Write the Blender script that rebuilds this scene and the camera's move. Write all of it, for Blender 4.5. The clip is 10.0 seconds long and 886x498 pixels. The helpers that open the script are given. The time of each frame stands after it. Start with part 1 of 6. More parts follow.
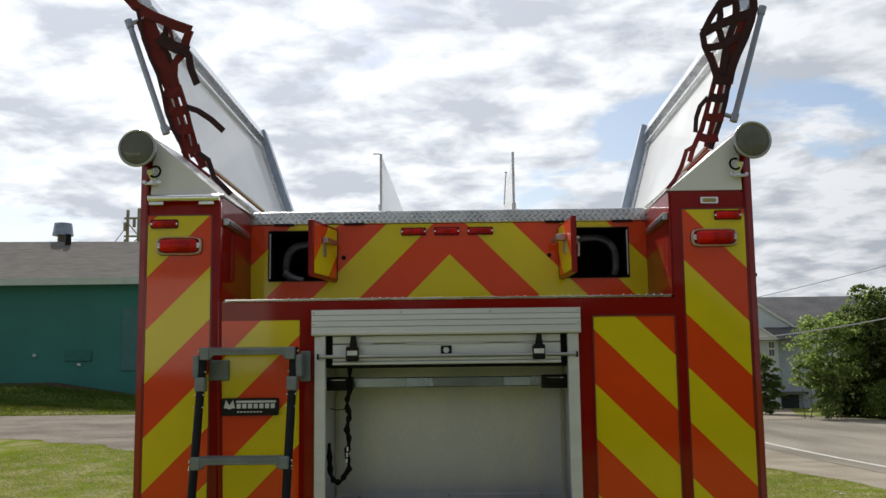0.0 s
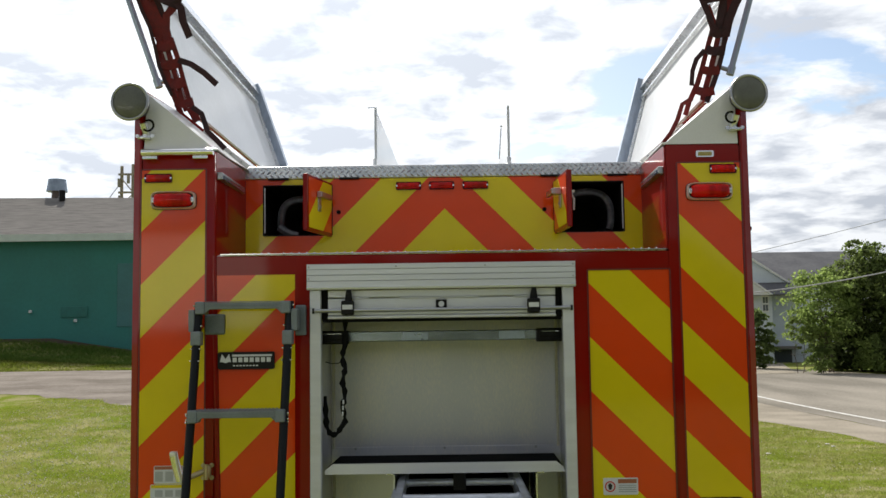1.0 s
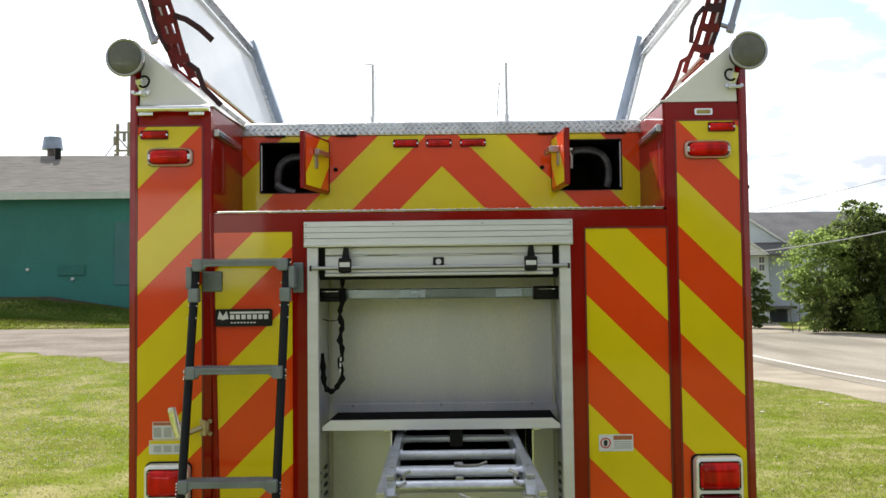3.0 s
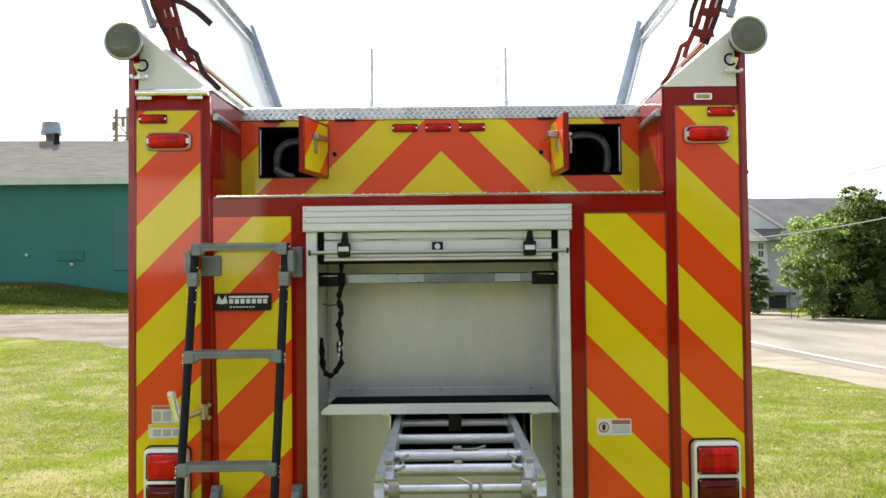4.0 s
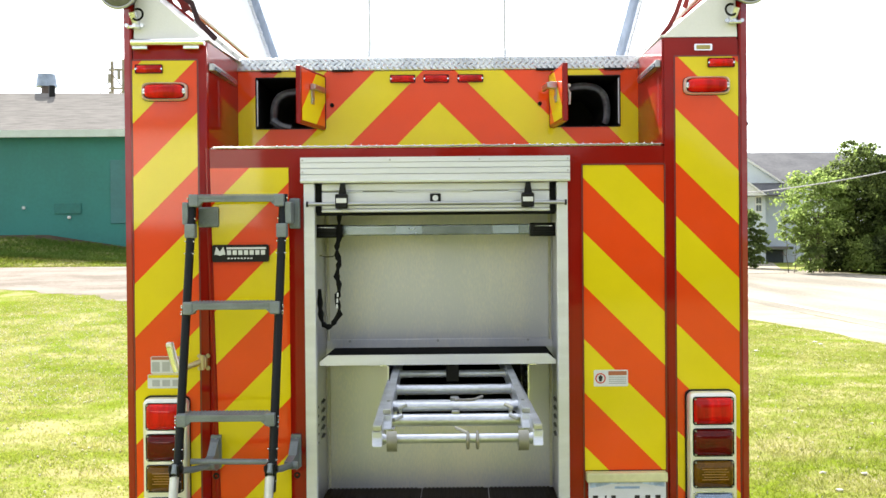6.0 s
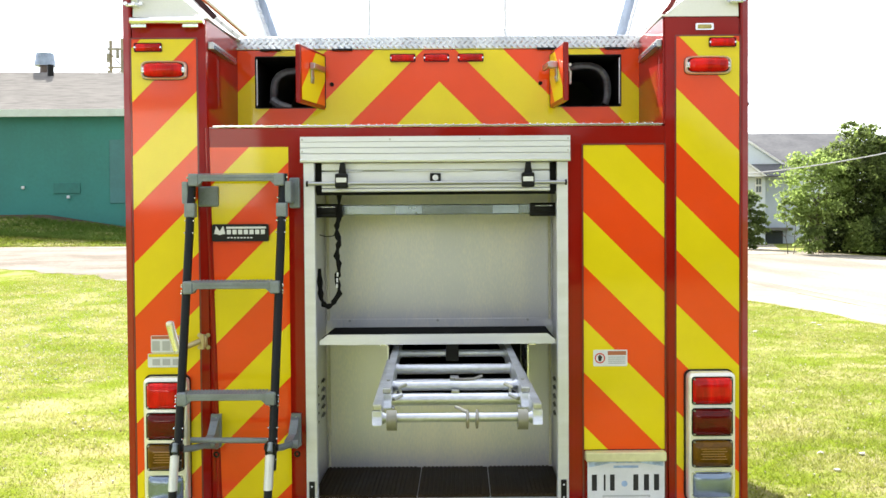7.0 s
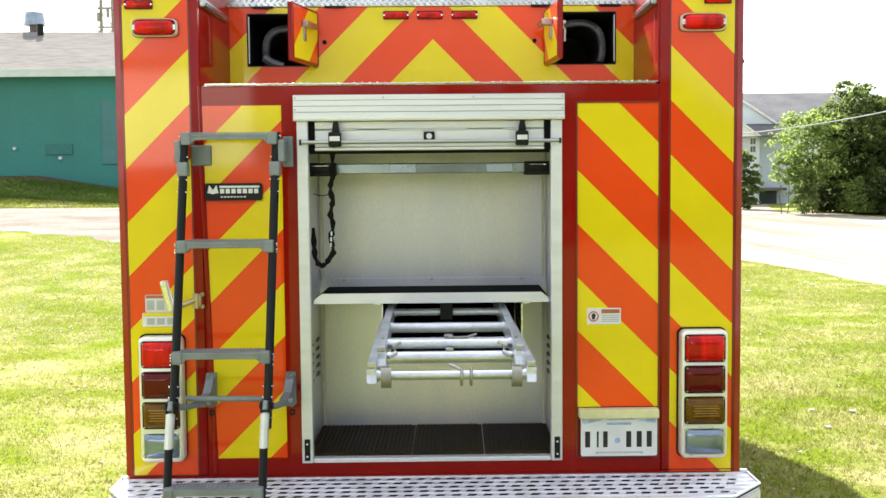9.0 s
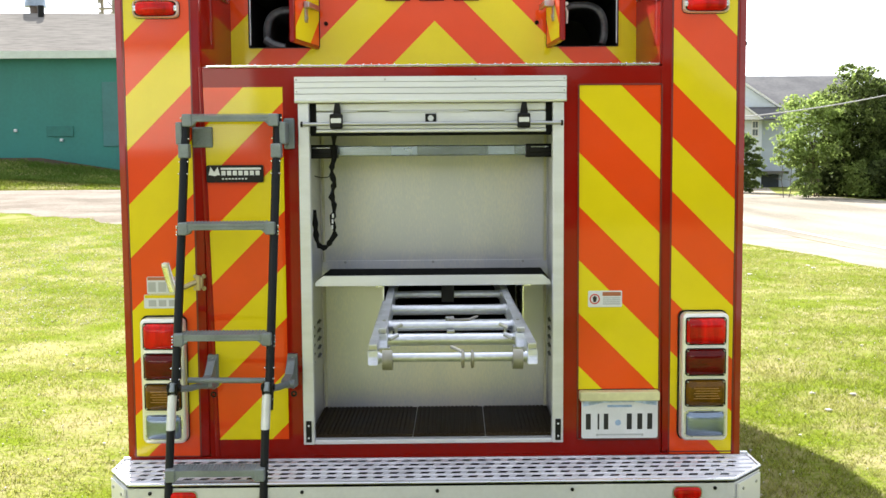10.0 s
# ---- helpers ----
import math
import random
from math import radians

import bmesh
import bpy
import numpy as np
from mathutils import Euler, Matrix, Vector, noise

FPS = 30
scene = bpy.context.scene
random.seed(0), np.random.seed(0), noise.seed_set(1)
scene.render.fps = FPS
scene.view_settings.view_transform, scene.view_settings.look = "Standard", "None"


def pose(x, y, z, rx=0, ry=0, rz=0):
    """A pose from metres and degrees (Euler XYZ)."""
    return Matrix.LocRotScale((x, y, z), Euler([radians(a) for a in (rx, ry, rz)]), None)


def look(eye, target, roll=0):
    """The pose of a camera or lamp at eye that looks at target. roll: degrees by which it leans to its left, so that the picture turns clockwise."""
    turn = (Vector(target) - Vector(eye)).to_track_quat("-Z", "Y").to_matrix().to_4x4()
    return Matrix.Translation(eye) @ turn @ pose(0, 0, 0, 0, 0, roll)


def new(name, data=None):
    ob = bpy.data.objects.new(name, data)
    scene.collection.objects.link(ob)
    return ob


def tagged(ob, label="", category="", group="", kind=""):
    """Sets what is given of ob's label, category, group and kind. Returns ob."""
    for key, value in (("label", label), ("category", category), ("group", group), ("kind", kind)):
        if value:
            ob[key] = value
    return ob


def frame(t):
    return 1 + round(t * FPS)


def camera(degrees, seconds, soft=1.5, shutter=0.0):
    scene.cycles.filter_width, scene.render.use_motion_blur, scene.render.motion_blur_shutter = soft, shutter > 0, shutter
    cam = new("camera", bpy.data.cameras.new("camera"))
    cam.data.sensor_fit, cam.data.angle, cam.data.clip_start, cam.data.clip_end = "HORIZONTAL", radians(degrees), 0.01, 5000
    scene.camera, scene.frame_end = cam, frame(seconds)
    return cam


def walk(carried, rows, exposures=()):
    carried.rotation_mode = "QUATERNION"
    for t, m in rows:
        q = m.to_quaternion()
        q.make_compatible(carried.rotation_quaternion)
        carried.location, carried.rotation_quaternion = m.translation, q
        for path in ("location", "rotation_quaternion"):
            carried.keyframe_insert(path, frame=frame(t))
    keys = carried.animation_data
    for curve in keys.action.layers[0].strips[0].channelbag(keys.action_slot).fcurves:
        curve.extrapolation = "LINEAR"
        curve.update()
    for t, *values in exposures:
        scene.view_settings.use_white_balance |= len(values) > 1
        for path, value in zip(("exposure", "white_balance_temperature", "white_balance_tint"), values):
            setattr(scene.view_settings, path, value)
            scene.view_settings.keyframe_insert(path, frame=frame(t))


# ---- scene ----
cam = camera(46.5, 10.0)
PATH = [
    (0, (-0.011, -4.078, 1.747), (-0.016, -2.096, 2.011), -0.7),
    (0.5, (-0.011, -4.079, 1.742), (-0.012, -2.091, 1.964), -0.8),
    (1, (-0.01, -4.075, 1.74), (-0.007, -2.083, 1.919), -0.8),
    (1.5, (-0.009, -4.076, 1.735), (-0.003, -2.081, 1.881), -0.7),
    (2, (-0.01, -4.073, 1.736), (-0.003, -2.076, 1.858), -0.6),
    (3.5, (-0.011, -4.072, 1.732), (-0.003, -2.074, 1.823), -0.7),
    (4, (-0.01, -4.073, 1.729), (-0.001, -2.074, 1.802), -0.6),
    (4.5, (-0.011, -4.07, 1.726), (-0.001, -2.07, 1.77), -0.6),
    (5, (-0.01, -4.07, 1.725), (0.001, -2.071, 1.749), -0.7),
    (5.5, (-0.01, -4.07, 1.722), (0.001, -2.07, 1.726), -0.6),
    (7, (-0.012, -4.068, 1.717), (0.001, -2.069, 1.663), -0.4),
    (7.5, (-0.013, -4.068, 1.714), (-0.006, -2.069, 1.642), -0.3),
    (8, (-0.012, -4.066, 1.713), (-0.006, -2.068, 1.622), -0.4),
    (8.5, (-0.011, -4.068, 1.712), (0.002, -2.071, 1.605), -0.5),
    (9, (-0.012, -4.066, 1.709), (0.012, -2.07, 1.579), -0.5),
    (9.5, (-0.012, -4.063, 1.709), (0.013, -2.069, 1.56), -0.4),
    (10, (-0.012, -4.066, 1.707), (0.009, -2.073, 1.544), -0.4),
]
walk(cam, [(t, look(eye, target, roll)) for t, eye, target, roll in PATH],
     exposures=[(0.0, 0.07), (0.5, 0.19), (1.0, 0.41), (1.5, 0.57), (2.0, 0.71), (3.5, 1.15), (4.5, 1.49), (5.5, 1.79), (7.0, 2.01), (8.5, 2.03), (9.3, 1.99), (10.0, 1.87)])

# ---- world, sun ----
SUN_TO = Vector((-0.34, 1.15, 1.0)).normalized()
world = bpy.data.worlds.new("sky")
scene.world = world
world.use_nodes = True
wt = world.node_tree
wt.nodes.clear()


def wn(kind, **values):
    node = wt.nodes.new(kind)
    for key, value in values.items():
        node.inputs[key].default_value = value
    return node


w_out = wn("ShaderNodeOutputWorld")
w_bg = wn("ShaderNodeBackground", Strength=0.65)
w_sky = wn("ShaderNodeTexSky")
w_sky.sky_type = "NISHITA"
w_sky.sun_disc = False
w_sky.sun_elevation = math.asin(SUN_TO.z)
w_sky.sun_rotation = math.atan2(SUN_TO.x, SUN_TO.y)
w_dim = wt.nodes.new("ShaderNodeVectorMath")
w_dim.operation = "SCALE"
w_dim.inputs["Scale"].default_value = 0.15
w_tc = wn("ShaderNodeTexCoord")
w_sep = wn("ShaderNodeSeparateXYZ")
w_add = wn("ShaderNodeMath")
w_add.operation = "ADD"
w_add.inputs[1].default_value = 0.17
w_abs = wn("ShaderNodeMath")
w_abs.operation = "ABSOLUTE"
w_div = wt.nodes.new("ShaderNodeVectorMath")
w_div.operation = "DIVIDE"
w_comb = wn("ShaderNodeCombineXYZ")
w_n1 = wn("ShaderNodeTexNoise", Scale=1.9, Detail=10.0, Roughness=0.58, Distortion=0.2)
w_n2 = wn("ShaderNodeTexNoise", Scale=5.2, Detail=8.0, Roughness=0.54, Distortion=0.2)
w_map = wn("ShaderNodeMapping")
w_map.inputs["Location"].default_value = (3.1, 1.7, 0.4)
w_cover = wn("ShaderNodeValToRGB")
w_cover.color_ramp.elements[0].position, w_cover.color_ramp.elements[1].position = 0.37, 0.44
w_shade = wn("ShaderNodeValToRGB")
w_shade.color_ramp.elements[0].position, w_shade.color_ramp.elements[1].position = 0.40, 0.575
w_shade.color_ramp.elements[0].color = (0.60, 0.645, 0.72, 1)
w_shade.color_ramp.elements[1].color = (1.03, 1.06, 1.10, 1)
w_mix = wn("ShaderNodeMix")
w_mix.data_type = "RGBA"
link = wt.links.new
link(w_tc.outputs["Generated"], w_sep.inputs[0])
link(w_sep.outputs["Z"], w_abs.inputs[0])
link(w_abs.outputs[0], w_add.inputs[0])
for axis in "XYZ":
    link(w_add.outputs[0], w_comb.inputs[axis])
link(w_tc.outputs["Generated"], w_div.inputs[0])
link(w_comb.outputs[0], w_div.inputs[1])
link(w_div.outputs[0], w_map.inputs["Vector"])
link(w_map.outputs[0], w_n1.inputs["Vector"])
link(w_div.outputs[0], w_n2.inputs["Vector"])
link(w_n1.outputs["Fac"], w_cover.inputs["Fac"])
link(w_n2.outputs["Fac"], w_shade.inputs["Fac"])
link(w_sky.outputs[0], w_dim.inputs[0])
link(w_cover.outputs["Color"], w_mix.inputs["Factor"])
link(w_dim.outputs[0], w_mix.inputs["A"])
# clouds glow towards the sun and are duller on the far side
w_dot = wt.nodes.new("ShaderNodeVectorMath")
w_dot.operation = "DOT_PRODUCT"
w_dot.inputs[1].default_value = SUN_TO
w_pow = wn("ShaderNodeMath")
w_pow.operation, w_pow.use_clamp = "POWER", False
w_pow.inputs[1].default_value = 2.0
w_pos = wn("ShaderNodeMath")
w_pos.operation = "MAXIMUM"
w_pos.inputs[1].default_value = 0.0
w_glow = wn("ShaderNodeMath")
w_glow.operation = "MULTIPLY_ADD"
w_glow.inputs[1].default_value, w_glow.inputs[2].default_value = 1.30, 0.50
w_lit = wt.nodes.new("ShaderNodeVectorMath")
w_lit.operation = "SCALE"
link(w_tc.outputs["Generated"], w_dot.inputs[0])
link(w_dot.outputs["Value"], w_pos.inputs[0])
link(w_pos.outputs[0], w_pow.inputs[0])
link(w_pow.outputs[0], w_glow.inputs[0])
link(w_shade.outputs["Color"], w_lit.inputs[0])
link(w_glow.outputs[0], w_lit.inputs["Scale"])
link(w_lit.outputs[0], w_mix.inputs["B"])
link(w_mix.outputs["Result"], w_bg.inputs["Color"])
link(w_bg.outputs[0], w_out.inputs["Surface"])

sun_data = bpy.data.lights.new("sun", "SUN")
sun_data.energy, sun_data.angle, sun_data.color = 5.0, radians(0.6), (1.0, 0.95, 0.86)
sun = new("sun", sun_data)
sun.matrix_world = look(SUN_TO * 60, (0, 0, 0))


# ---- materials ----
def mat(name, color, rough=0.5, metal=0.0, coat=0.0, vary=0.12, scale=6.0, fine=60.0, bump=0.1, bump_dist=0.002,
        second=None, spec=0.5, stretch=(1, 1, 1), random_tone=0.0, transmission=0.0, coat_rough=0.05, spread=(0.35, 0.65)):
    """A surface of two tones blended by coarse and fine noise, with relief and uneven gloss."""
    m = bpy.data.materials.new(name)
    m.use_nodes = True
    t = m.node_tree
    p = t.nodes["Principled BSDF"]
    tc = t.nodes.new("ShaderNodeTexCoord")
    mp = t.nodes.new("ShaderNodeMapping")
    mp.inputs["Scale"].default_value = stretch
    t.links.new(tc.outputs["Object"], mp.inputs["Vector"])
    n1 = t.nodes.new("ShaderNodeTexNoise")
    n1.inputs["Scale"].default_value, n1.inputs["Detail"].default_value = scale, 5.0
    n2 = t.nodes.new("ShaderNodeTexNoise")
    n2.inputs["Scale"].default_value, n2.inputs["Detail"].default_value = fine, 4.0
    for n in (n1, n2):
        t.links.new(mp.outputs[0], n.inputs["Vector"])
    both = t.nodes.new("ShaderNodeMath")
    both.operation = "MULTIPLY_ADD"
    both.inputs[1].default_value = 0.45
    t.links.new(n2.outputs["Fac"], both.inputs[0])
    t.links.new(n1.outputs["Fac"], both.inputs[2])
    rng = t.nodes.new("ShaderNodeMapRange")
    rng.inputs["From Min"].default_value, rng.inputs["From Max"].default_value = spread[0] + 0.22, spread[1] + 0.22
    t.links.new(both.outputs[0], rng.inputs["Value"])
    mix = t.nodes.new("ShaderNodeMix")
    mix.data_type = "RGBA"
    low = second or tuple(c * (1 - vary) for c in color)
    high = color if second else tuple(min(1, c * (1 + vary * 0.5)) for c in color)
    mix.inputs["A"].default_value, mix.inputs["B"].default_value = (*low, 1), (*high, 1)
    t.links.new(rng.outputs[0], mix.inputs["Factor"])
    last = mix.outputs["Result"]
    if random_tone:
        info = t.nodes.new("ShaderNodeObjectInfo")
        geo = t.nodes.new("ShaderNodeNewGeometry")
        total = t.nodes.new("ShaderNodeMath")
        total.operation = "ADD"
        t.links.new(info.outputs["Random"], total.inputs[0])
        t.links.new(geo.outputs["Random Per Island"], total.inputs[1])
        tone = t.nodes.new("ShaderNodeMapRange")
        tone.inputs["From Max"].default_value = 2.0
        tone.inputs["To Min"].default_value, tone.inputs["To Max"].default_value = 1 - random_tone, 1 + random_tone
        t.links.new(total.outputs[0], tone.inputs["Value"])
        mul = t.nodes.new("ShaderNodeVectorMath")
        mul.operation = "SCALE"
        t.links.new(last, mul.inputs[0])
        t.links.new(tone.outputs[0], mul.inputs["Scale"])
        last = mul.outputs[0]
    t.links.new(last, p.inputs["Base Color"])
    rr = t.nodes.new("ShaderNodeMapRange")
    rr.inputs["To Min"].default_value, rr.inputs["To Max"].default_value = max(0.02, rough * 0.8), min(1, rough * 1.25)
    t.links.new(n1.outputs["Fac"], rr.inputs["Value"])
    t.links.new(rr.outputs[0], p.inputs["Roughness"])
    p.inputs["Metallic"].default_value = metal
    p.inputs["Coat Weight"].default_value = coat
    p.inputs["Coat Roughness"].default_value = coat_rough
    p.inputs["Specular IOR Level"].default_value = spec
    p.inputs["Transmission Weight"].default_value = transmission
    if bump:
        b = t.nodes.new("ShaderNodeBump")
        b.inputs["Strength"].default_value, b.inputs["Distance"].default_value = bump, bump_dist
        t.links.new(n2.outputs["Fac"], b.inputs["Height"])
        t.links.new(b.outputs[0], p.inputs["Normal"])
    return m


RED = mat("red_paint", (0.265, 0.005, 0.001), rough=0.40, spec=0.05, coat=0.52, vary=0.10, scale=1.5, fine=400, bump=0.02, coat_rough=0.05)
ORANGE = mat("orange_vinyl", (0.80, 0.066, 0.004), rough=0.45, coat=0.74, vary=0.06, scale=3, fine=500, bump=0.03, coat_rough=0.06, spec=0.1)
YELLOW = mat("yellow_vinyl", (0.77, 0.62, 0.004), rough=0.45, coat=0.74, vary=0.06, scale=3, fine=500, bump=0.03, coat_rough=0.06, spec=0.1)
WHITE = mat("white_paint", (0.78, 0.78, 0.77), rough=0.35, coat=0.4, vary=0.05, scale=3, fine=150, bump=0.03)
ALU = mat("satin_aluminium", (0.72, 0.74, 0.77), rough=0.27, metal=1.0, vary=0.10, scale=4, fine=220, bump=0.05, stretch=(1, 1, 6))
ALU_H = mat("extruded_aluminium", (0.71, 0.73, 0.78), rough=0.42, metal=0.5, vary=0.08, scale=3, fine=200, bump=0.04, stretch=(0.3, 1, 6))
# cream and bluish tones imitate reflections on the brushed lining
ALU_BACK = mat("brushed_lining_reflected_tones", (0.725, 0.700, 0.672), rough=0.38, metal=0.70, second=(0.57, 0.585, 0.645), scale=1.3, fine=70, bump=0.04, bump_dist=0.002, stretch=(2.2, 1, 0.7), spread=(0.36, 0.66))
SATIN = mat("satin_chrome", (0.80, 0.80, 0.76), rough=0.35, metal=0.55, vary=0.06, scale=8, fine=80, bump=0.02)
STEEL = mat("dull_steel", (0.42, 0.43, 0.44), rough=0.32, metal=1.0, vary=0.1, scale=8, fine=120, bump=0.03)
BLUE_STEEL = mat("polished_strip", (0.44, 0.50, 0.58), rough=0.22, metal=1.0, vary=0.3, scale=3, fine=120, bump=0.03)
BRASSY = mat("dull_brass", (0.52, 0.44, 0.26), rough=0.36, metal=0.8, vary=0.15, scale=14, fine=90, bump=0.04)
CHROME = mat("chrome", (0.86, 0.87, 0.88), rough=0.10, metal=1.0, vary=0.05, scale=8, fine=80, bump=0.02)
TREAD = mat("tread_plate", (0.70, 0.71, 0.72), rough=0.26, metal=1.0, vary=0.18, scale=12, fine=90, bump=0.08)
GRATE = mat("grip_grating", (0.74, 0.74, 0.79), rough=0.42, metal=0.3, vary=0.15, scale=8, fine=90, bump=0.08)
BLACK = mat("black_plastic", (0.006, 0.006, 0.007), rough=0.38, spec=0.22, vary=0.3, scale=10, fine=180, bump=0.05)
# brown in the black rubber stands in for the mat's sheen
FLOOR_MAT = mat("brown_sheen_rubber_tile", (0.030, 0.020, 0.009), rough=0.6, spec=0.10, vary=0.4, scale=4, fine=90, bump=0.15)
RUBBER = mat("black_rubber", (0.008, 0.008, 0.008), rough=0.8, spec=0.1, vary=0.35, scale=9, fine=140, bump=0.2)
INNER = mat("dark_inside_lining", (0.010, 0.010, 0.011), rough=0.6, vary=0.3, scale=6, fine=90, bump=0.1)
HOSE = mat("dark_corrugated_hose", (0.075, 0.077, 0.082), rough=0.35, vary=0.4, scale=14, fine=90, bump=0.1)
CUFF = mat("grey_hose_cuff", (0.115, 0.122, 0.138), rough=0.3, coat=0.3, vary=0.5, scale=18, fine=60, bump=0.2)
STILE = mat("black_coated_tube", (0.008, 0.010, 0.014), rough=0.42, spec=0.22, vary=0.2, scale=10, fine=160, bump=0.05)
CAST = mat("grey_cast_aluminium", (0.215, 0.248, 0.272), rough=0.5, metal=0.35, vary=0.18, scale=12, fine=150, bump=0.12)
LENS_RED = mat("red_lens", (0.62, 0.006, 0.004), rough=0.18, spec=0.1, coat=0.35, vary=0.45, scale=16, fine=70, bump=0.06, stretch=(1, 1, 0.15), coat_rough=0.03)
LENS_DARK = mat("dark_red_lens", (0.10, 0.002, 0.002), rough=0.12, spec=0.1, coat=0.35, vary=0.25, scale=20, fine=200, bump=0.04, coat_rough=0.02)
LENS_AMBER = mat("smoked_amber_lens", (0.13, 0.058, 0.002), rough=0.12, spec=0.1, coat=0.35, vary=0.35, scale=20, fine=160, bump=0.05, coat_rough=0.02)
LENS_CLEAR = mat("clear_lens", (0.22, 0.28, 0.37), rough=0.24, metal=0.8, coat=0.25, vary=0.15, scale=18, fine=160, bump=0.06)
LENS_FLOOD = mat("floodlight_lens", (0.120, 0.125, 0.105), rough=0.45, coat=0.4, vary=0.2, scale=20, fine=140, bump=0.10)
WEB_RED = mat("red_webbing", (0.150, 0.012, 0.010), rough=0.8, vary=0.3, scale=30, fine=300, bump=0.3)
WEB_DARK = mat("dark_webbing", (0.040, 0.012, 0.014), rough=0.85, vary=0.3, scale=30, fine=300, bump=0.3)
PLATE_WHITE = mat("plate_white", (0.70, 0.72, 0.75), rough=0.35, vary=0.06, scale=18, fine=120, bump=0.03)
INK = mat("black_ink", (0.012, 0.012, 0.014), rough=0.5, vary=0.1, bump=0)
PALE_BLUE = mat("pale_blue_print", (0.32, 0.45, 0.66), rough=0.4, vary=0.2, scale=40, bump=0)
PRINT_RED = mat("red_print", (0.55, 0.06, 0.05), rough=0.4, vary=0.1, bump=0)
PRINT_BROWN = mat("brown_print", (0.40, 0.13, 0.06), rough=0.4, vary=0.1, bump=0)
PRINT_GREY = mat("grey_print", (0.42, 0.44, 0.45), rough=0.5, vary=0.1, bump=0)
GREEN_WALL = mat("green_siding", (0.031, 0.212, 0.190), rough=0.55, vary=0.12, scale=0.5, fine=9, bump=0.1, bump_dist=0.01)
SHINGLE = mat("grey_shingle", (0.219, 0.208, 0.198), rough=1.0, spec=0.0, second=(0.155, 0.148, 0.142), scale=2.4, fine=30, bump=0.6, bump_dist=0.02, stretch=(0.7, 3.2, 3.2))
FASCIA = mat("pale_fascia", (0.58, 0.66, 0.63), rough=0.5, vary=0.08, scale=2, fine=20, bump=0.03)
PATCH = mat("blue_grey_panel", (0.055, 0.195, 0.205), rough=0.5, vary=0.1, scale=1, fine=14, bump=0.05)
GALV = mat("galvanised_vent", (0.32, 0.38, 0.47), rough=0.4, metal=0.5, vary=0.2, scale=4, fine=30, bump=0.05)
WOOD_POLE = mat("weathered_pole", (0.36, 0.31, 0.27), rough=0.9, vary=0.3, scale=3, fine=25, bump=0.3)
SIDING = mat("pale_siding", (0.68, 0.73, 0.80), rough=0.6, vary=0.06, scale=0.8, fine=12, bump=0.05)
TRIM = mat("white_trim", (0.80, 0.80, 0.80), rough=0.5, vary=0.04, scale=2, fine=20, bump=0.02)
ROOF_GREY = mat("grey_roof", (0.171, 0.171, 0.178), rough=1.0, spec=0.0, second=(0.126, 0.126, 0.135), scale=0.6, fine=6, bump=0.3, bump_dist=0.02)
DARK_GLASS = mat("dull_glass", (0.16, 0.18, 0.20), rough=0.08, vary=0.2, scale=1, bump=0)
GARAGE = mat("dark_garage_door", (0.035, 0.045, 0.06), rough=0.5, vary=0.2, scale=1, fine=8, bump=0.05)
BARK = mat("bark", (0.10, 0.075, 0.055), rough=0.95, vary=0.4, scale=4, fine=30, bump=0.5, bump_dist=0.01)
LAWN = mat("lawn_soil", (0.118, 0.158, 0.016), rough=1.0, spec=0.0, second=(0.235, 0.220, 0.105), scale=1.5, fine=26, bump=0.6, bump_dist=0.03, spread=(0.40, 0.62))
GRAVEL = mat("pale_gravel", (0.250, 0.223, 0.198), rough=1.0, spec=0.0, second=(0.160, 0.141, 0.122), scale=1.1, fine=14, bump=0.8, bump_dist=0.03, stretch=(0.6, 1.3, 1))
SHOULDER = mat("pale_shoulder_gravel", (0.295, 0.264, 0.218), rough=1.0, spec=0.0, second=(0.211, 0.189, 0.154), scale=0.8, fine=16, bump=0.4, bump_dist=0.02)
ROADM = mat("pale_asphalt", (0.267, 0.245, 0.211), rough=1.0, spec=0.0, second=(0.168, 0.155, 0.133), scale=0.35, fine=20, bump=0.3, bump_dist=0.01, stretch=(1.5, 0.3, 1))
LINE = mat("worn_road_paint", (0.50, 0.49, 0.46), rough=0.8, second=(0.36, 0.35, 0.33), scale=2.5, fine=20, bump=0.1)
CLUMP = mat("pale_scrap_stone", (0.612, 0.595, 0.561), rough=0.9, vary=0.2, scale=20, fine=60, bump=0.3, bump_dist=0.01)


def leafy(name, color, second, glow, scale, tones=0.35):
    """Foliage: matt, lets light through, and varies from leaf to leaf."""
    m = mat(name, color, rough=0.7, spec=0.15, second=second, scale=scale, fine=6, bump=0, random_tone=tones)
    t = m.node_tree
    p, out = t.nodes["Principled BSDF"], t.nodes["Material Output"]
    tr = t.nodes.new("ShaderNodeBsdfTranslucent")
    mx = t.nodes.new("ShaderNodeMixShader")
    mx.inputs[0].default_value = glow
    t.links.new(p.inputs["Base Color"].links[0].from_socket, tr.inputs["Color"])
    t.links.new(p.outputs[0], mx.inputs[1])
    t.links.new(tr.outputs[0], mx.inputs[2])
    t.links.new(mx.outputs[0], out.inputs["Surface"])
    return m


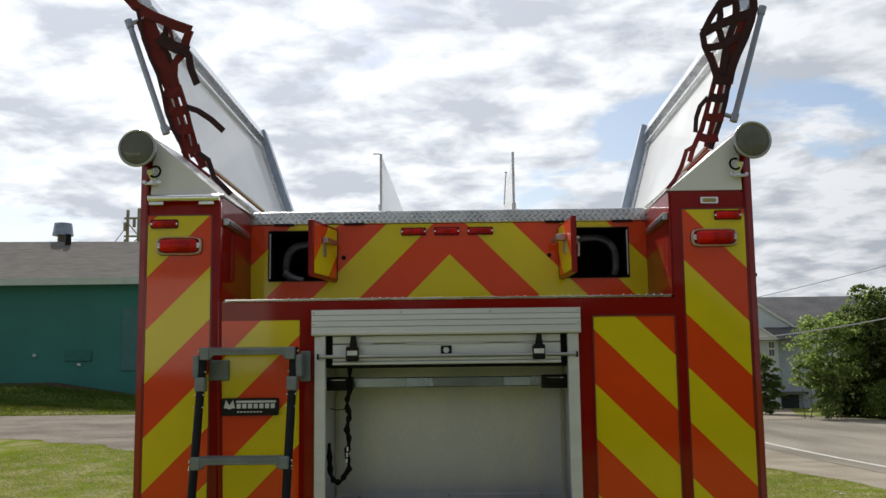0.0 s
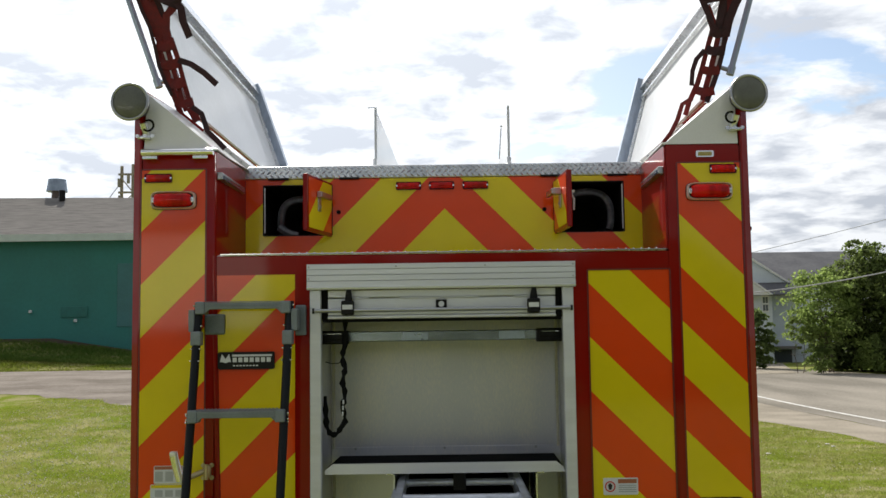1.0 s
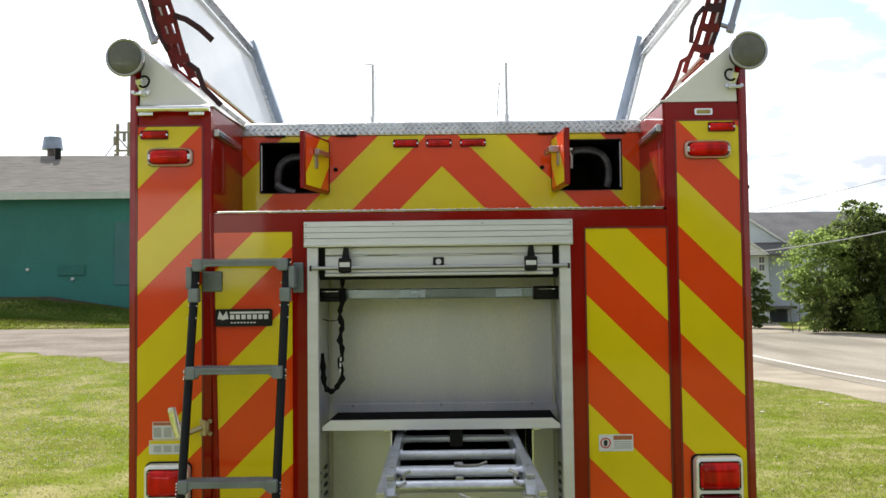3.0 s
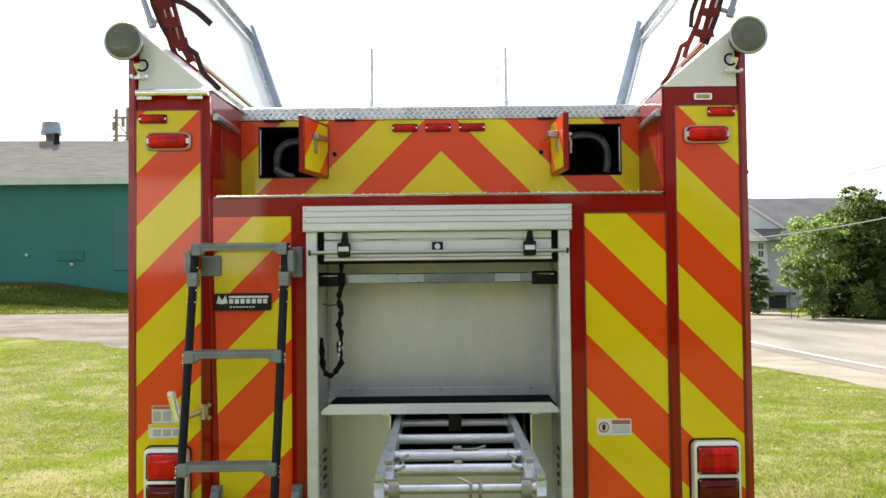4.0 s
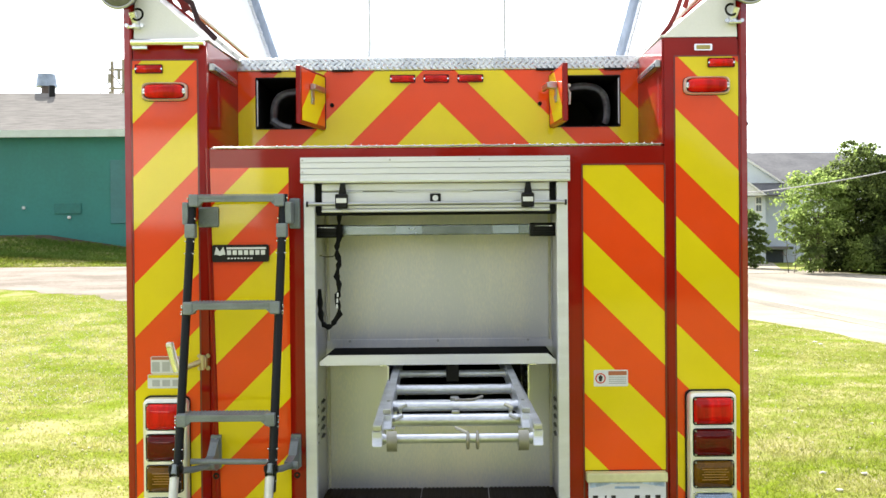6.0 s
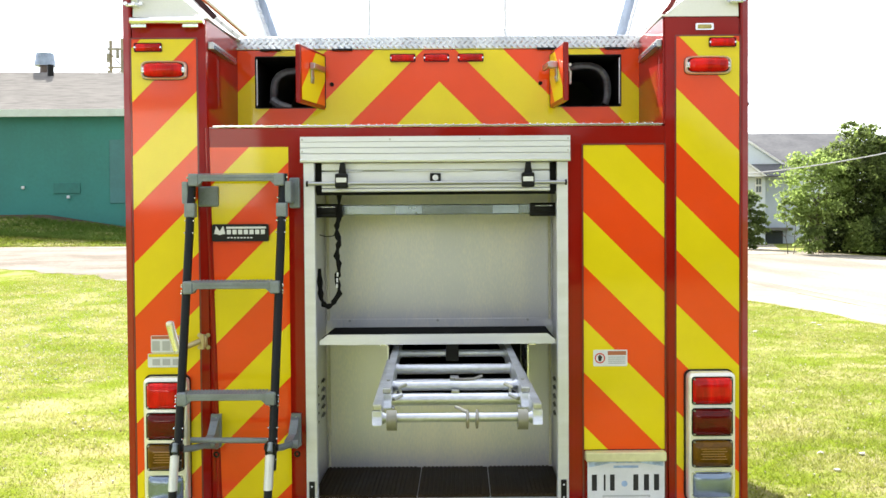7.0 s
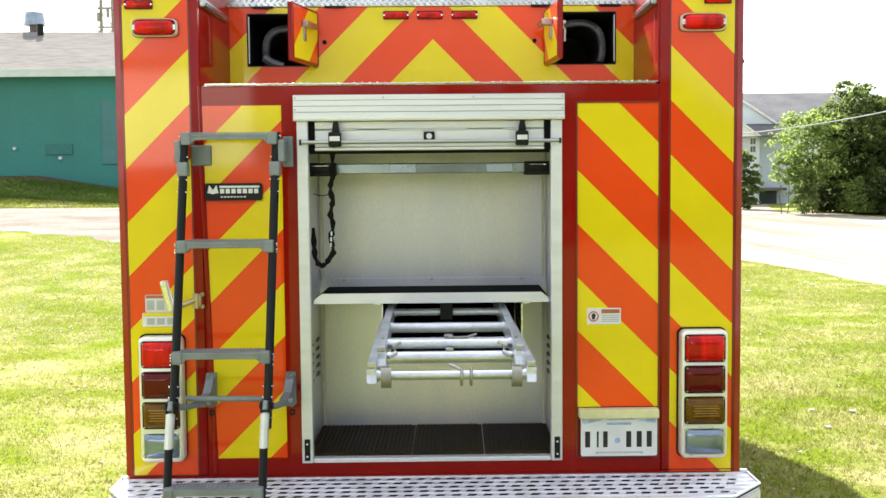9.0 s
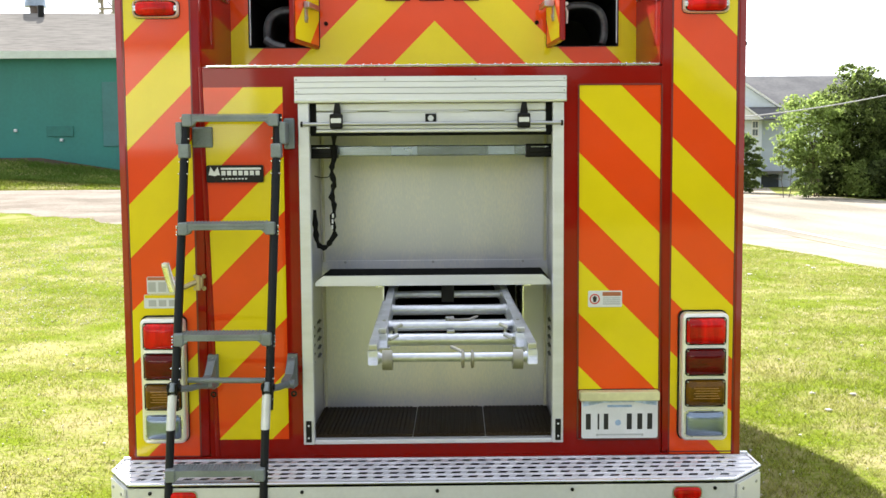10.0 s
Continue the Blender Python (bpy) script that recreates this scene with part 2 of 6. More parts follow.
# one foliage in two tones: sun and shade are put into the leaf colour
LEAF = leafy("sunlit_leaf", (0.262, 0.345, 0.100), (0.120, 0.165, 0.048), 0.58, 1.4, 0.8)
LEAF_SHADE = leafy("shaded_leaf", (0.135, 0.180, 0.060), (0.075, 0.104, 0.036), 0.50, 0.9, 0.7)
BLADE = leafy("grass_blade", (0.187, 0.245, 0.020), (0.286, 0.290, 0.080), 0.42, 1.6, 0.85)
# darker copy of the grass; the bank's shade is in its colour
BLADE_SHADE = leafy("shaded_grass_blade", (0.074, 0.138, 0.020), (0.112, 0.162, 0.032), 0.38, 1.2, 0.6)

LEAF_FAR = leafy("far_woods_leaf", (0.060, 0.072, 0.045), (0.034, 0.042, 0.028), 0.3, 0.3)

# ---- building helpers ----
SKEW = 0.025


def part(name, bm, material, parent=None, label="", smooth=False):
    me = bpy.data.meshes.new(name)
    root = parent
    while root and root.parent:
        root = root.parent
    if root and root.name == "fire_truck":
        # the truck stands turned by a degree and a half
        for v in bm.verts:
            if v.co.y > 0.03:
                v.co.x += SKEW * (v.co.y - 0.03)
    bmesh.ops.recalc_face_normals(bm, faces=bm.faces)
    if smooth:
        for f in bm.faces:
            f.smooth = True
    bm.to_mesh(me)
    bm.free()
    me.materials.append(material)
    if smooth:
        me.set_sharp_from_angle(angle=radians(38))
    ob = new(name, me)
    if parent:
        ob.parent = parent
    if label:
        ob["label"] = label
    if name in ("rivets", "screws", "bolts", "louvres", "print"):
        ob["kind"] = "stuff"
    return ob


def thing(name, at, label, category, group="", kind=""):
    ob = new(name)
    ob.location = at
    ob.empty_display_size = 0.2
    return tagged(ob, label, category, group, kind)


def box(bm, x0, x1, y0, y1, z0, z1, bevel=0.0, seg=2):
    made = bmesh.ops.create_cube(bm, size=1.0, matrix=Matrix.LocRotScale(((x0 + x1) / 2, (y0 + y1) / 2, (z0 + z1) / 2), None, (abs(x1 - x0), abs(y1 - y0), abs(z1 - z0))))
    if bevel:
        edges = {e for v in made["verts"] for e in v.link_edges}
        bmesh.ops.bevel(bm, geom=list(edges), offset=bevel, segments=seg, affect="EDGES", profile=0.5)
    return bm


def boxed(x0, x1, y0, y1, z0, z1, bevel=0.0, seg=2):
    return box(bmesh.new(), x0, x1, y0, y1, z0, z1, bevel, seg)


def rod(bm, a, b, r, n=12, r2=None):
    a, b = Vector(a), Vector(b)
    d = b - a
    m = Matrix.Translation((a + b) / 2) @ d.to_track_quat("Z", "Y").to_matrix().to_4x4()
    bmesh.ops.create_cone(bm, cap_ends=True, segments=n, radius1=r, radius2=r if r2 is None else r2, depth=d.length, matrix=m)
    return bm


def prism(bm, pts, y0, y1):
    """A plate or block with its outline in x and z, from y0 to y1."""
    a = [bm.verts.new((x, y0, z)) for x, z in pts]
    b = [bm.verts.new((x, y1, z)) for x, z in pts]
    bm.faces.new(a)
    bm.faces.new(b[::-1])
    for i in range(len(pts)):
        j = (i + 1) % len(pts)
        bm.faces.new((a[i], b[i], b[j], a[j]))
    return bm


def slab(bm, corners, normal, thick):
    """A plate from its corners, with a thickness against the normal."""
    n = Vector(normal).normalized() * thick
    a = [bm.verts.new(c) for c in corners]
    b = [bm.verts.new(Vector(c) - n) for c in corners]
    bm.faces.new(a)
    bm.faces.new(b[::-1])
    for i in range(len(a)):
        j = (i + 1) % len(a)
        bm.faces.new((a[i], b[i], b[j], a[j]))
    return bm


def tube(bm, path, r, n=8, flat=1.0):
    """A round or flattened tube along a line of points."""
    pts = [Vector(p) for p in path]
    rings = []
    for i, p in enumerate(pts):
        d = (pts[min(i + 1, len(pts) - 1)] - pts[max(i - 1, 0)]).normalized()
        side = d.cross(Vector((0.02, 1, 0.01))).normalized()
        up = d.cross(side).normalized()
        rings.append([bm.verts.new(p + side * math.cos(2 * math.pi * k / n) * r + up * math.sin(2 * math.pi * k / n) * r * flat) for k in range(n)])
    for a, b in zip(rings, rings[1:]):
        for k in range(n):
            bm.faces.new((a[k], a[(k + 1) % n], b[(k + 1) % n], b[k]))
    bm.faces.new(rings[0][::-1])
    bm.faces.new(rings[-1])
    return bm


def rounded(x0, x1, z0, z1, r, n=5):
    """The outline of a rectangle with round corners."""
    pts = []
    for cx, cz, a in ((x1 - r, z1 - r, 0), (x0 + r, z1 - r, 90), (x0 + r, z0 + r, 180), (x1 - r, z0 + r, 270)):
        for k in range(n):
            t = radians(a + 90 * k / (n - 1))
            pts.append((cx + r * math.cos(t), cz + r * math.sin(t)))
    return pts


def pillow(bm, x0, x1, z0, z1, r, y_base, y_front, inset=0.25):
    """A lens: a rounded outline that swells to its front."""
    levels = [(0.0, 0.0), (0.55, 0.02), (0.9, 0.10), (1.0, inset)]
    rings = []
    w = min(x1 - x0, z1 - z0)
    for f, ins in levels:
        d = ins * w
        rings.append([bm.verts.new((x, y_base + (y_front - y_base) * f, z)) for x, z in rounded(x0 + d, x1 - d, z0 + d, z1 - d, max(0.003, r - d * 0.5))])
    for a, b in zip(rings, rings[1:]):
        for i in range(len(a)):
            j = (i + 1) % len(a)
            bm.faces.new((a[i], a[j], b[j], b[i]))
    bm.faces.new(rings[0][::-1])
    bm.faces.new(rings[-1])
    return bm


def dome(bm, x0, x1, z0, z1, y_base, y_front, n=12):
    """A cushion-shaped lens that bulges over its whole face."""
    xm, zm, w, h = (x0 + x1) / 2, (z0 + z1) / 2, (x1 - x0) / 2, (z1 - z0) / 2
    grid = []
    for j in range(n + 1):
        v = math.sin((j / n - 0.5) * math.pi)
        row = []
        for i in range(n + 1):
            u = math.sin((i / n - 0.5) * math.pi)
            lift = max(0.0, (1 - u ** 4) * (1 - v ** 4)) ** 0.55
            row.append(bm.verts.new((xm + w * u * (1 - 0.05 * v ** 6), y_base + (y_front - y_base) * lift, zm + h * v * (1 - 0.07 * u ** 6))))
        grid.append(row)
    for a, b in zip(grid, grid[1:]):
        for i in range(n):
            bm.faces.new((a[i], a[i + 1], b[i + 1], b[i]))
    rim = grid[0] + [r[-1] for r in grid[1:]] + grid[-1][-2::-1] + [r[0] for r in grid[-2:0:-1]]
    bm.faces.new(rim[::-1])
    return bm


def ring(bm, outer, inner, y0, y1):
    """A bezel: outline with a hole of as many points."""
    for k in range(len(outer)):
        j = (k + 1) % len(outer)
        o, p, q, r = outer[k], outer[j], inner[j], inner[k]
        for ya, quad in ((y0, (o, p, q, r)), (y1, (r, q, p, o))):
            bm.faces.new([bm.verts.new((x, ya, z)) for x, z in quad])
        bm.faces.new([bm.verts.new(c) for c in ((o[0], y1, o[1]), (p[0], y1, p[1]), (p[0], y0, p[1]), (o[0], y0, o[1]))])
        bm.faces.new([bm.verts.new(c) for c in ((r[0], y0, r[1]), (q[0], y0, q[1]), (q[0], y1, q[1]), (r[0], y1, r[1]))])
    bmesh.ops.remove_doubles(bm, verts=bm.verts, dist=1e-5)
    return bm


def clip(poly, nx, nz, c):
    """The part of an outline where nx*x + nz*z <= c."""
    out = []
    for i, p in enumerate(poly):
        q = poly[(i + 1) % len(poly)]
        a, b = nx * p[0] + nz * p[1] - c, nx * q[0] + nz * q[1] - c
        if a <= 0:
            out.append(p)
        if a * b < 0:
            t = a / (a - b)
            out.append((p[0] + t * (q[0] - p[0]), p[1] + t * (q[1] - p[1])))
    return out


# ---- ground ----
def smooth(a, b, v):
    t = min(1.0, max(0.0, (v - a) / (b - a)))
    return t * t * (3 - 2 * t)


def ground_z(x, y):
    bank = 0.95 - 0.16 * max(0.0, min(4.0, x + 13.2))
    left = 0.52 * smooth(6, 19, y) + 0.55 * smooth(17, 25.2, y) + bank * (0.30 * smooth(24.9, 25.9, y) + 0.70 * smooth(25.9, 30.6, y))
    right = 0.30 * smooth(18, 45, y) + 0.15 * smooth(45, 60, y)
    k = smooth(-5.5, 1.0, x)
    return left * (1 - k) + right * k


def sheet(name, xs, ys, lift, material):
    bm = bmesh.new()
    grid = [[bm.verts.new((x, y, ground_z(x, y) + lift)) for x in xs] for y in ys]
    for j in range(len(ys) - 1):
        for i in range(len(xs) - 1):
            bm.faces.new((grid[j][i], grid[j][i + 1], grid[j + 1][i + 1], grid[j + 1][i]))
    return part(name, bm, material, smooth=True)


gx = sorted({round(v, 3) for v in [*np.arange(-30, 30.1, 0.75), *np.arange(-90, 90, 10), -2500, -900, -300, -150, 150, 300, 900, 2500]})
gy = sorted({round(v, 3) for v in [*np.arange(-8, 62.1, 0.75), *np.arange(-90, 120, 10), -2500, -900, -300, -150, 150, 300, 900, 2500]})
ground = sheet("ground", gx, gy, 0.0, LAWN)
tagged(ground, "sunlit patchy lawn with dry spots and bare soil", "ground", kind="structure")


def strip(name, left_edge, right_edge, y0, y1, step, lift, material, across=8):
    """A ribbon that lies on the ground between two edges, given as functions of y."""
    bm = bmesh.new()
    rows = []
    y = y0
    while y <= y1 + 1e-6:
        a, b = left_edge(y), right_edge(y)
        rows.append([bm.verts.new((a + (b - a) * k / across, y, ground_z(a + (b - a) * k / across, y) + lift)) for k in range(across + 1)])
        y += step
    for r, s in zip(rows, rows[1:]):
        for k in range(across):
            bm.faces.new((r[k], r[k + 1], s[k + 1], s[k]))
    return part(name, bm, material, smooth=True)


def road_edge(y):
    return 7.35 - 0.15 * (min(y, 19.0) - 12) + 0.10 * math.sin(y * 0.9) + 0.05 * math.sin(y * 2.3)


def road_far(y):
    return 15.8 + 0.22 * (38.7 - min(44.0, max(28.0, y))) + 0.06 * math.sin(y * 1.1)


shoulder = strip("gravel_shoulder", road_edge, lambda y: 8.27, -12, 90, 0.5, 0.004, SHOULDER)
tagged(shoulder, "pale gravel shoulder beside the road", "road shoulder", kind="structure")
road = strip("road", lambda y: 8.27 + 0.03 * math.sin(y * 0.8), road_far, -12, 90, 0.75, 0.008, ROADM)
tagged(road, "sun-bleached grey asphalt road with worn paint", "road", kind="structure")
verge = strip("far_road_edge", road_far, lambda y: road_far(y) + 0.7, -12, 90, 0.75, 0.012, SHOULDER, 3)
tagged(verge, "pale dusty far edge of the road", "road shoulder", kind="structure")
painted = strip("road_line", lambda y: 8.86, lambda y: 8.99, -12, 90, 0.75, 0.013, LINE, 1)
tagged(painted, "worn white edge line on the asphalt", "road marking", kind="structure")


def drive_near(x):
    """The ragged near edge of the gravel drive."""
    return min(20.4, max(17.4, 18.0 - 0.6 * (x + 7))) + 0.22 * math.sin(x * 1.3) + 0.16 * math.sin(x * 3.1) + 0.10 * math.sin(x * 7.3)


def path_strip():
    bm = bmesh.new()
    rows = []
    for i in range(166):
        x = -34 + i * 0.2
        near, far = drive_near(x), 24.85 + 0.08 * math.sin(x * 1.7)
        rows.append([bm.verts.new((x, near + (far - near) * k / 14, ground_z(x, near + (far - near) * k / 14) + 0.006)) for k in range(15)])
    for r, s in zip(rows, rows[1:]):
        for k in range(14):
            bm.faces.new((r[k], s[k], s[k + 1], r[k + 1]))
    return part("gravel_drive", bm, GRAVEL, smooth=True)


tagged(path_strip(), "pale beige gravel drive with wheel tracks", "driveway", kind="structure")

# ---- the fire truck ----
XL, XR = -1.243, 1.230
BL, BR = -1.252, 1.250
IL, IR = -0.907, 0.886
TOP = 2.50
RX = -0.005
truck = thing("fire_truck", (0, 0, 0), "red fire truck with yellow and orange chevrons parked on grass", "fire truck")
# period and phase of the slanting bands on each panel
BANDS = {"left": (0.4213, 2.338), "centre": (0.4245, 2.3345), "right": (0.4253, 2.321), "recess": (0.4225, 2.333)}


def stripes(sheet_ob, cells, y, slant=None):
    """Yellow bands of the chevron, clipped to each cell, a hair proud of the orange sheet."""
    for x0, x1, z0, z1 in cells:
        xc = RX if y > 0.3 else 0.0
        sign = 1 if (x0 + x1) / 2 > xc else -1
        period, phase = BANDS["recess" if y > 0.3 else "right" if sign > 0 else "centre" if x0 > -0.93 else "left"]
        corner = [sign * (x - xc) + z for x in (x0, x1) for z in (z0, z1)]
        k = math.floor((min(corner) - phase) / period) - 1
        while phase + k * period < max(corner) + period:
            top = phase + k * period
            poly = [(x0, z0), (x1, z0), (x1, z1), (x0, z1)]
            poly = clip(poly, sign, 1, top + sign * xc)
            poly = clip(poly, -sign, -1, -(top - period / 2) - sign * xc) if len(poly) > 2 else poly
            k += 1
            if slant and len(poly) > 2:
                poly = clip(poly, *slant)
            if len(poly) > 2:
                part("yellow_stripe", prism(bmesh.new(), poly, y - 0.0022, y - 0.0008), YELLOW, sheet_ob)


def stripe_sheet(cells, y, label, slant=None):
    bm = bmesh.new()
    for x0, x1, z0, z1 in cells:
        outline = [(x0, z0), (x1, z0), (x1, z1), (x0, z1)]
        prism(bm, clip(outline, *slant) if slant else outline, y - 0.0014, y + 0.001)
    ob = part("stripe_panel", bm, ORANGE, truck, label)
    stripes(ob, cells, y, slant)
    return ob


# outer walls and rear columns
for x0, x1, lab in ((XL, XL + 0.04, "glossy red side wall"), (XR - 0.04, XR, "glossy red side wall")):
    bm = bmesh.new()
    xm = XL if x0 < 0 else XR
    pts = [(0.036, 0.46), (4.85, 0.46), (4.85, 2.83), (0.70, 2.805), (0.036, 2.775)]
    a = [bm.verts.new((x0, y, z)) for y, z in pts]
    b = [bm.verts.new((x1, y, z)) for y, z in pts]
    bm.faces.new(a)
    bm.faces.new(b[::-1])
    for i in range(5):
        bm.faces.new((a[i], b[i], b[(i + 1) % 5], a[(i + 1) % 5]))
    bmesh.ops.bevel(bm, geom=list(bm.edges), offset=0.008, segments=2, affect="EDGES")
    part("side_wall", bm, RED, truck, lab, smooth=True)
    # chamfered post that closes the rear end of the wall
    s = -1 if x0 < 0 else 1
    bm = bmesh.new()
    plan = [(xm, 0.0355), (xm, 0.030), (xm - s * 0.033, 0.0), (xm - s * 0.0405, 0.0), (xm - s * 0.0405, 0.0355)]
    a = [bm.verts.new((x, y, 0.46)) for x, y in plan]
    b = [bm.verts.new((x, y, 2.765)) for x, y in plan]
    bm.faces.new(a)
    bm.faces.new(b[::-1])
    for i in range(5):
        bm.faces.new((a[i], b[i], b[(i + 1) % 5], a[(i + 1) % 5]))
    bmesh.ops.bevel(bm, geom=list(bm.edges), offset=0.003, segments=2, affect="EDGES")
    part("corner_post", bm, RED, truck, "glossy red chamfered corner post", smooth=True)
part("rear_column", boxed(XL + 0.041, IL, 0.0, 0.52, 0.545, TOP + 0.015, 0.012), RED, truck, smooth=True)
# the right column is stepped: narrower beside the compartment than beside the recess
WALL_END = 0.900
bm = prism(bmesh.new(), [(WALL_END, 0.545), (XR - 0.041, 0.545), (XR - 0.041, TOP + 0.015), (IR, TOP + 0.015), (IR, 2.087), (WALL_END, 2.087)], 0.0, 0.52)
bmesh.ops.bevel(bm, geom=list(bm.edges), offset=0.008, segments=2, affect="EDGES")
part("rear_column", bm, RED, truck, smooth=True)

# centre wall round the compartment
for x0, x1, z0, z1 in ((IL, -0.531, 0.545, 2.085), (0.507, WALL_END, 0.545, 2.085), (-0.531, 0.507, 1.95, 2.085), (-0.531, 0.507, 0.545, 0.594)):
    part("rear_wall", boxed(x0, x1, 0.004, 0.03, z0, z1), RED, truck)
part("lower_skirt", boxed(XL + 0.041, XR - 0.041, 0.003, 0.03, 0.44, 0.5445), RED, truck)
bm = bmesh.new()
rod(bm, (IL, 0.012, 2.082), (IR, 0.012, 2.082), 0.008, 12)
part("rolled_edge", bm, RED, truck, smooth=True)
bm = bmesh.new()
for x, xb in ((IL - 0.006, IL + 0.030), (IR - 0.004, WALL_END)):
    rod(bm, (xb, 0.006, 0.55), (xb if xb > 0 else x, 0.006, 2.09), 0.011 if xb < 0 else 0.004, 10)
    part("corner_bead", bm, RED, truck, smooth=True)
    bm = bmesh.new()
bm.free()

# recess sides lean in towards the back
for xa, xb in ((IL, IL + 0.014), (IR, IR - 0.010)):
    bm = bmesh.new()
    tri = [(xa, 0.016), (xa, 0.4985), (xb, 0.4985)]
    lowv = [bm.verts.new((x, y, 2.0945)) for x, y in tri]
    topv = [bm.verts.new((x, y, 2.512)) for x, y in tri]
    bm.faces.new(lowv)
    bm.faces.new(topv[::-1])
    for i in range(3):
        bm.faces.new((lowv[i], topv[i], topv[(i + 1) % 3], lowv[(i + 1) % 3]))
    part("recess_side", bm, RED, truck)

# rear step behind the edge
bm = boxed(IL, IR, 0.031, 0.52, 2.086, 2.094)
part("step_deck", bm, TREAD, truck)
bm = bmesh.new()
box(bm, IL + 0.02, IR - 0.002, -0.001, 0.034, 2.0945, 2.0975)
for k in range(58):
    x = IL + 0.06 + k * 0.0302
    if (k * 7) % 11 not in (3, 9):
        bmesh.ops.create_icosphere(bm, subdivisions=1, radius=0.0046, matrix=Matrix.Translation((x, 0.003, 2.0975)))
part("studded_edge", bm, CHROME, truck, "bright studded aluminium edge strip")

# recessed wall with two hatches
HZ0, HZ1 = 2.220, 2.445
HATCH = ((-0.814, -0.507), (0.483, 0.796))
cells = []
for x0, x1 in ((IL, -0.814), (-0.507, RX), (RX, 0.483), (0.796, IR)):
    cells.append((x0, x1, 2.095, 2.472))
for x0, x1 in HATCH:
    cells += [(x0, x1, 2.095, HZ0), (x0, x1, HZ1, 2.472)]
bm = bmesh.new()
for x0, x1, z0, z1 in cells:
    box(bm, x0, x1, 0.50, 0.53, z0, z1)
part("recess_wall", bm, RED, truck)
stripe_sheet(cells, 0.499, "orange and yellow inverted chevron")

for side, (x0, x1) in enumerate(HATCH):
    bm = bmesh.new()
    for a in ((x0 - 0.02, x0, HZ0 - 0.02, HZ1 + 0.02), (x1, x1 + 0.02, HZ0 - 0.02, HZ1 + 0.02), (x0, x1, HZ0 - 0.02, HZ0), (x0, x1, HZ1, HZ1 + 0.02)):
        box(bm, a[0], a[1], 0.531, 1.10, a[2], a[3])
    box(bm, x0 - 0.02, x1 + 0.02, 1.10, 1.12, HZ0 - 0.02, HZ1 + 0.02)
    liner = part("hatch_box", bm, INNER, truck, "black-lined hose hatch")
    outer = rounded(x0 - 0.002, x1 + 0.002, HZ0 - 0.002, HZ1 + 0.002, 0.005, 3)
    inner = rounded(x0 + 0.002, x1 - 0.002, HZ0 + 0.002, HZ1 - 0.002, 0.004, 3)
    part("hatch_trim", ring(bmesh.new(), outer, inner, 0.494, 0.52), BLACK, truck)
    xe = x0 + 0.007 if side == 0 else x1 - 0.007
    part("edge_strip", boxed(xe - 0.002, xe + 0.002, 0.490, 0.50, HZ0 + 0.012, HZ1 - 0.012), ALU_H, liner, "bright metal edge of the hatch")
    bm = bmesh.new()
    cx, cz, cr = (-0.652, 2.295, 0.100) if side == 0 else (0.640, 2.302, 0.110)
    hoops = []
    for k in range(19):
        r = cr - 0.006 + 0.006 * (k % 2)
        hoops.append([bm.verts.new((cx + r * math.cos(q * math.pi / 14), 0.595 + 0.025 * k, cz + r * math.sin(q * math.pi / 14))) for q in range(28)])
    for h0, h1 in zip(hoops, hoops[1:]):
        for q in range(28):
            bm.faces.new((h0[q], h0[(q + 1) % 28], h1[(q + 1) % 28], h1[q]))
    part("suction_hose", bm, HOSE, liner, "ribbed dark hose end", smooth=True)
    bm = bmesh.new()
    path = [(cx + cr * math.copysign(abs(math.cos(radians(a))) ** 0.8, math.cos(radians(a))), 0.585, cz + cr * math.copysign(abs(math.sin(radians(a))) ** 0.8, math.sin(radians(a)))) for a in range(-30, 211, 12)]
    tube(bm, path, 0.017, 8)
    if side == 0:
        tube(bm, [(cx - cr - 0.005, 0.575, cz - 0.03), (cx - cr + 0.03, 0.570, cz - 0.055), (cx - 0.02, 0.572, cz - 0.070)], 0.020, 8)
    part("hose_cuff", bm, CUFF, liner, "grey rubber hose cuff", smooth=True)
    # open door
    hx = x1 if side == 0 else x0
    fx, fy = (-0.572, 0.205) if side == 0 else (0.514, 0.200)
    d = Vector((fx - hx, fy - 0.495, 0))
    u, n = d.normalized(), Vector((d.y, -d.x, 0)).normalized()
    if n.x * (1 if side == 0 else -1) < 0:
        n = -n
    w = d.length
    bm = boxed(0, w, -0.022, 0.0, HZ0 - 0.008, HZ1 + 0.008, 0.004)
    m = Matrix(((u.x, n.x, 0, hx), (u.y, n.y, 0, 0.495), (0, 0, 1, 0), (0, 0, 0, 1)))
    bm.transform(m)
    door = part("hatch_door", bm, RED, truck, "small chevron-striped hatch door standing open")

    def on_door(build):
        b = bmesh.new()
        build(b)
        b.transform(m)
        return b

    def wrapped(b, poly, y0, y1):
        return prism(b, poly, y0, y1)

    rect = [(0.012, HZ0 + 0.006), (w - 0.012, HZ0 + 0.006), (w - 0.012, HZ1 - 0.004), (0.012, HZ1 - 0.004)]
    part("stripe_panel", on_door(lambda b: wrapped(b, rect, 0.0005, 0.0018)), ORANGE, door)
    poly = clip(clip(rect, 1, 1, 2.560), -1, -1, -2.345)
    part("yellow_stripe", on_door(lambda b: wrapped(b, poly, 0.0022, 0.003)), YELLOW, door)
    reach = 0.026 if side == 0 else 0.046
    bm = on_door(lambda b: (box(b, w * 0.22, w * 0.66, reach - 0.014, reach, 2.364, 2.388, 0.003), box(b, w * 0.52, w * 0.66, 0.003, reach - 0.010, 2.362, 2.390, 0.003)))
    latch = part("latch_handle", bm, STEEL, door, "dull steel folding latch handle")
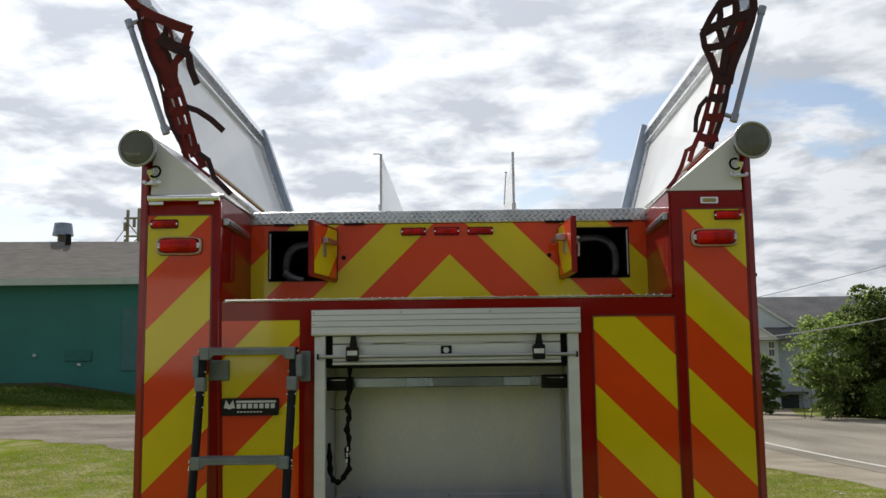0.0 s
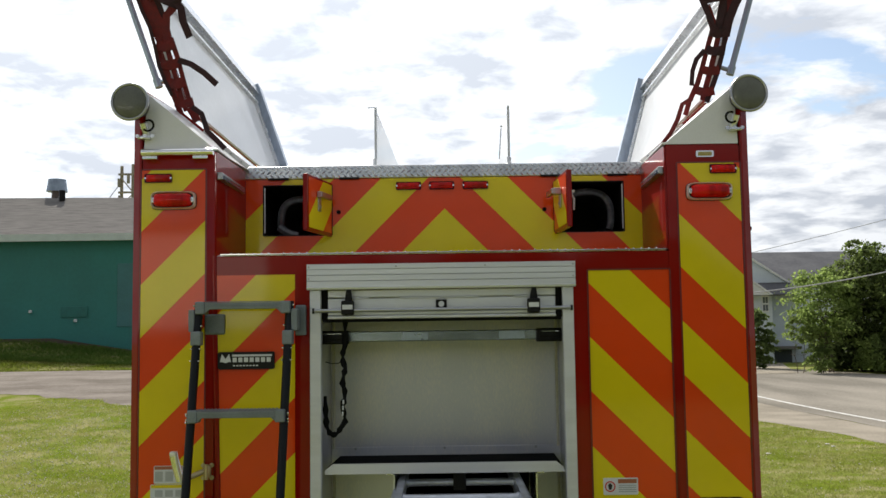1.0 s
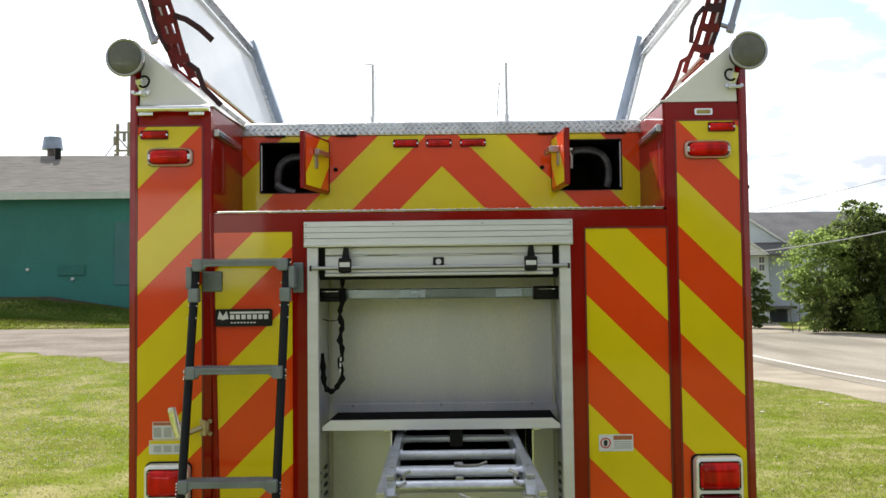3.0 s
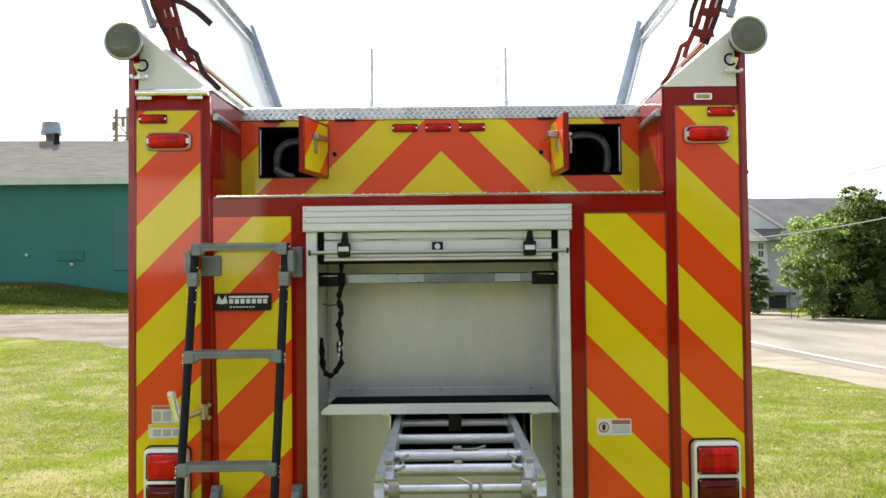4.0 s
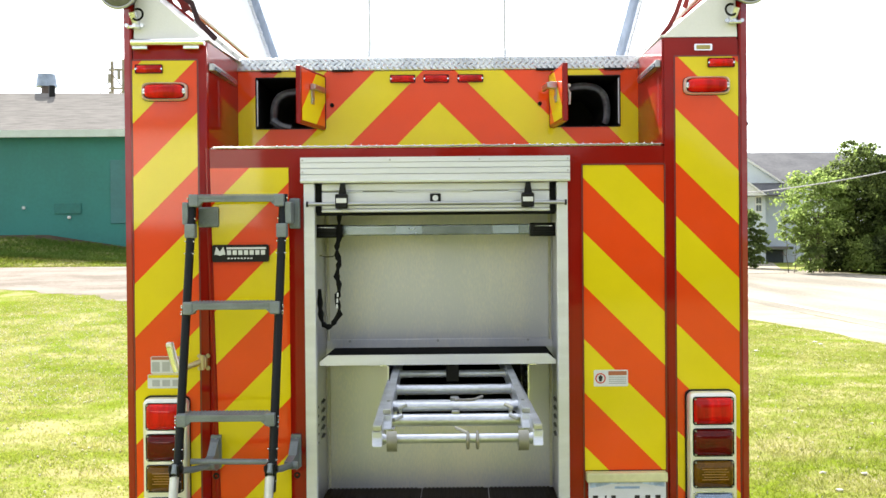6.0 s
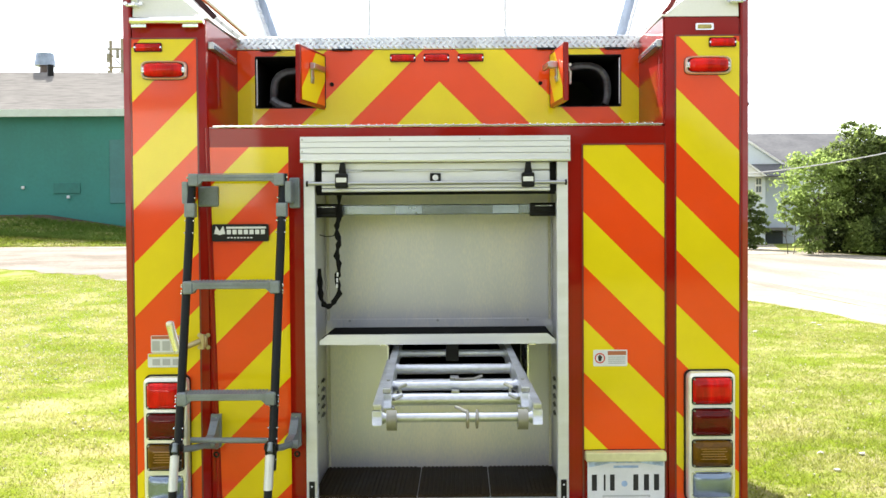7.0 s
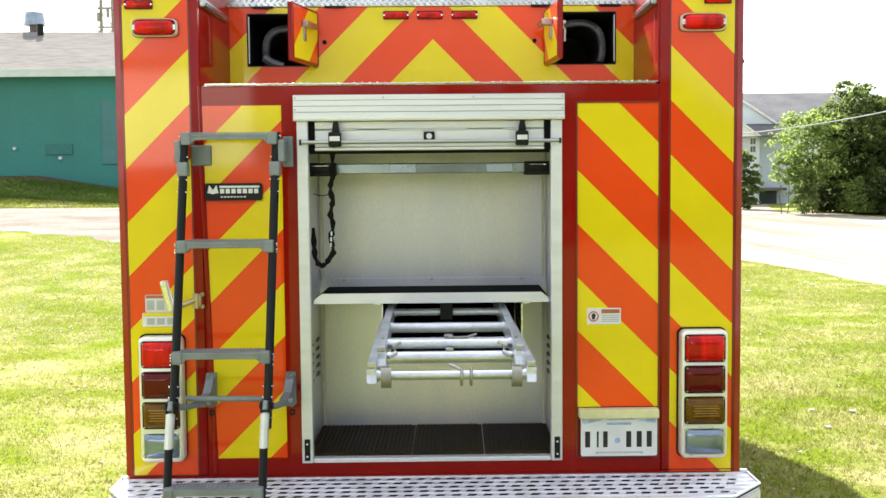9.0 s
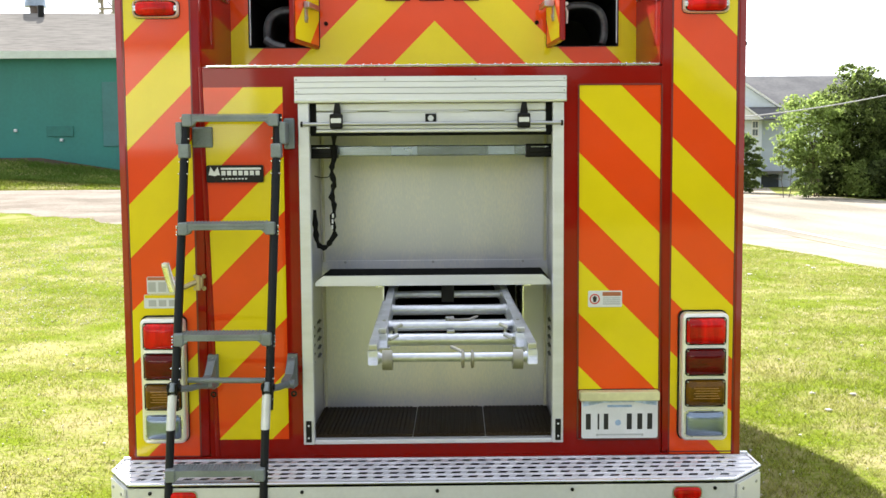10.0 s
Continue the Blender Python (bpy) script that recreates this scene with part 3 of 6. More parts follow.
    bm = on_door(lambda b: (box(b, w * 0.53, w * 0.63, 0.003, 0.009, 2.305, 2.362, 0.002), rod(b, (w * 0.58, 0.003, 2.325), (w * 0.58, 0.013, 2.325), 0.008, 10)))
    part("latch_plate", bm, STEEL, latch)
    bm = on_door(lambda b: (rod(b, (w * 0.55, -0.024, 2.37), (w * 0.55, -0.05, 2.37), 0.009, 8), rod(b, (w * 0.50, -0.05, 2.376), (w * 0.64, -0.05, 2.376), 0.007, 8), tube(b, [(w * 0.55, -0.045, 2.37), (w * 0.5, -0.06, 2.35), (w * 0.48, -0.06, 2.30)], 0.005, 6)))
    part("latch_catch", bm, WHITE, door, "pale latch catch")
    bx = -0.478 if side == 0 else 0.440
    bm = bmesh.new()
    rod(bm, (bx, 0.50, 2.322), (bx, 0.486, 2.322), 0.009, 12)
    part("door_bumper", bm, RUBBER, truck, "black rubber door bumper", smooth=True)

# lights under the hose bed in the recess
for x, s in ((IL, 1), (IR, -1)):
    bm = boxed(x, x + s * 0.022, 0.02, 0.44, 2.400, 2.430, 0.004)
    lamp = part("step_light", bm, STEEL, truck, "slim aluminium step light")
    part("lens", boxed(x + s * 0.022, x + s * 0.025, 0.04, 0.42, 2.405, 2.418), LENS_CLEAR, lamp)


# diamond tread plate on the hose bed edge
bm = boxed(IL + 0.005, IR + 0.012, 0.492, 0.62, 2.474, 2.532, 0.005)
for k in range(66):
    for j in range(3):
        x, z = IL + 0.024 + k * 0.0272 + 0.0136 * (j % 2), 2.485 + j * 0.0175
        a = radians(40 if j % 2 else -40)
        ca, sa = math.cos(a), math.sin(a)
        tip = [(0.0150, 0), (0, 0.0042), (-0.0150, 0), (0, -0.0042)]
        base = [bm.verts.new((x + p * ca - q * sa, 0.4918, z + p * sa + q * ca)) for p, q in tip]
        mid = bm.verts.new((x, 0.4855, z))
        for i in range(4):
            bm.faces.new((base[i], base[(i + 1) % 4], mid))
part("tread_plate", bm, TREAD, truck, "bright diamond tread plate edge")
for x in (-0.745, -0.43, 0.47, 0.77):
    part("drip_rail", boxed(x - 0.045, x + 0.045, 0.478, 0.494, 2.468, 2.477, 0.002), BLACK, truck)

# hose bed floor, front wall, dividers
part("hose_bed_floor", boxed(IL, IR, 0.621, 4.80, 2.47, 2.50), ALU, truck)
part("front_wall", boxed(XL + 0.041, XR - 0.041, 4.801, 4.845, 0.46, 2.84), RED, truck)
part("cab", boxed(-1.0, 0.98, 4.95, 7.6, 0.46, 2.12, 0.10, 3), RED, truck, "red cab ahead of the body", smooth=True)
part("under_floor", boxed(XL + 0.041, XR - 0.041, 0.53, 4.80, 0.46, 0.50), BLACK, truck)
for x, s in ((-0.320, -1), (0.292, 1)):
    bm = boxed(x - 0.003, x + 0.003, 0.62, 3.9, 2.50, 2.812)
    div = part("hose_divider", bm, WHITE, truck, "thin pale hose bed divider sheet")
    part("edge_tube", boxed(x - 0.006, x + 0.006, 0.605, 0.619, 2.50, 2.822, 0.002), ALU_H, div)
    part("foot", boxed(x - 0.035, x + 0.035, 0.56, 0.60, 2.532, 2.545, 0.003), ALU, div)
    bm = bmesh.new()
    rod(bm, (x, 0.58, 2.53), (x, 0.58, 2.575), 0.011, 10)
    part("pin", bm, ALU, div)
    if s < 0:
        part("top_flange", boxed(x - 0.036, x - 0.006, 0.605, 0.64, 2.816, 2.822), ALU, div)
    else:
        bm = bmesh.new()
        rod(bm, (x - 0.045, 0.60, 2.57), (x - 0.034, 0.60, 2.72), 0.003, 6)
        bmesh.ops.create_icosphere(bm, subdivisions=1, radius=0.008, matrix=Matrix.Translation((x - 0.034, 0.60, 2.722)))
        part("pull_pin", bm, ALU, div)

# white hopper sides above the columns
for s, xo, xi, xf, yd, zd in ((-1, -1.196, IL, -0.880, 0.47, 2.787), (1, 1.184, IR, 0.880, 0.49, 2.792)):
    lo = TOP + 0.016
    rear, corner, fore = Vector((xo, 0.004, lo)), Vector((xi, 0.004, lo)), Vector((xf, 0.49, lo))
    high, low_high = Vector((xo, yd, zd)), Vector((xo, 0.038, 2.760))
    far_top, far_low, far_out = Vector((xo, 4.3, zd)), Vector((xi, 4.3, lo)), Vector((xo, 4.3, lo))
    bm = bmesh.new()
    va = {k: bm.verts.new(p) for k, p in (("a", rear), ("b", corner), ("c", fore), ("d", high), ("e", low_high), ("f", far_top), ("g", far_low), ("h", far_out))}
    for face in ("abed", "bcd", "cgfd", "ghf", "aehfd", "abcgh"):
        if face == "abed":
            bm.faces.new((va["a"], va["b"], va["e"]))
            bm.faces.new((va["b"], va["d"], va["e"]))
        elif face == "aehfd":
            bm.faces.new((va["a"], va["e"], va["d"], va["f"], va["h"]))
        else:
            bm.faces.new([va[k] for k in face])
    hop = part("hopper_side", bm, WHITE, truck, "white-painted sloping hose bed side")
    # riveted flange from the wall top down to the tread plate
    run, across = fore + Vector((0, 0, 0.012)) - high, Vector((-s * 0.75, -0.1, 0.66)).normalized()
    out_n = run.cross(across).normalized()
    if out_n.y > 0:
        out_n = -out_n
    p, q = high + Vector((0, -0.002, -0.006)), high + run
    lip = [p + across * 0.002, p + run * 0.42 + across * 0.002, p + run * 0.42 + across * 0.014, p + across * 0.014]
    part("red_lip", slab(bmesh.new(), [c + out_n * 0.004 for c in lip], out_n, 0.006), RED, hop, "thin red lip along the sloping edge")
    p = p + run * 0.36
    cs = [p - across * 0.022, q - across * 0.022, q + across * 0.012, p + across * 0.012]
    part("riveted_flange", slab(bmesh.new(), [c + out_n * 0.008 for c in cs], out_n, 0.005), WHITE, hop, "white riveted flange strip")
    bm = bmesh.new()
    for k in range(9):
        f = 0.04 + 0.115 * k
        c = p + (q - p) * f + across * (0.004 if k % 2 else -0.014) + out_n * 0.009
        bmesh.ops.create_icosphere(bm, subdivisions=1, radius=0.0048, matrix=Matrix.Translation(c))
    part("rivets", bm, STEEL, hop)
    # folded white edge along the inner side of the column
    x0, x1 = (-0.918, -0.900) if s < 0 else (0.880, 0.898)
    part("folded_edge", boxed(x0, x1, 0.004, 0.49, 2.517, 2.524, 0.002), WHITE, hop)

COVER_LINING = mat("pale_cover_lining", (0.58, 0.60, 0.62), rough=0.45, coat=0.3, vary=0.10, scale=1.2, fine=40, bump=0.04)
CHANNEL = mat("bluish_channel", (0.42, 0.49, 0.60), rough=0.35, metal=0.6, vary=0.25, scale=3, fine=60, bump=0.05, stretch=(1, 1, 0.3))
# open hose bed covers
NET_L = (-1.5666, 0.001077, 0.000021, 3.4910, -0.000014, -0.001108)
NET_R = (0.7494, 0.000943, -0.000043, 3.4693, -0.000013, -0.000972)
for s, hinge, free_n, free_f in ((-1, -1.205, (-1.465, 3.585), (-1.60, 3.745)), (1, 1.205, (1.435, 3.535), (1.545, 3.745))):
    hn, hf = (hinge, 2.845), (hinge * 1.10, 2.95)
    y0, y1 = 0.56, 4.0
    a, b, c, d = Vector((hn[0], y0, hn[1])), Vector((free_n[0], y0, free_n[1])), Vector((free_f[0], y1, free_f[1])), Vector((hf[0], y1, hf[1]))
    out = (b - a).cross(d - a).normalized()
    if out.x * s < 0:
        out = -out
    cover = part("hose_bed_cover", slab(bmesh.new(), (a, b, c, d), out, 0.012), COVER_LINING, truck, "white-lined hose bed cover standing open")
    part("cover_skin", slab(bmesh.new(), [p + out * 0.014 for p in (a, b, c, d)], out, 0.012), RED, cover, "red outer skin")
    up = (b - a).normalized()
    along = (c - b).normalized()
    inward = -out

    def bar(p, q, wide, deep, name, material=ALU, lift=0.0):
        bmx = bmesh.new()
        e = (q - p).normalized()
        side = e.cross(inward).normalized() * wide
        base = inward * (0.013 + lift)
        cs = [p + base, q + base, q + base + side, p + base + side]
        slab(bmx, [v + inward * deep for v in cs], inward, deep)
        return part(name, bmx, material, cover)

    wsign = 1 if (along.cross(inward)).dot(up) < 0 else -1
    bar(b, c, 0.070 * wsign, 0.045, "free_edge_channel")
    bar(b - up * 0.13, c - up * 0.13, 0.02 * wsign, 0.02, "stiffener")
    bar(d, c, (0.16 if (up.cross(inward)).dot(along) < 0 else -0.16), 0.065 if s < 0 else 0.08, "end_channel", CHANNEL)
    bar(d - along * 0.26, c - along * 0.26, 0.03, 0.02, "end_lip")
    bar(a, b, (0.05 if (up.cross(inward)).dot(along) > 0 else -0.05), 0.02, "end_channel")
    # grab handle on the outer skin
    p0, p1 = a + up * 0.12 + out * 0.07, a + up * 0.66 + out * 0.07
    if s > 0:
        p0, p1 = p0 + Vector((0.006, 0, 0.022)), p1 + Vector((-0.012, 0, 0.021))
    bm = bmesh.new()
    rod(bm, p0 - up * 0.02, p1 + up * 0.02, 0.014, 12)
    for p in (p0, p1):
        rod(bm, p, p - out * 0.068, 0.011, 10)
        rod(bm, p - up * 0.02, p + up * 0.02, 0.018, 12)
    part("grab_handle", bm, CHANNEL, cover, "round aluminium grab handle", smooth=True)

    # bunched cargo net hung along the rear edge of the cover, its straps laid out on one upright plane
    ox, kx, hx, oz, lz, kz = (NET_L if s < 0 else NET_R)
    net = None

    def strap(line, wide, material, y=0.42, name="strap", thick=0.004):
        """A flat band that faces the rear, along a line given in hundredths on the net's plane."""
        b2 = bmesh.new()
        pts = [Vector((ox + kx * p + hx * q, y, oz + lz * p + kz * q)) for p, q in line]
        rows = []
        for i, q in enumerate(pts):
            e = (pts[min(i + 1, len(pts) - 1)] - pts[max(i - 1, 0)]).normalized()
            sd = e.cross(Vector((0, 1, 0))).normalized() * wide * kx / 2
            tw = Vector((0, 0.004 * math.sin(i * 1.9 + wide), 0))
            rows.append([b2.verts.new(v) for v in (q - sd - tw, q + sd + tw, q + sd + tw + Vector((0, thick, 0)), q - sd - tw + Vector((0, thick, 0)))])
        for r0, r1 in zip(rows, rows[1:]):
            for k in range(4):
                b2.faces.new((r0[k], r0[(k + 1) % 4], r1[(k + 1) % 4], r1[k]))
        b2.faces.new(rows[0][::-1])
        b2.faces.new(rows[-1])
        return part(name, b2, material, net if net else truck)

    if s < 0:
        net = strap([(95, -40), (140, 10), (205, 48), (300, 88), (374, 114)], 42, WEB_RED, name="cargo_net")
        strap([(368, 112), (352, 150), (340, 200), (325, 225)], 36, WEB_RED, 0.424)
        strap([(238, 142), (300, 182), (362, 206)], 50, WEB_DARK, 0.417)
        strap([(268, 85), (264, 120), (256, 160)], 24, WEB_DARK, 0.428)
        strap([(280, 100), (290, 140), (300, 175)], 14, WEB_RED, 0.430)
        strap([(188, 40), (205, 90), (225, 140), (250, 180)], 40, WEB_RED, 0.431)
        strap([(165, 60), (195, 140), (235, 230), (275, 320), (300, 380)], 62, WEB_RED, 0.432)
        strap([(330, 215), (302, 250), (298, 310), (312, 370)], 34, WEB_RED, 0.427)
        strap([(205, 120), (262, 215), (290, 300), (305, 370)], 46, WEB_DARK, 0.436)
        strap([(146, 20), (160, 80), (172, 150), (205, 235), (235, 300), (255, 380), (272, 460), (300, 530), (325, 580)], 14, WEB_DARK, 0.416)
        strap([(262, 380), (290, 450), (312, 530), (338, 600), (358, 655)], 24, WEB_RED, 0.428)
        strap([(300, 370), (318, 440), (342, 520), (362, 600), (380, 640)], 20, WEB_RED, 0.430)
        strap([(318, 340), (348, 430), (368, 510), (392, 600), (418, 670)], 20, WEB_RED, 0.429)
        for p, q, wide in ((258, 372, 44), (276, 448, 40), (302, 525, 44), (335, 606, 36)):
            strap([(p, q), (p + 38, q + 8), (p + 76, q - 4)], wide, WEB_RED, 0.422)
        strap([(395, 625), (412, 655), (425, 685)], 34, WEB_RED, 0.424)
        strap([(345, 195), (368, 225), (375, 275), (402, 345)], 30, WEB_DARK, 0.405, "loose_strap")
        strap([(355, 438), (405, 454), (460, 490), (512, 538)], 25, WEB_DARK, 0.405, "loose_strap")
        strap([(412, 632), (452, 660), (475, 730), (545, 800)], 22, WEB_DARK, 0.39, "loose_strap")
    else:
        net = strap([(560, -40), (515, 10), (470, 85), (436, 155), (446, 215), (478, 290), (505, 370)], 30, WEB_DARK, name="cargo_net")
        strap([(680, -40), (682, 30), (668, 90), (640, 170), (602, 250), (575, 320), (562, 390)], 40, WEB_DARK, 0.424)
        strap([(598, -40), (600, 40), (590, 100), (560, 180), (545, 250), (532, 330), (530, 390)], 34, WEB_DARK, 0.430)
        strap([(520, 0), (525, 60), (515, 120), (535, 190), (560, 250), (545, 330)], 32, WEB_DARK, 0.433)
        strap([(640, 60), (622, 130), (590, 220), (560, 290), (545, 370)], 44, WEB_RED, 0.435)
        strap([(436, 150), (500, 116), (580, 82), (672, 50)], 44, WEB_DARK, 0.426)
        strap([(455, 222), (520, 212), (560, 190), (620, 160)], 36, WEB_DARK, 0.422)
        strap([(505, 20), (560, 0), (640, -40)], 34, WEB_DARK, 0.427)
        strap([(470, 245), (500, 320), (525, 390)], 36, WEB_RED, 0.432)
        strap([(500, 360), (478, 440), (455, 530), (432, 610), (392, 700), (375, 760)], 24, WEB_RED, 0.428)
        strap([(530, 380), (512, 470), (490, 560), (468, 640), (455, 690)], 26, WEB_RED, 0.431)
        strap([(562, 380), (548, 470), (525, 560), (500, 630), (475, 700)], 24, WEB_DARK, 0.429)
        for p, q, wide in ((485, 372, 40), (470, 455, 44), (448, 548, 40), (425, 645, 40)):
            strap([(p, q), (p + 40, q + 10), (p + 84, q + 2)], wide, WEB_RED if q > 500 else WEB_DARK, 0.422)
        strap([(458, 462), (420, 505), (402, 560), (398, 628)], 22, WEB_DARK, 0.405, "loose_strap")
        strap([(400, 690), (352, 718), (330, 790), (300, 850), (262, 900)], 20, WEB_RED, 0.39, "loose_strap")
    net["label"] = "bunched red webbing cargo net"

# floodlights on the corners
for s, x, z in ((-1, -1.238, 2.705), (1, 1.219, 2.707)):
    bm = bmesh.new()
    m = Matrix.Translation((x, -0.005, z)) @ Matrix.Rotation(radians(90), 4, "X")
    bmesh.ops.create_cone(bm, cap_ends=True, segments=40, radius1=0.052, radius2=0.073, depth=0.09, matrix=m)
    flood = part("floodlight", bm, BLACK, truck, "round rear floodlight with smoked lens", smooth=True)
    bm = bmesh.new()
    tube(bm, [(x + 0.071 * math.cos(radians(a)), -0.052, z + 0.071 * math.sin(radians(a))) for a in range(0, 361, 10)], 0.006, 8)
    part("bezel", bm, STEEL, flood, smooth=True)
    bm = bmesh.new()
    bmesh.ops.create_uvsphere(bm, u_segments=36, v_segments=12, radius=0.069, matrix=Matrix.Translation((x, -0.050, z)) @ Matrix.Diagonal((1, 0.22, 1, 1)))
    part("lens", bm, LENS_FLOOD, flood, smooth=True)
    bm = bmesh.new()
    rod(bm, (x - s * 0.04, 0.0, z - 0.075), (x - s * 0.05, 0.02, z - 0.13), 0.016, 10)
    box(bm, x - s * 0.07, x - s * 0.02, -0.012, 0.02, z - 0.142, z - 0.128, 0.003)
    for k in range(3):
        rod(bm, (x - s * (0.02 + 0.03 * k), -0.018, z - 0.131), (x - s * (0.02 + 0.03 * k), -0.008, z - 0.131), 0.008, 8)
    part("bracket", bm, ALU, flood, smooth=True)
    bm = bmesh.new()
    tube(bm, [(x - s * (0.062 + 0.024 * math.sin(radians(a))), -0.012 - 0.008 * math.sin(radians(a)), z - 0.088 + 0.022 * math.cos(radians(a))) for a in range(-20, 231, 25)], 0.0045, 8)
    part("cable", bm, RUBBER, flood, smooth=True)

# chrome hinge bar over the left column, badge lamp over the right one
bm = bmesh.new()
rod(bm, (-1.198, -0.022, 2.506), (-0.912, -0.022, 2.506), 0.014, 14)
bar_ob = part("grab_bar", bm, CHROME, truck, "short chrome bar across the column top", smooth=True)
for x in (-1.165, -0.965):
    part("bracket", boxed(x - 0.03, x + 0.03, -0.026, 0.0, 2.478, 2.492, 0.003), CHROME, bar_ob)
badge = part("marker_lamp", prism(bmesh.new(), rounded(1.011, 1.082, 2.460, 2.486, 0.004, 3), -0.010, 0.0), CHROME, truck, "small chrome-framed amber marker")
part("lens", pillow(bmesh.new(), 1.019, 1.074, 2.465, 2.481, 0.004, -0.010, -0.015), mat("amber_marker", (0.42, 0.34, 0.10), rough=0.3, coat=0.6), badge)

# chevron panels
stripe_sheet([(-1.201, -0.948, 0.550, 2.437)], 0.0, "orange and yellow chevron panel")
stripe_sheet([(0.937, 1.185, 0.540, 2.437)], 0.0, "orange and yellow chevron panel")
stripe_sheet([(-0.912, -0.592, 0.614, 2.013)], 0.004, "orange and yellow chevron panel", (-1.0, -0.0315, 0.912 - 0.0315 * 2.013))
stripe_sheet([(0.570, 0.890, 0.806, 2.013)], 0.004, "orange and yellow chevron panel")
BORDER = mat("dark_red_border", (0.16, 0.010, 0.008), rough=0.4, coat=0.5)
for x0, x1, z0, z1 in ((-1.207, -0.942, 0.546, 2.443), (0.931, 1.191, 0.546, 2.443), (0.564, 0.896, 0.600, 2.019)):
    part("panel_border", ring(bmesh.new(), rounded(x0, x1, z0, z1, 0.006, 3), rounded(x0 + 0.005, x1 - 0.005, z0 + 0.005, z1 - 0.005, 0.004, 3), -0.0028, 0.0038), BORDER, truck)


def marker(x0, x1, z0, z1, y):
    base = part("marker_lamp", prism(bmesh.new(), rounded(x0, x1, z0, z1, 0.005, 3), y - 0.008, y), LENS_DARK, truck, "small red rear marker lamp")
    part("lens", dome(bmesh.new(), x0 + 0.006, x1 - 0.006, z0 + 0.004, z1 - 0.004, y - 0.008, y - 0.024), LENS_RED, base, smooth=True)
    bm2 = bmesh.new()
    for x in (x0 + 0.004, x1 - 0.004):
        rod(bm2, (x, y - 0.008, (z0 + z1) / 2), (x, y - 0.012, (z0 + z1) / 2), 0.004, 8)
    part("screws", bm2, CHROME, base)


for x0, x1 in ((-0.221, -0.109), (-0.073, 0.039), (0.077, 0.191)):
    marker(x0, x1, 2.418, 2.454, 0.497)
marker(-1.189, -1.080, 2.386, 2.422, -0.002)
marker(1.064, 1.171, 2.393, 2.431, -0.002)


def tail_lamp(x0, x1, z0, z1):
    """A domed lens in a chrome bezel with bowed top and bottom and a screw ear at each end."""
    xm, w, h = (x0 + x1) / 2, (x1 - x0) / 2, (z1 - z0) / 2
    zm = (z0 + z1) / 2

    def bowed(k, dx, dz):
        """Superellipse outline, a little square, inset by dx and dz."""
        pts = []
        for i in range(k):
            a = 2 * math.pi * i / k
            c, sn = math.cos(a), math.sin(a)
            pts.append((xm + (w - dx) * math.copysign(abs(c) ** 0.30, c), zm + (h - dz) * math.copysign(abs(sn) ** 0.46, sn)))
        return pts

    part("gasket_shade_rim", prism(bmesh.new(), bowed(40, -0.0015, -0.0015), -0.006, 0.001), BLACK, truck)
    base = part("tail_lamp", prism(bmesh.new(), bowed(40, 0.004, 0.004), -0.016, -0.003), BLACK, truck, "wide red tail lamp in chrome bezel", smooth=True)
    bm2 = bmesh.new()
    hoops = [[bm2.verts.new((x, y, z)) for x, z in bowed(40, dx, dz)] for dx, dz, y in ((0.0, 0.0, -0.004), (0.001, 0.001, -0.022), (0.004, 0.0035, -0.027), (0.0075, 0.0065, -0.024), (0.0085, 0.0075, -0.014))]
    for a, b in zip(hoops, hoops[1:]):
        for i in range(40):
            bm2.faces.new((a[i], a[(i + 1) % 40], b[(i + 1) % 40], b[i]))
    part("bezel", bm2, SATIN, base, "polished chrome bezel", smooth=True)
    bm2 = bmesh.new()
    levels = ((-0.015, 0.015, 0.0095), (-0.036, 0.016, 0.0105), (-0.043, 0.021, 0.015), (-0.047, 0.034, 0.024), (-0.0485, 0.060, 0.031))
    rings = [[bm2.verts.new((x, y, z)) for x, z in bowed(40, dx, dz)] for y, dx, dz in levels]
    for a, b in zip(rings, rings[1:]):
        for i in range(40):
            bm2.faces.new((a[i], a[(i + 1) % 40], b[(i + 1) % 40], b[i]))
    bm2.faces.new(rings[-1])
    bm2.faces.new(rings[0][::-1])
    part("lens", bm2, LENS_RED, base, "glossy red lens", smooth=True)
    for x in (x0 + 0.014, x1 - 0.014):
        ear = part("screw_ear", boxed(x - 0.007, x + 0.007, -0.030, -0.016, zm - 0.011, zm + 0.011, 0.003), CHROME, base)
        part("screws", rod(bmesh.new(), (x, -0.030, zm), (x, -0.034, zm), 0.005, 8), STEEL, ear)


tail_lamp(-1.161, -0.983, 2.278, 2.350)
tail_lamp(0.968, 1.149, 2.286, 2.357)


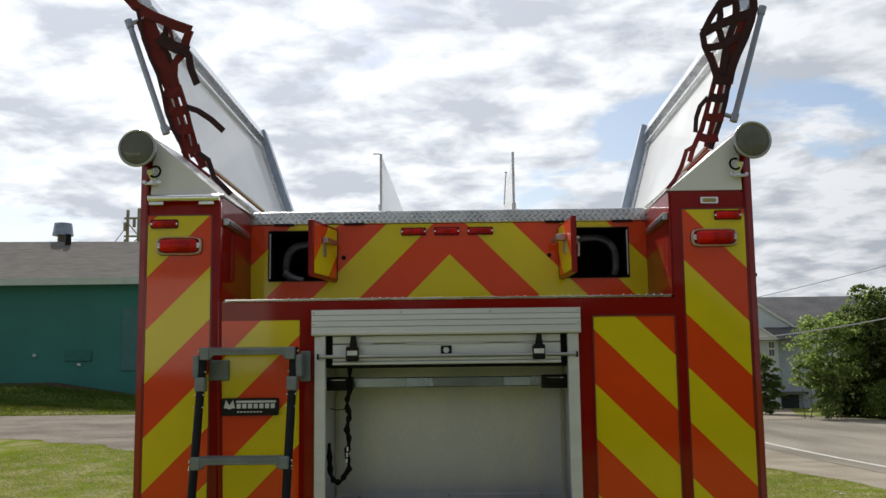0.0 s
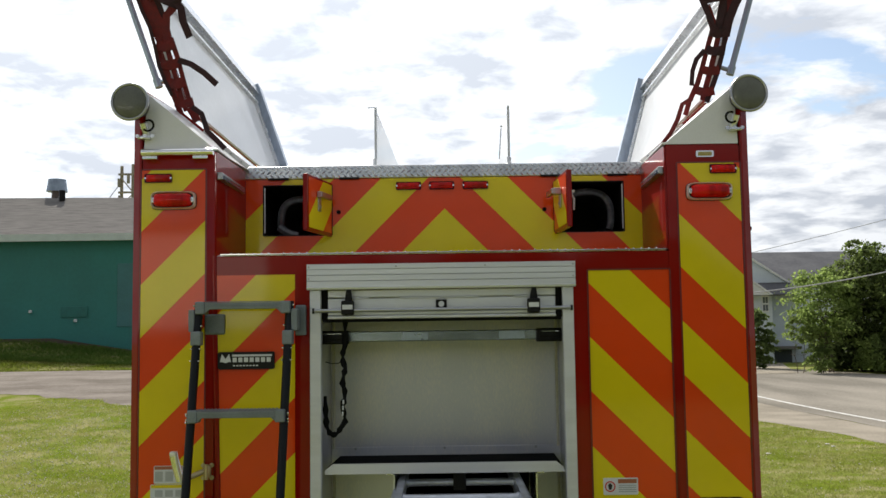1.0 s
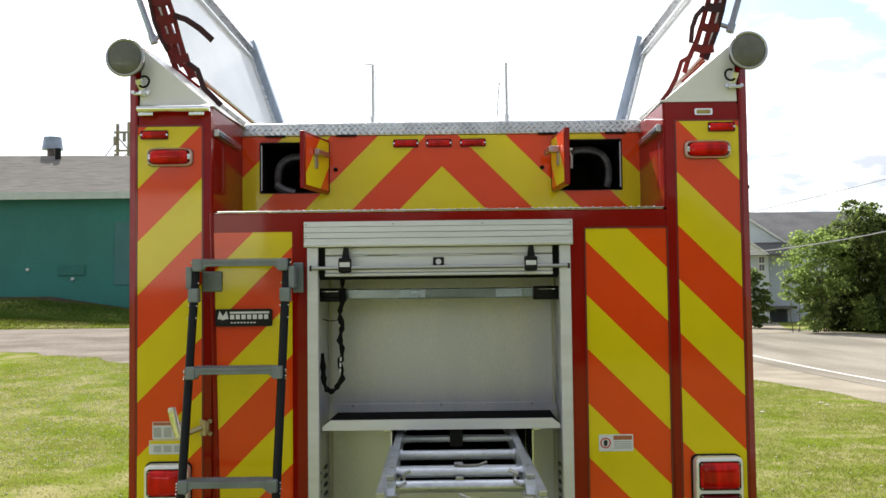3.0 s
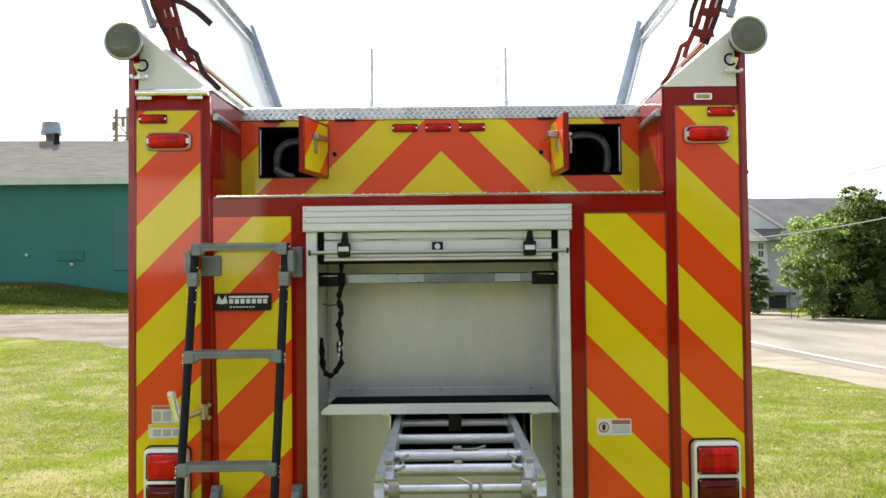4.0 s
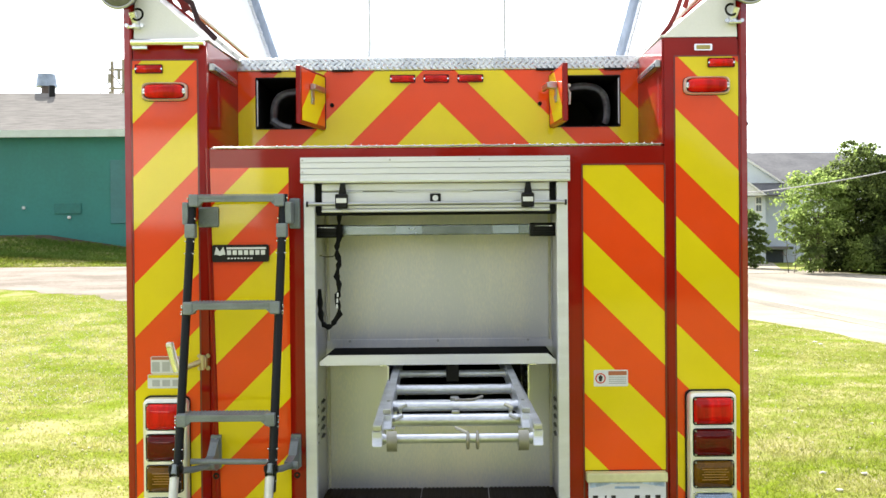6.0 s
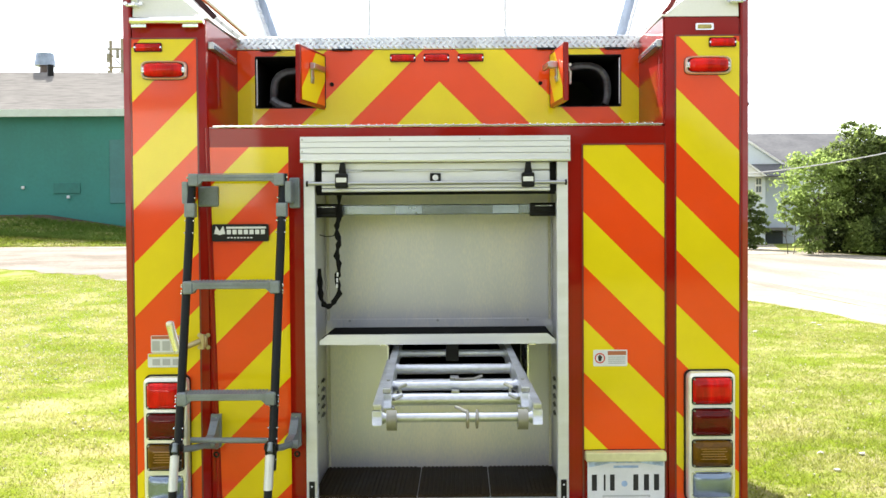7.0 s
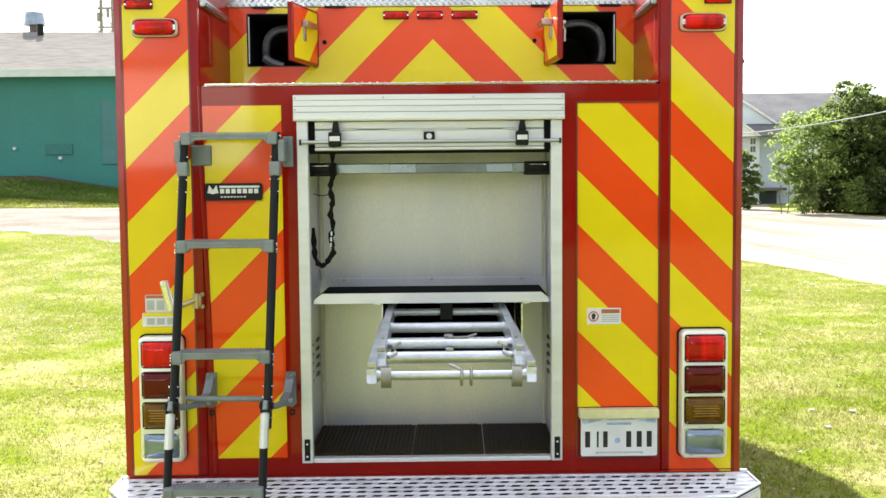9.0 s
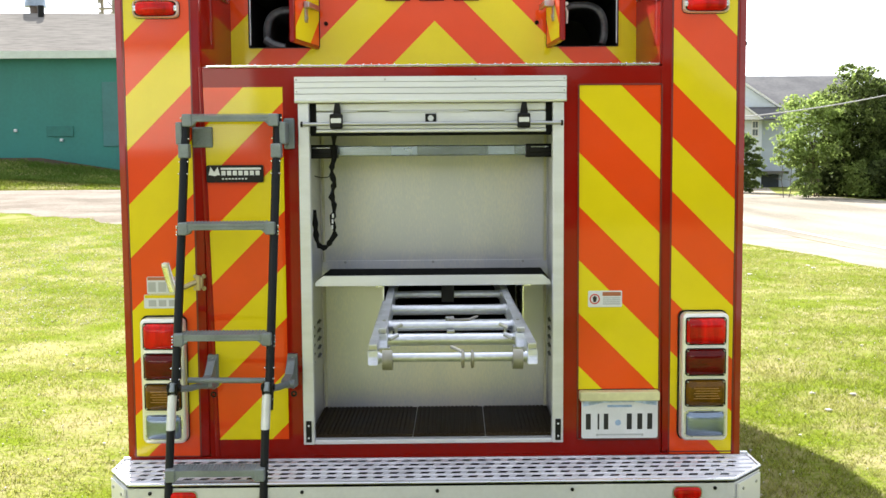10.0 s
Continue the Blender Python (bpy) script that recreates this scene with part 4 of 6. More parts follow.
def lamp_cluster(x0, x1, z0, z1):
    # black rim drawn as the shadow line round the housing
    part("gasket_shade_rim", prism(bmesh.new(), rounded(x0 - 0.006, x1 + 0.003, z0 - 0.004, z1 + 0.006, 0.026, 6), -0.010, 0.0005), BLACK, truck)
    bm2 = bmesh.new()
    hoops = []
    for ins, y in ((0.0, -0.006), (0.0, -0.044), (0.004, -0.052), (0.010, -0.055)):
        hoops.append([bm2.verts.new((x, y, z)) for x, z in rounded(x0 + ins, x1 - ins, z0 + ins, z1 - ins, 0.024 - ins, 6)])
    for a, b in zip(hoops, hoops[1:]):
        for i in range(len(a)):
            bm2.faces.new((a[i], a[(i + 1) % len(a)], b[(i + 1) % len(a)], b[i]))
    bm2.faces.new(hoops[-1])
    bm2.faces.new(hoops[0][::-1])
    base = part("rear_lamp_housing", bm2, SATIN, truck, "tall chrome housing with four rear lamps", smooth=True)
    h = (z1 - z0 - 0.018) / 4
    for k, (m, lab) in enumerate(((LENS_CLEAR, "clear reversing lens"), (LENS_AMBER, "smoked amber lens"), (LENS_DARK, "dark red lens"), (LENS_RED, "bright red lens"))):
        a, b = x0 + 0.0125, x1 - 0.0125
        c, d = z0 + 0.009 + k * h + 0.006, z0 + 0.009 + (k + 1) * h - 0.007
        part("gasket_shade_rim", prism(bmesh.new(), rounded(a, b, c, d, 0.012, 4), -0.059, -0.054), BLACK if k else ALU, base)
        lens = part("lens", dome(bmesh.new(), a + 0.004, b - 0.004, c + 0.004, d - 0.004, -0.059, -0.080), m, base, lab, smooth=True)
        if k == 1:
            # reflex bars moulded into the amber lens
            for q in range(5):
                zz = c + 0.036 + 0.010 * q
                part("reflex_bar", boxed(a + 0.030 + 0.006 * (q % 2), b - 0.028 - 0.005 * (q % 3), -0.0812, -0.0795, zz, zz + 0.003, 0.0007, 1), mat("amber_reflex", (0.34, 0.16, 0.02), rough=0.3, coat=0.5), lens)
        bm2 = bmesh.new()
        for x in (a + 0.009, b - 0.009):
            for z in (c + 0.009, d - 0.009):
                rod(bm2, (x, -0.059, z), (x, -0.070, z), 0.0035, 6)
        part("screws", bm2, STEEL, base)


lamp_cluster(-1.161, -0.989, 0.614, 1.114)
lamp_cluster(0.971, 1.157, 0.606, 1.118)

# number plate and its light
part("plate_bracket", boxed(0.571, 0.888, -0.045, 0.003, 0.766, 0.803, 0.005), mat("cream_metal", (0.66, 0.65, 0.36), rough=0.4, coat=0.2), truck, "cream metal number plate bracket")
bm = prism(bmesh.new(), rounded(0.579, 0.884, 0.612, 0.766, 0.008, 4), -0.024, -0.021)
plate = part("number_plate", bm, PLATE_WHITE, truck, "white number plate with pale blue top")
for x0, x1 in ((0.596, 0.616), (0.643, 0.650), (0.668, 0.686), (0.760, 0.780), (0.802, 0.822), (0.842, 0.862)):
    part("dark_bar", boxed(x0, x1, -0.0262, -0.0242, 0.648, 0.712, 0.0008, 1), INK, plate)
bm = bmesh.new()
for x0, x1, z0, z1 in ((0.682, 0.780, 0.738, 0.747), (0.836, 0.872, 0.752, 0.761)):
    box(bm, x0, x1, -0.0256, -0.0242, z0, z1)
part("print", bm, PALE_BLUE, plate)
band = [(0.584, 0.7655), (0.584, 0.741), (0.625, 0.748), (0.670, 0.757), (0.790, 0.758), (0.835, 0.750), (0.879, 0.744), (0.879, 0.7655)]
part("print", prism(bmesh.new(), band, -0.0249, -0.0241), mat("sky_print", (0.44, 0.56, 0.72), rough=0.4, vary=0.3, scale=30, bump=0), plate)
bm = bmesh.new()
box(bm, 0.640, 0.820, -0.0256, -0.0242, 0.624, 0.630)
for x in (0.642, 0.822):
    rod(bm, (x, -0.024, 0.626), (x, -0.028, 0.626), 0.005, 8)
part("print", bm, PRINT_GREY, plate)
bm = bmesh.new()
rod(bm, (0.725, -0.024, 0.675), (0.725, -0.0252, 0.675), 0.012, 12)
part("print", bm, PALE_BLUE, plate)
bm = bmesh.new()
box(bm, 0.60, 0.86, 0.001, 0.004, 0.596, 0.806)
part("plate_recess", bm, BLACK, truck)

# stickers and badge
st = part("sticker", prism(bmesh.new(), rounded(0.607, 0.742, 1.138, 1.203, 0.004, 3), -0.0005, 0.0016), PLATE_WHITE, truck, "white warning sticker with red ring")
bm = bmesh.new()
ring(bm, [(0.633 + 0.021 * math.cos(radians(a)), 1.170 + 0.021 * math.sin(radians(a))) for a in range(0, 360, 20)], [(0.633 + 0.016 * math.cos(radians(a)), 1.170 + 0.016 * math.sin(radians(a))) for a in range(0, 360, 20)], -0.0013, -0.0006)
part("ring", bm, PRINT_RED, st)
part("print", prism(bmesh.new(), [(0.628, 1.158), (0.638, 1.158), (0.642, 1.176), (0.633, 1.184), (0.625, 1.176)], -0.0013, -0.0006), INK, st)
part("header", boxed(0.664, 0.737, -0.0013, -0.0006, 1.182, 1.198), PRINT_BROWN, st)
bm = bmesh.new()
for z in (1.172, 1.164, 1.156, 1.148):
    box(bm, 0.666, 0.735, -0.0013, -0.0006, z, z + 0.004)
part("print", bm, PRINT_GREY, st)
for z0, z1, head in ((1.206, 1.274, PRINT_BROWN), (1.148, 1.203, YELLOW)):
    st = part("sticker", prism(bmesh.new(), rounded(-1.140 if z0 > 1.2 else -1.153, -1.027, z0, z1, 0.004, 3), -0.0055, -0.0030), PLATE_WHITE, truck, "white printed instruction sticker")
    part("header", boxed(-1.137 if z0 > 1.2 else -1.150, -1.030, -0.0063, -0.0056, z1 - 0.014, z1 - 0.002), head, st)
    bm = bmesh.new()
    for k in range(3):
        box(bm, -1.135 + 0.04 * k, -1.105 + 0.04 * k, -0.0063, -0.0056, z0 + 0.008, z1 - 0.022)
    part("print", bm, PRINT_GREY, st)
logo = part("maker_badge", prism(bmesh.new(), rounded(-0.893, -0.671, 1.643, 1.711, 0.008, 4), -0.012, 0.002), BLACK, truck, "black maker's badge with pale shapes")
bm = bmesh.new()
prism(bm, [(-0.884, 1.672), (-0.876, 1.704), (-0.862, 1.684), (-0.848, 1.704), (-0.840, 1.672), (-0.850, 1.672), (-0.862, 1.668), (-0.874, 1.672)], -0.0138, -0.0122)
for k in range(7):
    box(bm, -0.834 + 0.0222 * k, -0.818 + 0.0222 * k, -0.0138, -0.0122, 1.671, 1.689)
box(bm, -0.836, -0.680, -0.0138, -0.0122, 1.693, 1.701)
for k in range(8):
    box(bm, -0.832 + 0.0128 * k, -0.824 + 0.0128 * k, -0.0138, -0.0122, 1.655, 1.660)
part("print", bm, PLATE_WHITE, logo)

# ---- roller shutter and compartment ----
bm = bmesh.new()
profile = [(0.0, 1.950), (-0.034, 1.950), (-0.036, 1.958), (-0.032, 1.961)]
for z in (1.962, 1.985, 2.008, 2.030):
    top = min(z + 0.0195, 2.049)
    profile += [(-0.031, z), (-0.031, top), (-0.026, top + 0.001)]
profile += [(-0.026, 2.050), (0.0, 2.050)]
va = [bm.verts.new((-0.541, y, z)) for y, z in profile]
vb = [bm.verts.new((0.515, y, z)) for y, z in profile]
for i in range(len(profile)):
    j = (i + 1) % len(profile)
    bm.faces.new((va[i], va[j], vb[j], vb[i]))
bm.faces.new(va)
bm.faces.new(vb[::-1])
shutter = part("roller_shutter", bm, ALU_H, truck, "raised aluminium roller shutter in ribbed housing")
bm = bmesh.new()
for x in (-0.533, -0.19, 0.16, 0.506):
    rod(bm, (x, -0.030, 2.038), (x, -0.034, 2.038), 0.0036, 8)
    if abs(x) > 0.4:
        rod(bm, (x, -0.030, 1.992), (x, -0.034, 1.992), 0.0036, 8)
part("rivets", bm, STEEL, shutter)
for x0, x1 in ((-0.531, -0.487), (0.463, 0.507)):
    bm = boxed(x0, x1, -0.016, 0.030, 0.594, 1.949, 0.003)
    box(bm, x0 + (0.030 if x0 < 0 else 0.004), x1 - (0.004 if x0 < 0 else 0.030), -0.020, -0.015, 0.60, 1.949)
    jamb = part("guide_rail", bm, ALU_H, truck, "aluminium shutter guide rail")
    xc = -0.509 if x0 < 0 else 0.4855
    cb = part("corner_stop", boxed(xc - 0.011, xc + 0.011, -0.026, -0.0165, 0.606, 0.692, 0.002), BLACK, jamb, "black corner stop")
    for z in (0.624, 0.674):
        part("screws", rod(bmesh.new(), (xc, -0.026, z), (xc, -0.028, z), 0.004, 8), PLATE_WHITE, cb)
bm = boxed(-0.486, 0.462, -0.012, 0.030, 0.594, 0.612, 0.003)
part("sill", bm, ALU_H, truck)
# curtain: the last slats and the bottom rail
for z0, z1 in ((1.918, 1.949), (1.848, 1.915)):
    part("slat", boxed(-0.462, 0.438, 0.002, 0.020, z0, z1, 0.004), ALU_H, shutter)
bm = bmesh.new()
box(bm, -0.462, 0.438, -0.006, 0.022, 1.834, 1.846, 0.003)
for x0, x1 in ((-0.175, 0.135), (-0.37, -0.30), (0.275, 0.345)):
    box(bm, x0, x1, -0.006, 0.004, 1.913, 1.918, 0.001)
part("bottom_rail", bm, ALU_H, shutter)
# black strips put the dark of the side gaps into colour
for x0, x1 in ((-0.4868, -0.4625), (0.4385, 0.4628)):
    part("gap_shade_strip", boxed(x0, x1, 0.006, 0.018, 1.832, 1.948), RUBBER, shutter, "black strip standing in for the dark gap beside the curtain")
# the shadow line below the bottom rail, built as a black strip
part("shutter_shadow_line", boxed(-0.484, 0.460, 0.004, 0.020, 1.822, 1.8335, 0.002), RUBBER, shutter, "black strip drawn as the shadow line under the shutter")
bm = bmesh.new()
rod(bm, (-0.513, -0.045, 1.866), (0.495, -0.045, 1.866), 0.0075, 14)
part("lift_bar", bm, STEEL, shutter, "round lift bar", smooth=True)
for x in (-0.509, 0.491):
    part("bar_cap", rod(bmesh.new(), (x, -0.045, 1.866), (x + (0.008 if x > 0 else -0.008), -0.045, 1.866), 0.011, 12), BLACK, shutter)
for x in (-0.379, 0.347):
    bm = boxed(x - 0.025, x + 0.025, -0.060, -0.030, 1.848, 1.905, 0.006)
    prism(bm, [(x - 0.014, 1.90), (x + 0.018, 1.90), (x + 0.012, 1.948), (x - 0.006, 1.948)], -0.036, -0.022)
    strap_ob = part("bar_strap", bm, BLACK, shutter, "black strap round the lift bar")
    tag = part("tag", boxed(x - 0.020, x + 0.020, -0.0625, -0.0602, 1.870, 1.888), PLATE_WHITE, strap_ob)
bm = boxed(-0.035, 0.008, -0.012, 0.002, 1.870, 1.906, 0.003)
lock = part("lock", bm, BLACK, shutter, "black shutter lock with chrome key barrel")
bm = bmesh.new()
rod(bm, (-0.0135, -0.012, 1.888), (-0.0135, -0.020, 1.888), 0.0115, 14)
part("key_barrel", bm, PLATE_WHITE, lock, smooth=True)

# interior lining
CX0, CX1, CYB = -0.516, 0.490, 0.512
SX0, SX1 = -0.484, 0.466
TX0, TX1, TZ0, TZ1 = -0.205, 0.348, 0.935, 1.224
comp = part("compartment", boxed(CX0 - 0.012, CX1 + 0.012, CYB, CYB + 0.012, TZ1, 1.96), ALU_BACK, truck, "brushed aluminium equipment compartment")
for x0, x1, z0, z1 in ((CX0 - 0.012, TX0, 0.60, TZ1), (TX1, CX1 + 0.012, 0.60, TZ1), (TX0, TX1, 0.60, TZ0)):
    part("back_panel", boxed(x0, x1, CYB, CYB + 0.012, z0, z1), ALU_BACK, comp)
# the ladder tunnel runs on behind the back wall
# near-black walls carry the shade inside the tunnel
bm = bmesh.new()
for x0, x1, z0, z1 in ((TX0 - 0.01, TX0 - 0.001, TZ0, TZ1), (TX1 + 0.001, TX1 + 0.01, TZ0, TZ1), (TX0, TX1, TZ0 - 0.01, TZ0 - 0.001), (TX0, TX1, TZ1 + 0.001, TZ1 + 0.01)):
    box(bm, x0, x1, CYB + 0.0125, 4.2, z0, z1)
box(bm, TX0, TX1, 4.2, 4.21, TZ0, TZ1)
part("tunnel", bm, INNER, comp, "ladder tunnel with its inner shade put into black walls")
for x0, x1 in ((CX0 - 0.012, CX0 - 0.0005), (CX1 + 0.0005, CX1 + 0.012)):
    part("side_lining", boxed(x0, x1, 0.031, CYB - 0.0005, 0.60, 1.96), ALU_BACK, comp)
part("floor_lining", boxed(CX0, CX1, 0.031, CYB - 0.0005, 0.600, 0.610), ALU_BACK, comp)
part("ceiling_lining", boxed(CX0, CX1, 0.031, CYB - 0.0005, 1.948, 1.960), ALU_BACK, comp)
SEAL = mat("pale_sealant", (0.62, 0.60, 0.46), rough=0.6)
for x in (CX0 + 0.012, CX1 - 0.012):
    for z0, z1 in ((0.63, 1.22), (1.28, 1.93)):
        part("corner_seam", rod(bmesh.new(), (x, CYB - 0.012, z0), (x, CYB - 0.012, z1), 0.006, 8), SEAL, comp)
# rubber floor tiles with fine ribs
for x0, x1 in ((CX0 + 0.002, -0.098), (-0.094, 0.196), (0.200, CX1 - 0.002)):
    bm = boxed(x0, x1, 0.032, CYB - 0.004, 0.6105, 0.620)
    n = int((x1 - x0 - 0.004) / 0.018)
    prof = [(x0, 0.6105), (x1, 0.6105), (x1, 0.620)]
    for k in reversed(range(n)):
        a = x0 + 0.004 + k * 0.018
        prof += [(a + 0.014, 0.620), (a + 0.013, 0.624), (a + 0.003, 0.624), (a + 0.002, 0.620)]
    prof.append((x0, 0.620))
    bm.free()
    bm = prism(bmesh.new(), prof, 0.032, CYB - 0.004)
    part("floor_mat", bm, FLOOR_MAT, comp, "ribbed black rubber mat tile")
# ledge, shelf
bm = boxed(CX0 + 0.002, CX1 - 0.002, CYB - 0.006, CYB - 0.001, 1.244, 1.285, 0.003)
ledge = part("ledge", bm, ALU_BACK, comp)
for x in (-0.41, -0.02, 0.38):
    part("screw", rod(bmesh.new(), (x, CYB - 0.006, 1.277), (x, CYB - 0.011, 1.277), 0.006, 8), STEEL, ledge, smooth=True)
bm = bmesh.new()
prism(bm, [(SX0 + 0.004, 1.226), (SX1 - 0.004, 1.226), (SX1 - 0.006, 1.242), (SX1 - 0.035, 1.266), (SX0 + 0.035, 1.266), (SX0 + 0.004, 1.242)], 0.034, 0.050)
box(bm, SX0 + 0.004, SX1 - 0.004, 0.050, CYB - 0.03, 1.226, 1.240)
shelf = part("shelf", bm, ALU_H, comp, "aluminium shelf with folded lip")
part("shelf_mat", boxed(SX0 + 0.01, SX1 - 0.01, 0.052, CYB - 0.032, 1.241, 1.250), RUBBER, shelf, "black rubber shelf mat")
# ladder tunnel below the shelf
for x in (-0.209, 0.352):
    bm = bmesh.new()
    box(bm, x - 0.003, x + 0.003, 0.045, CYB - 0.002, 1.075, 1.225)
    box(bm, x - (0.03 if x < 0 else 0.003), x + (0.003 if x < 0 else 0.03), 0.045, CYB - 0.002, 1.220, 1.2255)
    part("tunnel_plate", bm, ALU, comp, "folded aluminium ladder tunnel side")
# louvres in the side linings
for x, s in ((CX0, 1), (CX1, -1)):
    bm = bmesh.new()
    for col in range(2):
        for row in range(5):
            y, z = 0.17 + 0.19 * col, 0.875 + 0.037 * row
            c = [(x + s * 0.0005, y - 0.035, z), (x + s * 0.0005, y + 0.035, z + 0.006), (x + s * 0.0005, y + 0.035, z + 0.018), (x + s * 0.0005, y - 0.035, z + 0.012)]
            slab(bm, c, (s, 0, 0), 0.0002)
            slab(bm, [(x + s * 0.001, y - 0.035, z + 0.013), (x + s * 0.001, y + 0.035, z + 0.019), (x + s * 0.010, y + 0.035, z + 0.013), (x + s * 0.010, y - 0.035, z + 0.007)], (0, 0, 1), 0.001)
    # the dark colour holds the shade of the louvre openings
    part("louvres", bm, mat("shadowed_louvre", (0.10, 0.10, 0.095), rough=0.5, metal=0.3), comp, "pressed air louvres")
# interior light bar between black end blocks
bm = boxed(-0.40, 0.38, 0.142, 0.160, 1.744, 1.786, 0.004)
strip_ob = part("light_bar", bm, BLUE_STEEL, comp, "polished interior light bar")
# two paler plates stand in for reflections on the polished bar
for x0, x1 in ((-0.178, -0.072), (0.216, 0.322)):
    part("reflection_patch", boxed(x0, x1, 0.1405, 0.1425, 1.748, 1.782, 0.0008, 1), mat("reflection_tone", (0.43, 0.50, 0.62), rough=0.28, metal=0.9), strip_ob, "paler plate that imitates a reflection on the light bar")
for x0, x1 in ((CX0 + 0.001, -0.394), (0.367, CX1 - 0.001)):
    bm = boxed(x0, x1, 0.125, 0.175, 1.735, 1.790, 0.006)
    box(bm, x0 + 0.012, x1 - 0.012, 0.119, 0.126, 1.752, 1.776, 0.004)
    part("end_block", bm, BLACK, strip_ob, "black end block")
    part("chrome_line", boxed(x0 + 0.022, x1 - 0.03, 0.116, 0.1195, 1.775, 1.779), CHROME, strip_ob)
# hanging pull strap
path = [(-0.400, 0.075, 1.85), (-0.402, 0.072, 1.79)]
path += [(-0.408 + 0.006 * math.sin(k * 1.9), 0.070, 1.76 - 0.030 * k) for k in range(1, 12)]
path += [(-0.420, 0.070, 1.405), (-0.434, 0.070, 1.384), (-0.450, 0.070, 1.377), (-0.466, 0.070, 1.385), (-0.477, 0.070, 1.41), (-0.480, 0.070, 1.45), (-0.482, 0.070, 1.50), (-0.483, 0.070, 1.56)]
bm = bmesh.new()
fine = []
for p, q in zip(path, path[1:]):
    fine += [Vector(p), (Vector(p) + Vector(q)) / 2]
rings = []
for i, p in enumerate(fine):
    r = 0.0098 + 0.0034 * math.sin(i * 2.4) + 0.0016 * math.sin(i * 5.1)
    dvec = (fine[min(i + 1, len(fine) - 1)] - fine[max(i - 1, 0)]).normalized()
    sd = dvec.cross(Vector((0, 1, 0))).normalized()
    rings.append([bm.verts.new(p + sd * math.cos(k * math.pi / 4) * r + Vector((0, 1, 0)) * math.sin(k * math.pi / 4) * r * 0.6) for k in range(8)])
for r0, r1 in zip(rings, rings[1:]):
    for k in range(8):
        bm.faces.new((r0[k], r0[(k + 1) % 8], r1[(k + 1) % 8], r1[k]))
cord = part("pull_strap", bm, RUBBER, comp, "black gathered pull strap hanging in a loop", smooth=True)
bm = bmesh.new()
for k in range(3):
    z = 1.452 + 0.023 * k
    box(bm, -0.4155 + 0.0015 * k, -0.4085 + 0.0015 * k, 0.0590, 0.0615, z, z + 0.017, 0.001)
part("pale_print", bm, PLATE_WHITE, cord)
bm = bmesh.new()
tube(bm, [(-0.486, 0.11, 1.665), (-0.46, 0.10, 1.658), (-0.43, 0.09, 1.660), (-0.415, 0.08, 1.67)], 0.002, 6)
part("wire", bm, INK, comp)

# ---- rear bumper ----
BZ, BF = 0.535, -0.335
outline = [(BL, 0.0), (BL, -0.155), (-1.140, BF), (1.100, BF), (BR, -0.165), (BR, 0.0)]
bm = bmesh.new()
a = [bm.verts.new((x, y, BZ - 0.012)) for x, y in outline]
b = [bm.verts.new((x, y, 0.33)) for x, y in outline]
for i in range(len(outline)):
    j = (i + 1) % len(outline)
    bm.faces.new((a[i], a[j], b[j], b[i]))
bm.faces.new(b)
bumper = part("rear_bumper", bm, mat("pale_bumper_metal", (0.66, 0.68, 0.72), rough=0.4, metal=0.2, vary=0.08, scale=3, fine=60, bump=0.04), truck, "pale aluminium rear bumper step")
# perforated tread: rows of slanting slots between low ridges
def bumper_side(y):
    """Left and right ends of the step at a depth."""
    f, g = max(0.0, -y - 0.155) / 0.18, max(0.0, -y - 0.165) / 0.17
    return BL + f * (-1.140 - BL), BR + g * (1.100 - BR)


def flat(b, corners, z=BZ):
    b.faces.new([b.verts.new((x, y, z)) for x, y in corners])


bm = bmesh.new()
rows_y = (-0.022, -0.078, -0.131, -0.184, -0.237, -0.290)
pitch, slot, slant = 0.0595, 0.033, 0.006
for ya, yb in [(0.0, rows_y[0]), (rows_y[-1], BF)] + [(y, y - 0.014) for y in rows_y[:-1]] + [(y + 0.013, y) for y in rows_y[1:]]:
    (la, ra), (lb, rb) = bumper_side(ya), bumper_side(yb)
    flat(bm, [(la, ya), (lb, yb), (rb, yb), (ra, ya)])
for r in range(5):
    y1, y0 = rows_y[r] - 0.014, rows_y[r + 1] + 0.013
    (l1, r1), (l0, r0) = bumper_side(y1), bumper_side(y0)
    xs, xe = max(l0, l1) + 0.045, min(r0, r1) - 0.045
    x = xs + (pitch / 2 if r % 2 else 0.0)
    flat(bm, [(l1, y1), (l0, y0), (x - slant, y0), (x + slant, y1)])
    while x + slot < xe:
        last = x + pitch + slot >= xe
        a0, a1 = x + slot, (x + pitch)
        if last:
            flat(bm, [(a0 + slant, y1), (a0 - slant, y0), (r0, y0), (r1, y1)])
        else:
            flat(bm, [(a0 + slant, y1), (a0 - slant, y0), (a1 - slant, y0), (a1 + slant, y1)])
        x += pitch
for y in rows_y:
    l, r = bumper_side(y - 0.003)
    box(bm, l + 0.012, r - 0.012, y - 0.0022, y + 0.0022, BZ - 0.001, BZ + 0.0045)
part("grip_tread", bm, GRATE, bumper, "perforated grip tread")
# near-black sheet added below the tread to shade its slots
part("slot_shade_sheet", boxed(-1.13, 1.09, BF + 0.01, -0.002, 0.505, 0.515), mat("slot_shade", (0.012, 0.012, 0.014), rough=0.7, spec=0.1), bumper)
bm = bmesh.new()
for p, q in zip(outline, outline[1:]):
    p3, q3 = Vector((p[0], p[1], BZ + 0.002)), Vector((q[0], q[1], BZ + 0.002))
    rod(bm, p3, q3, 0.006, 8)
part("edge_bead", bm, ALU, bumper, smooth=True)
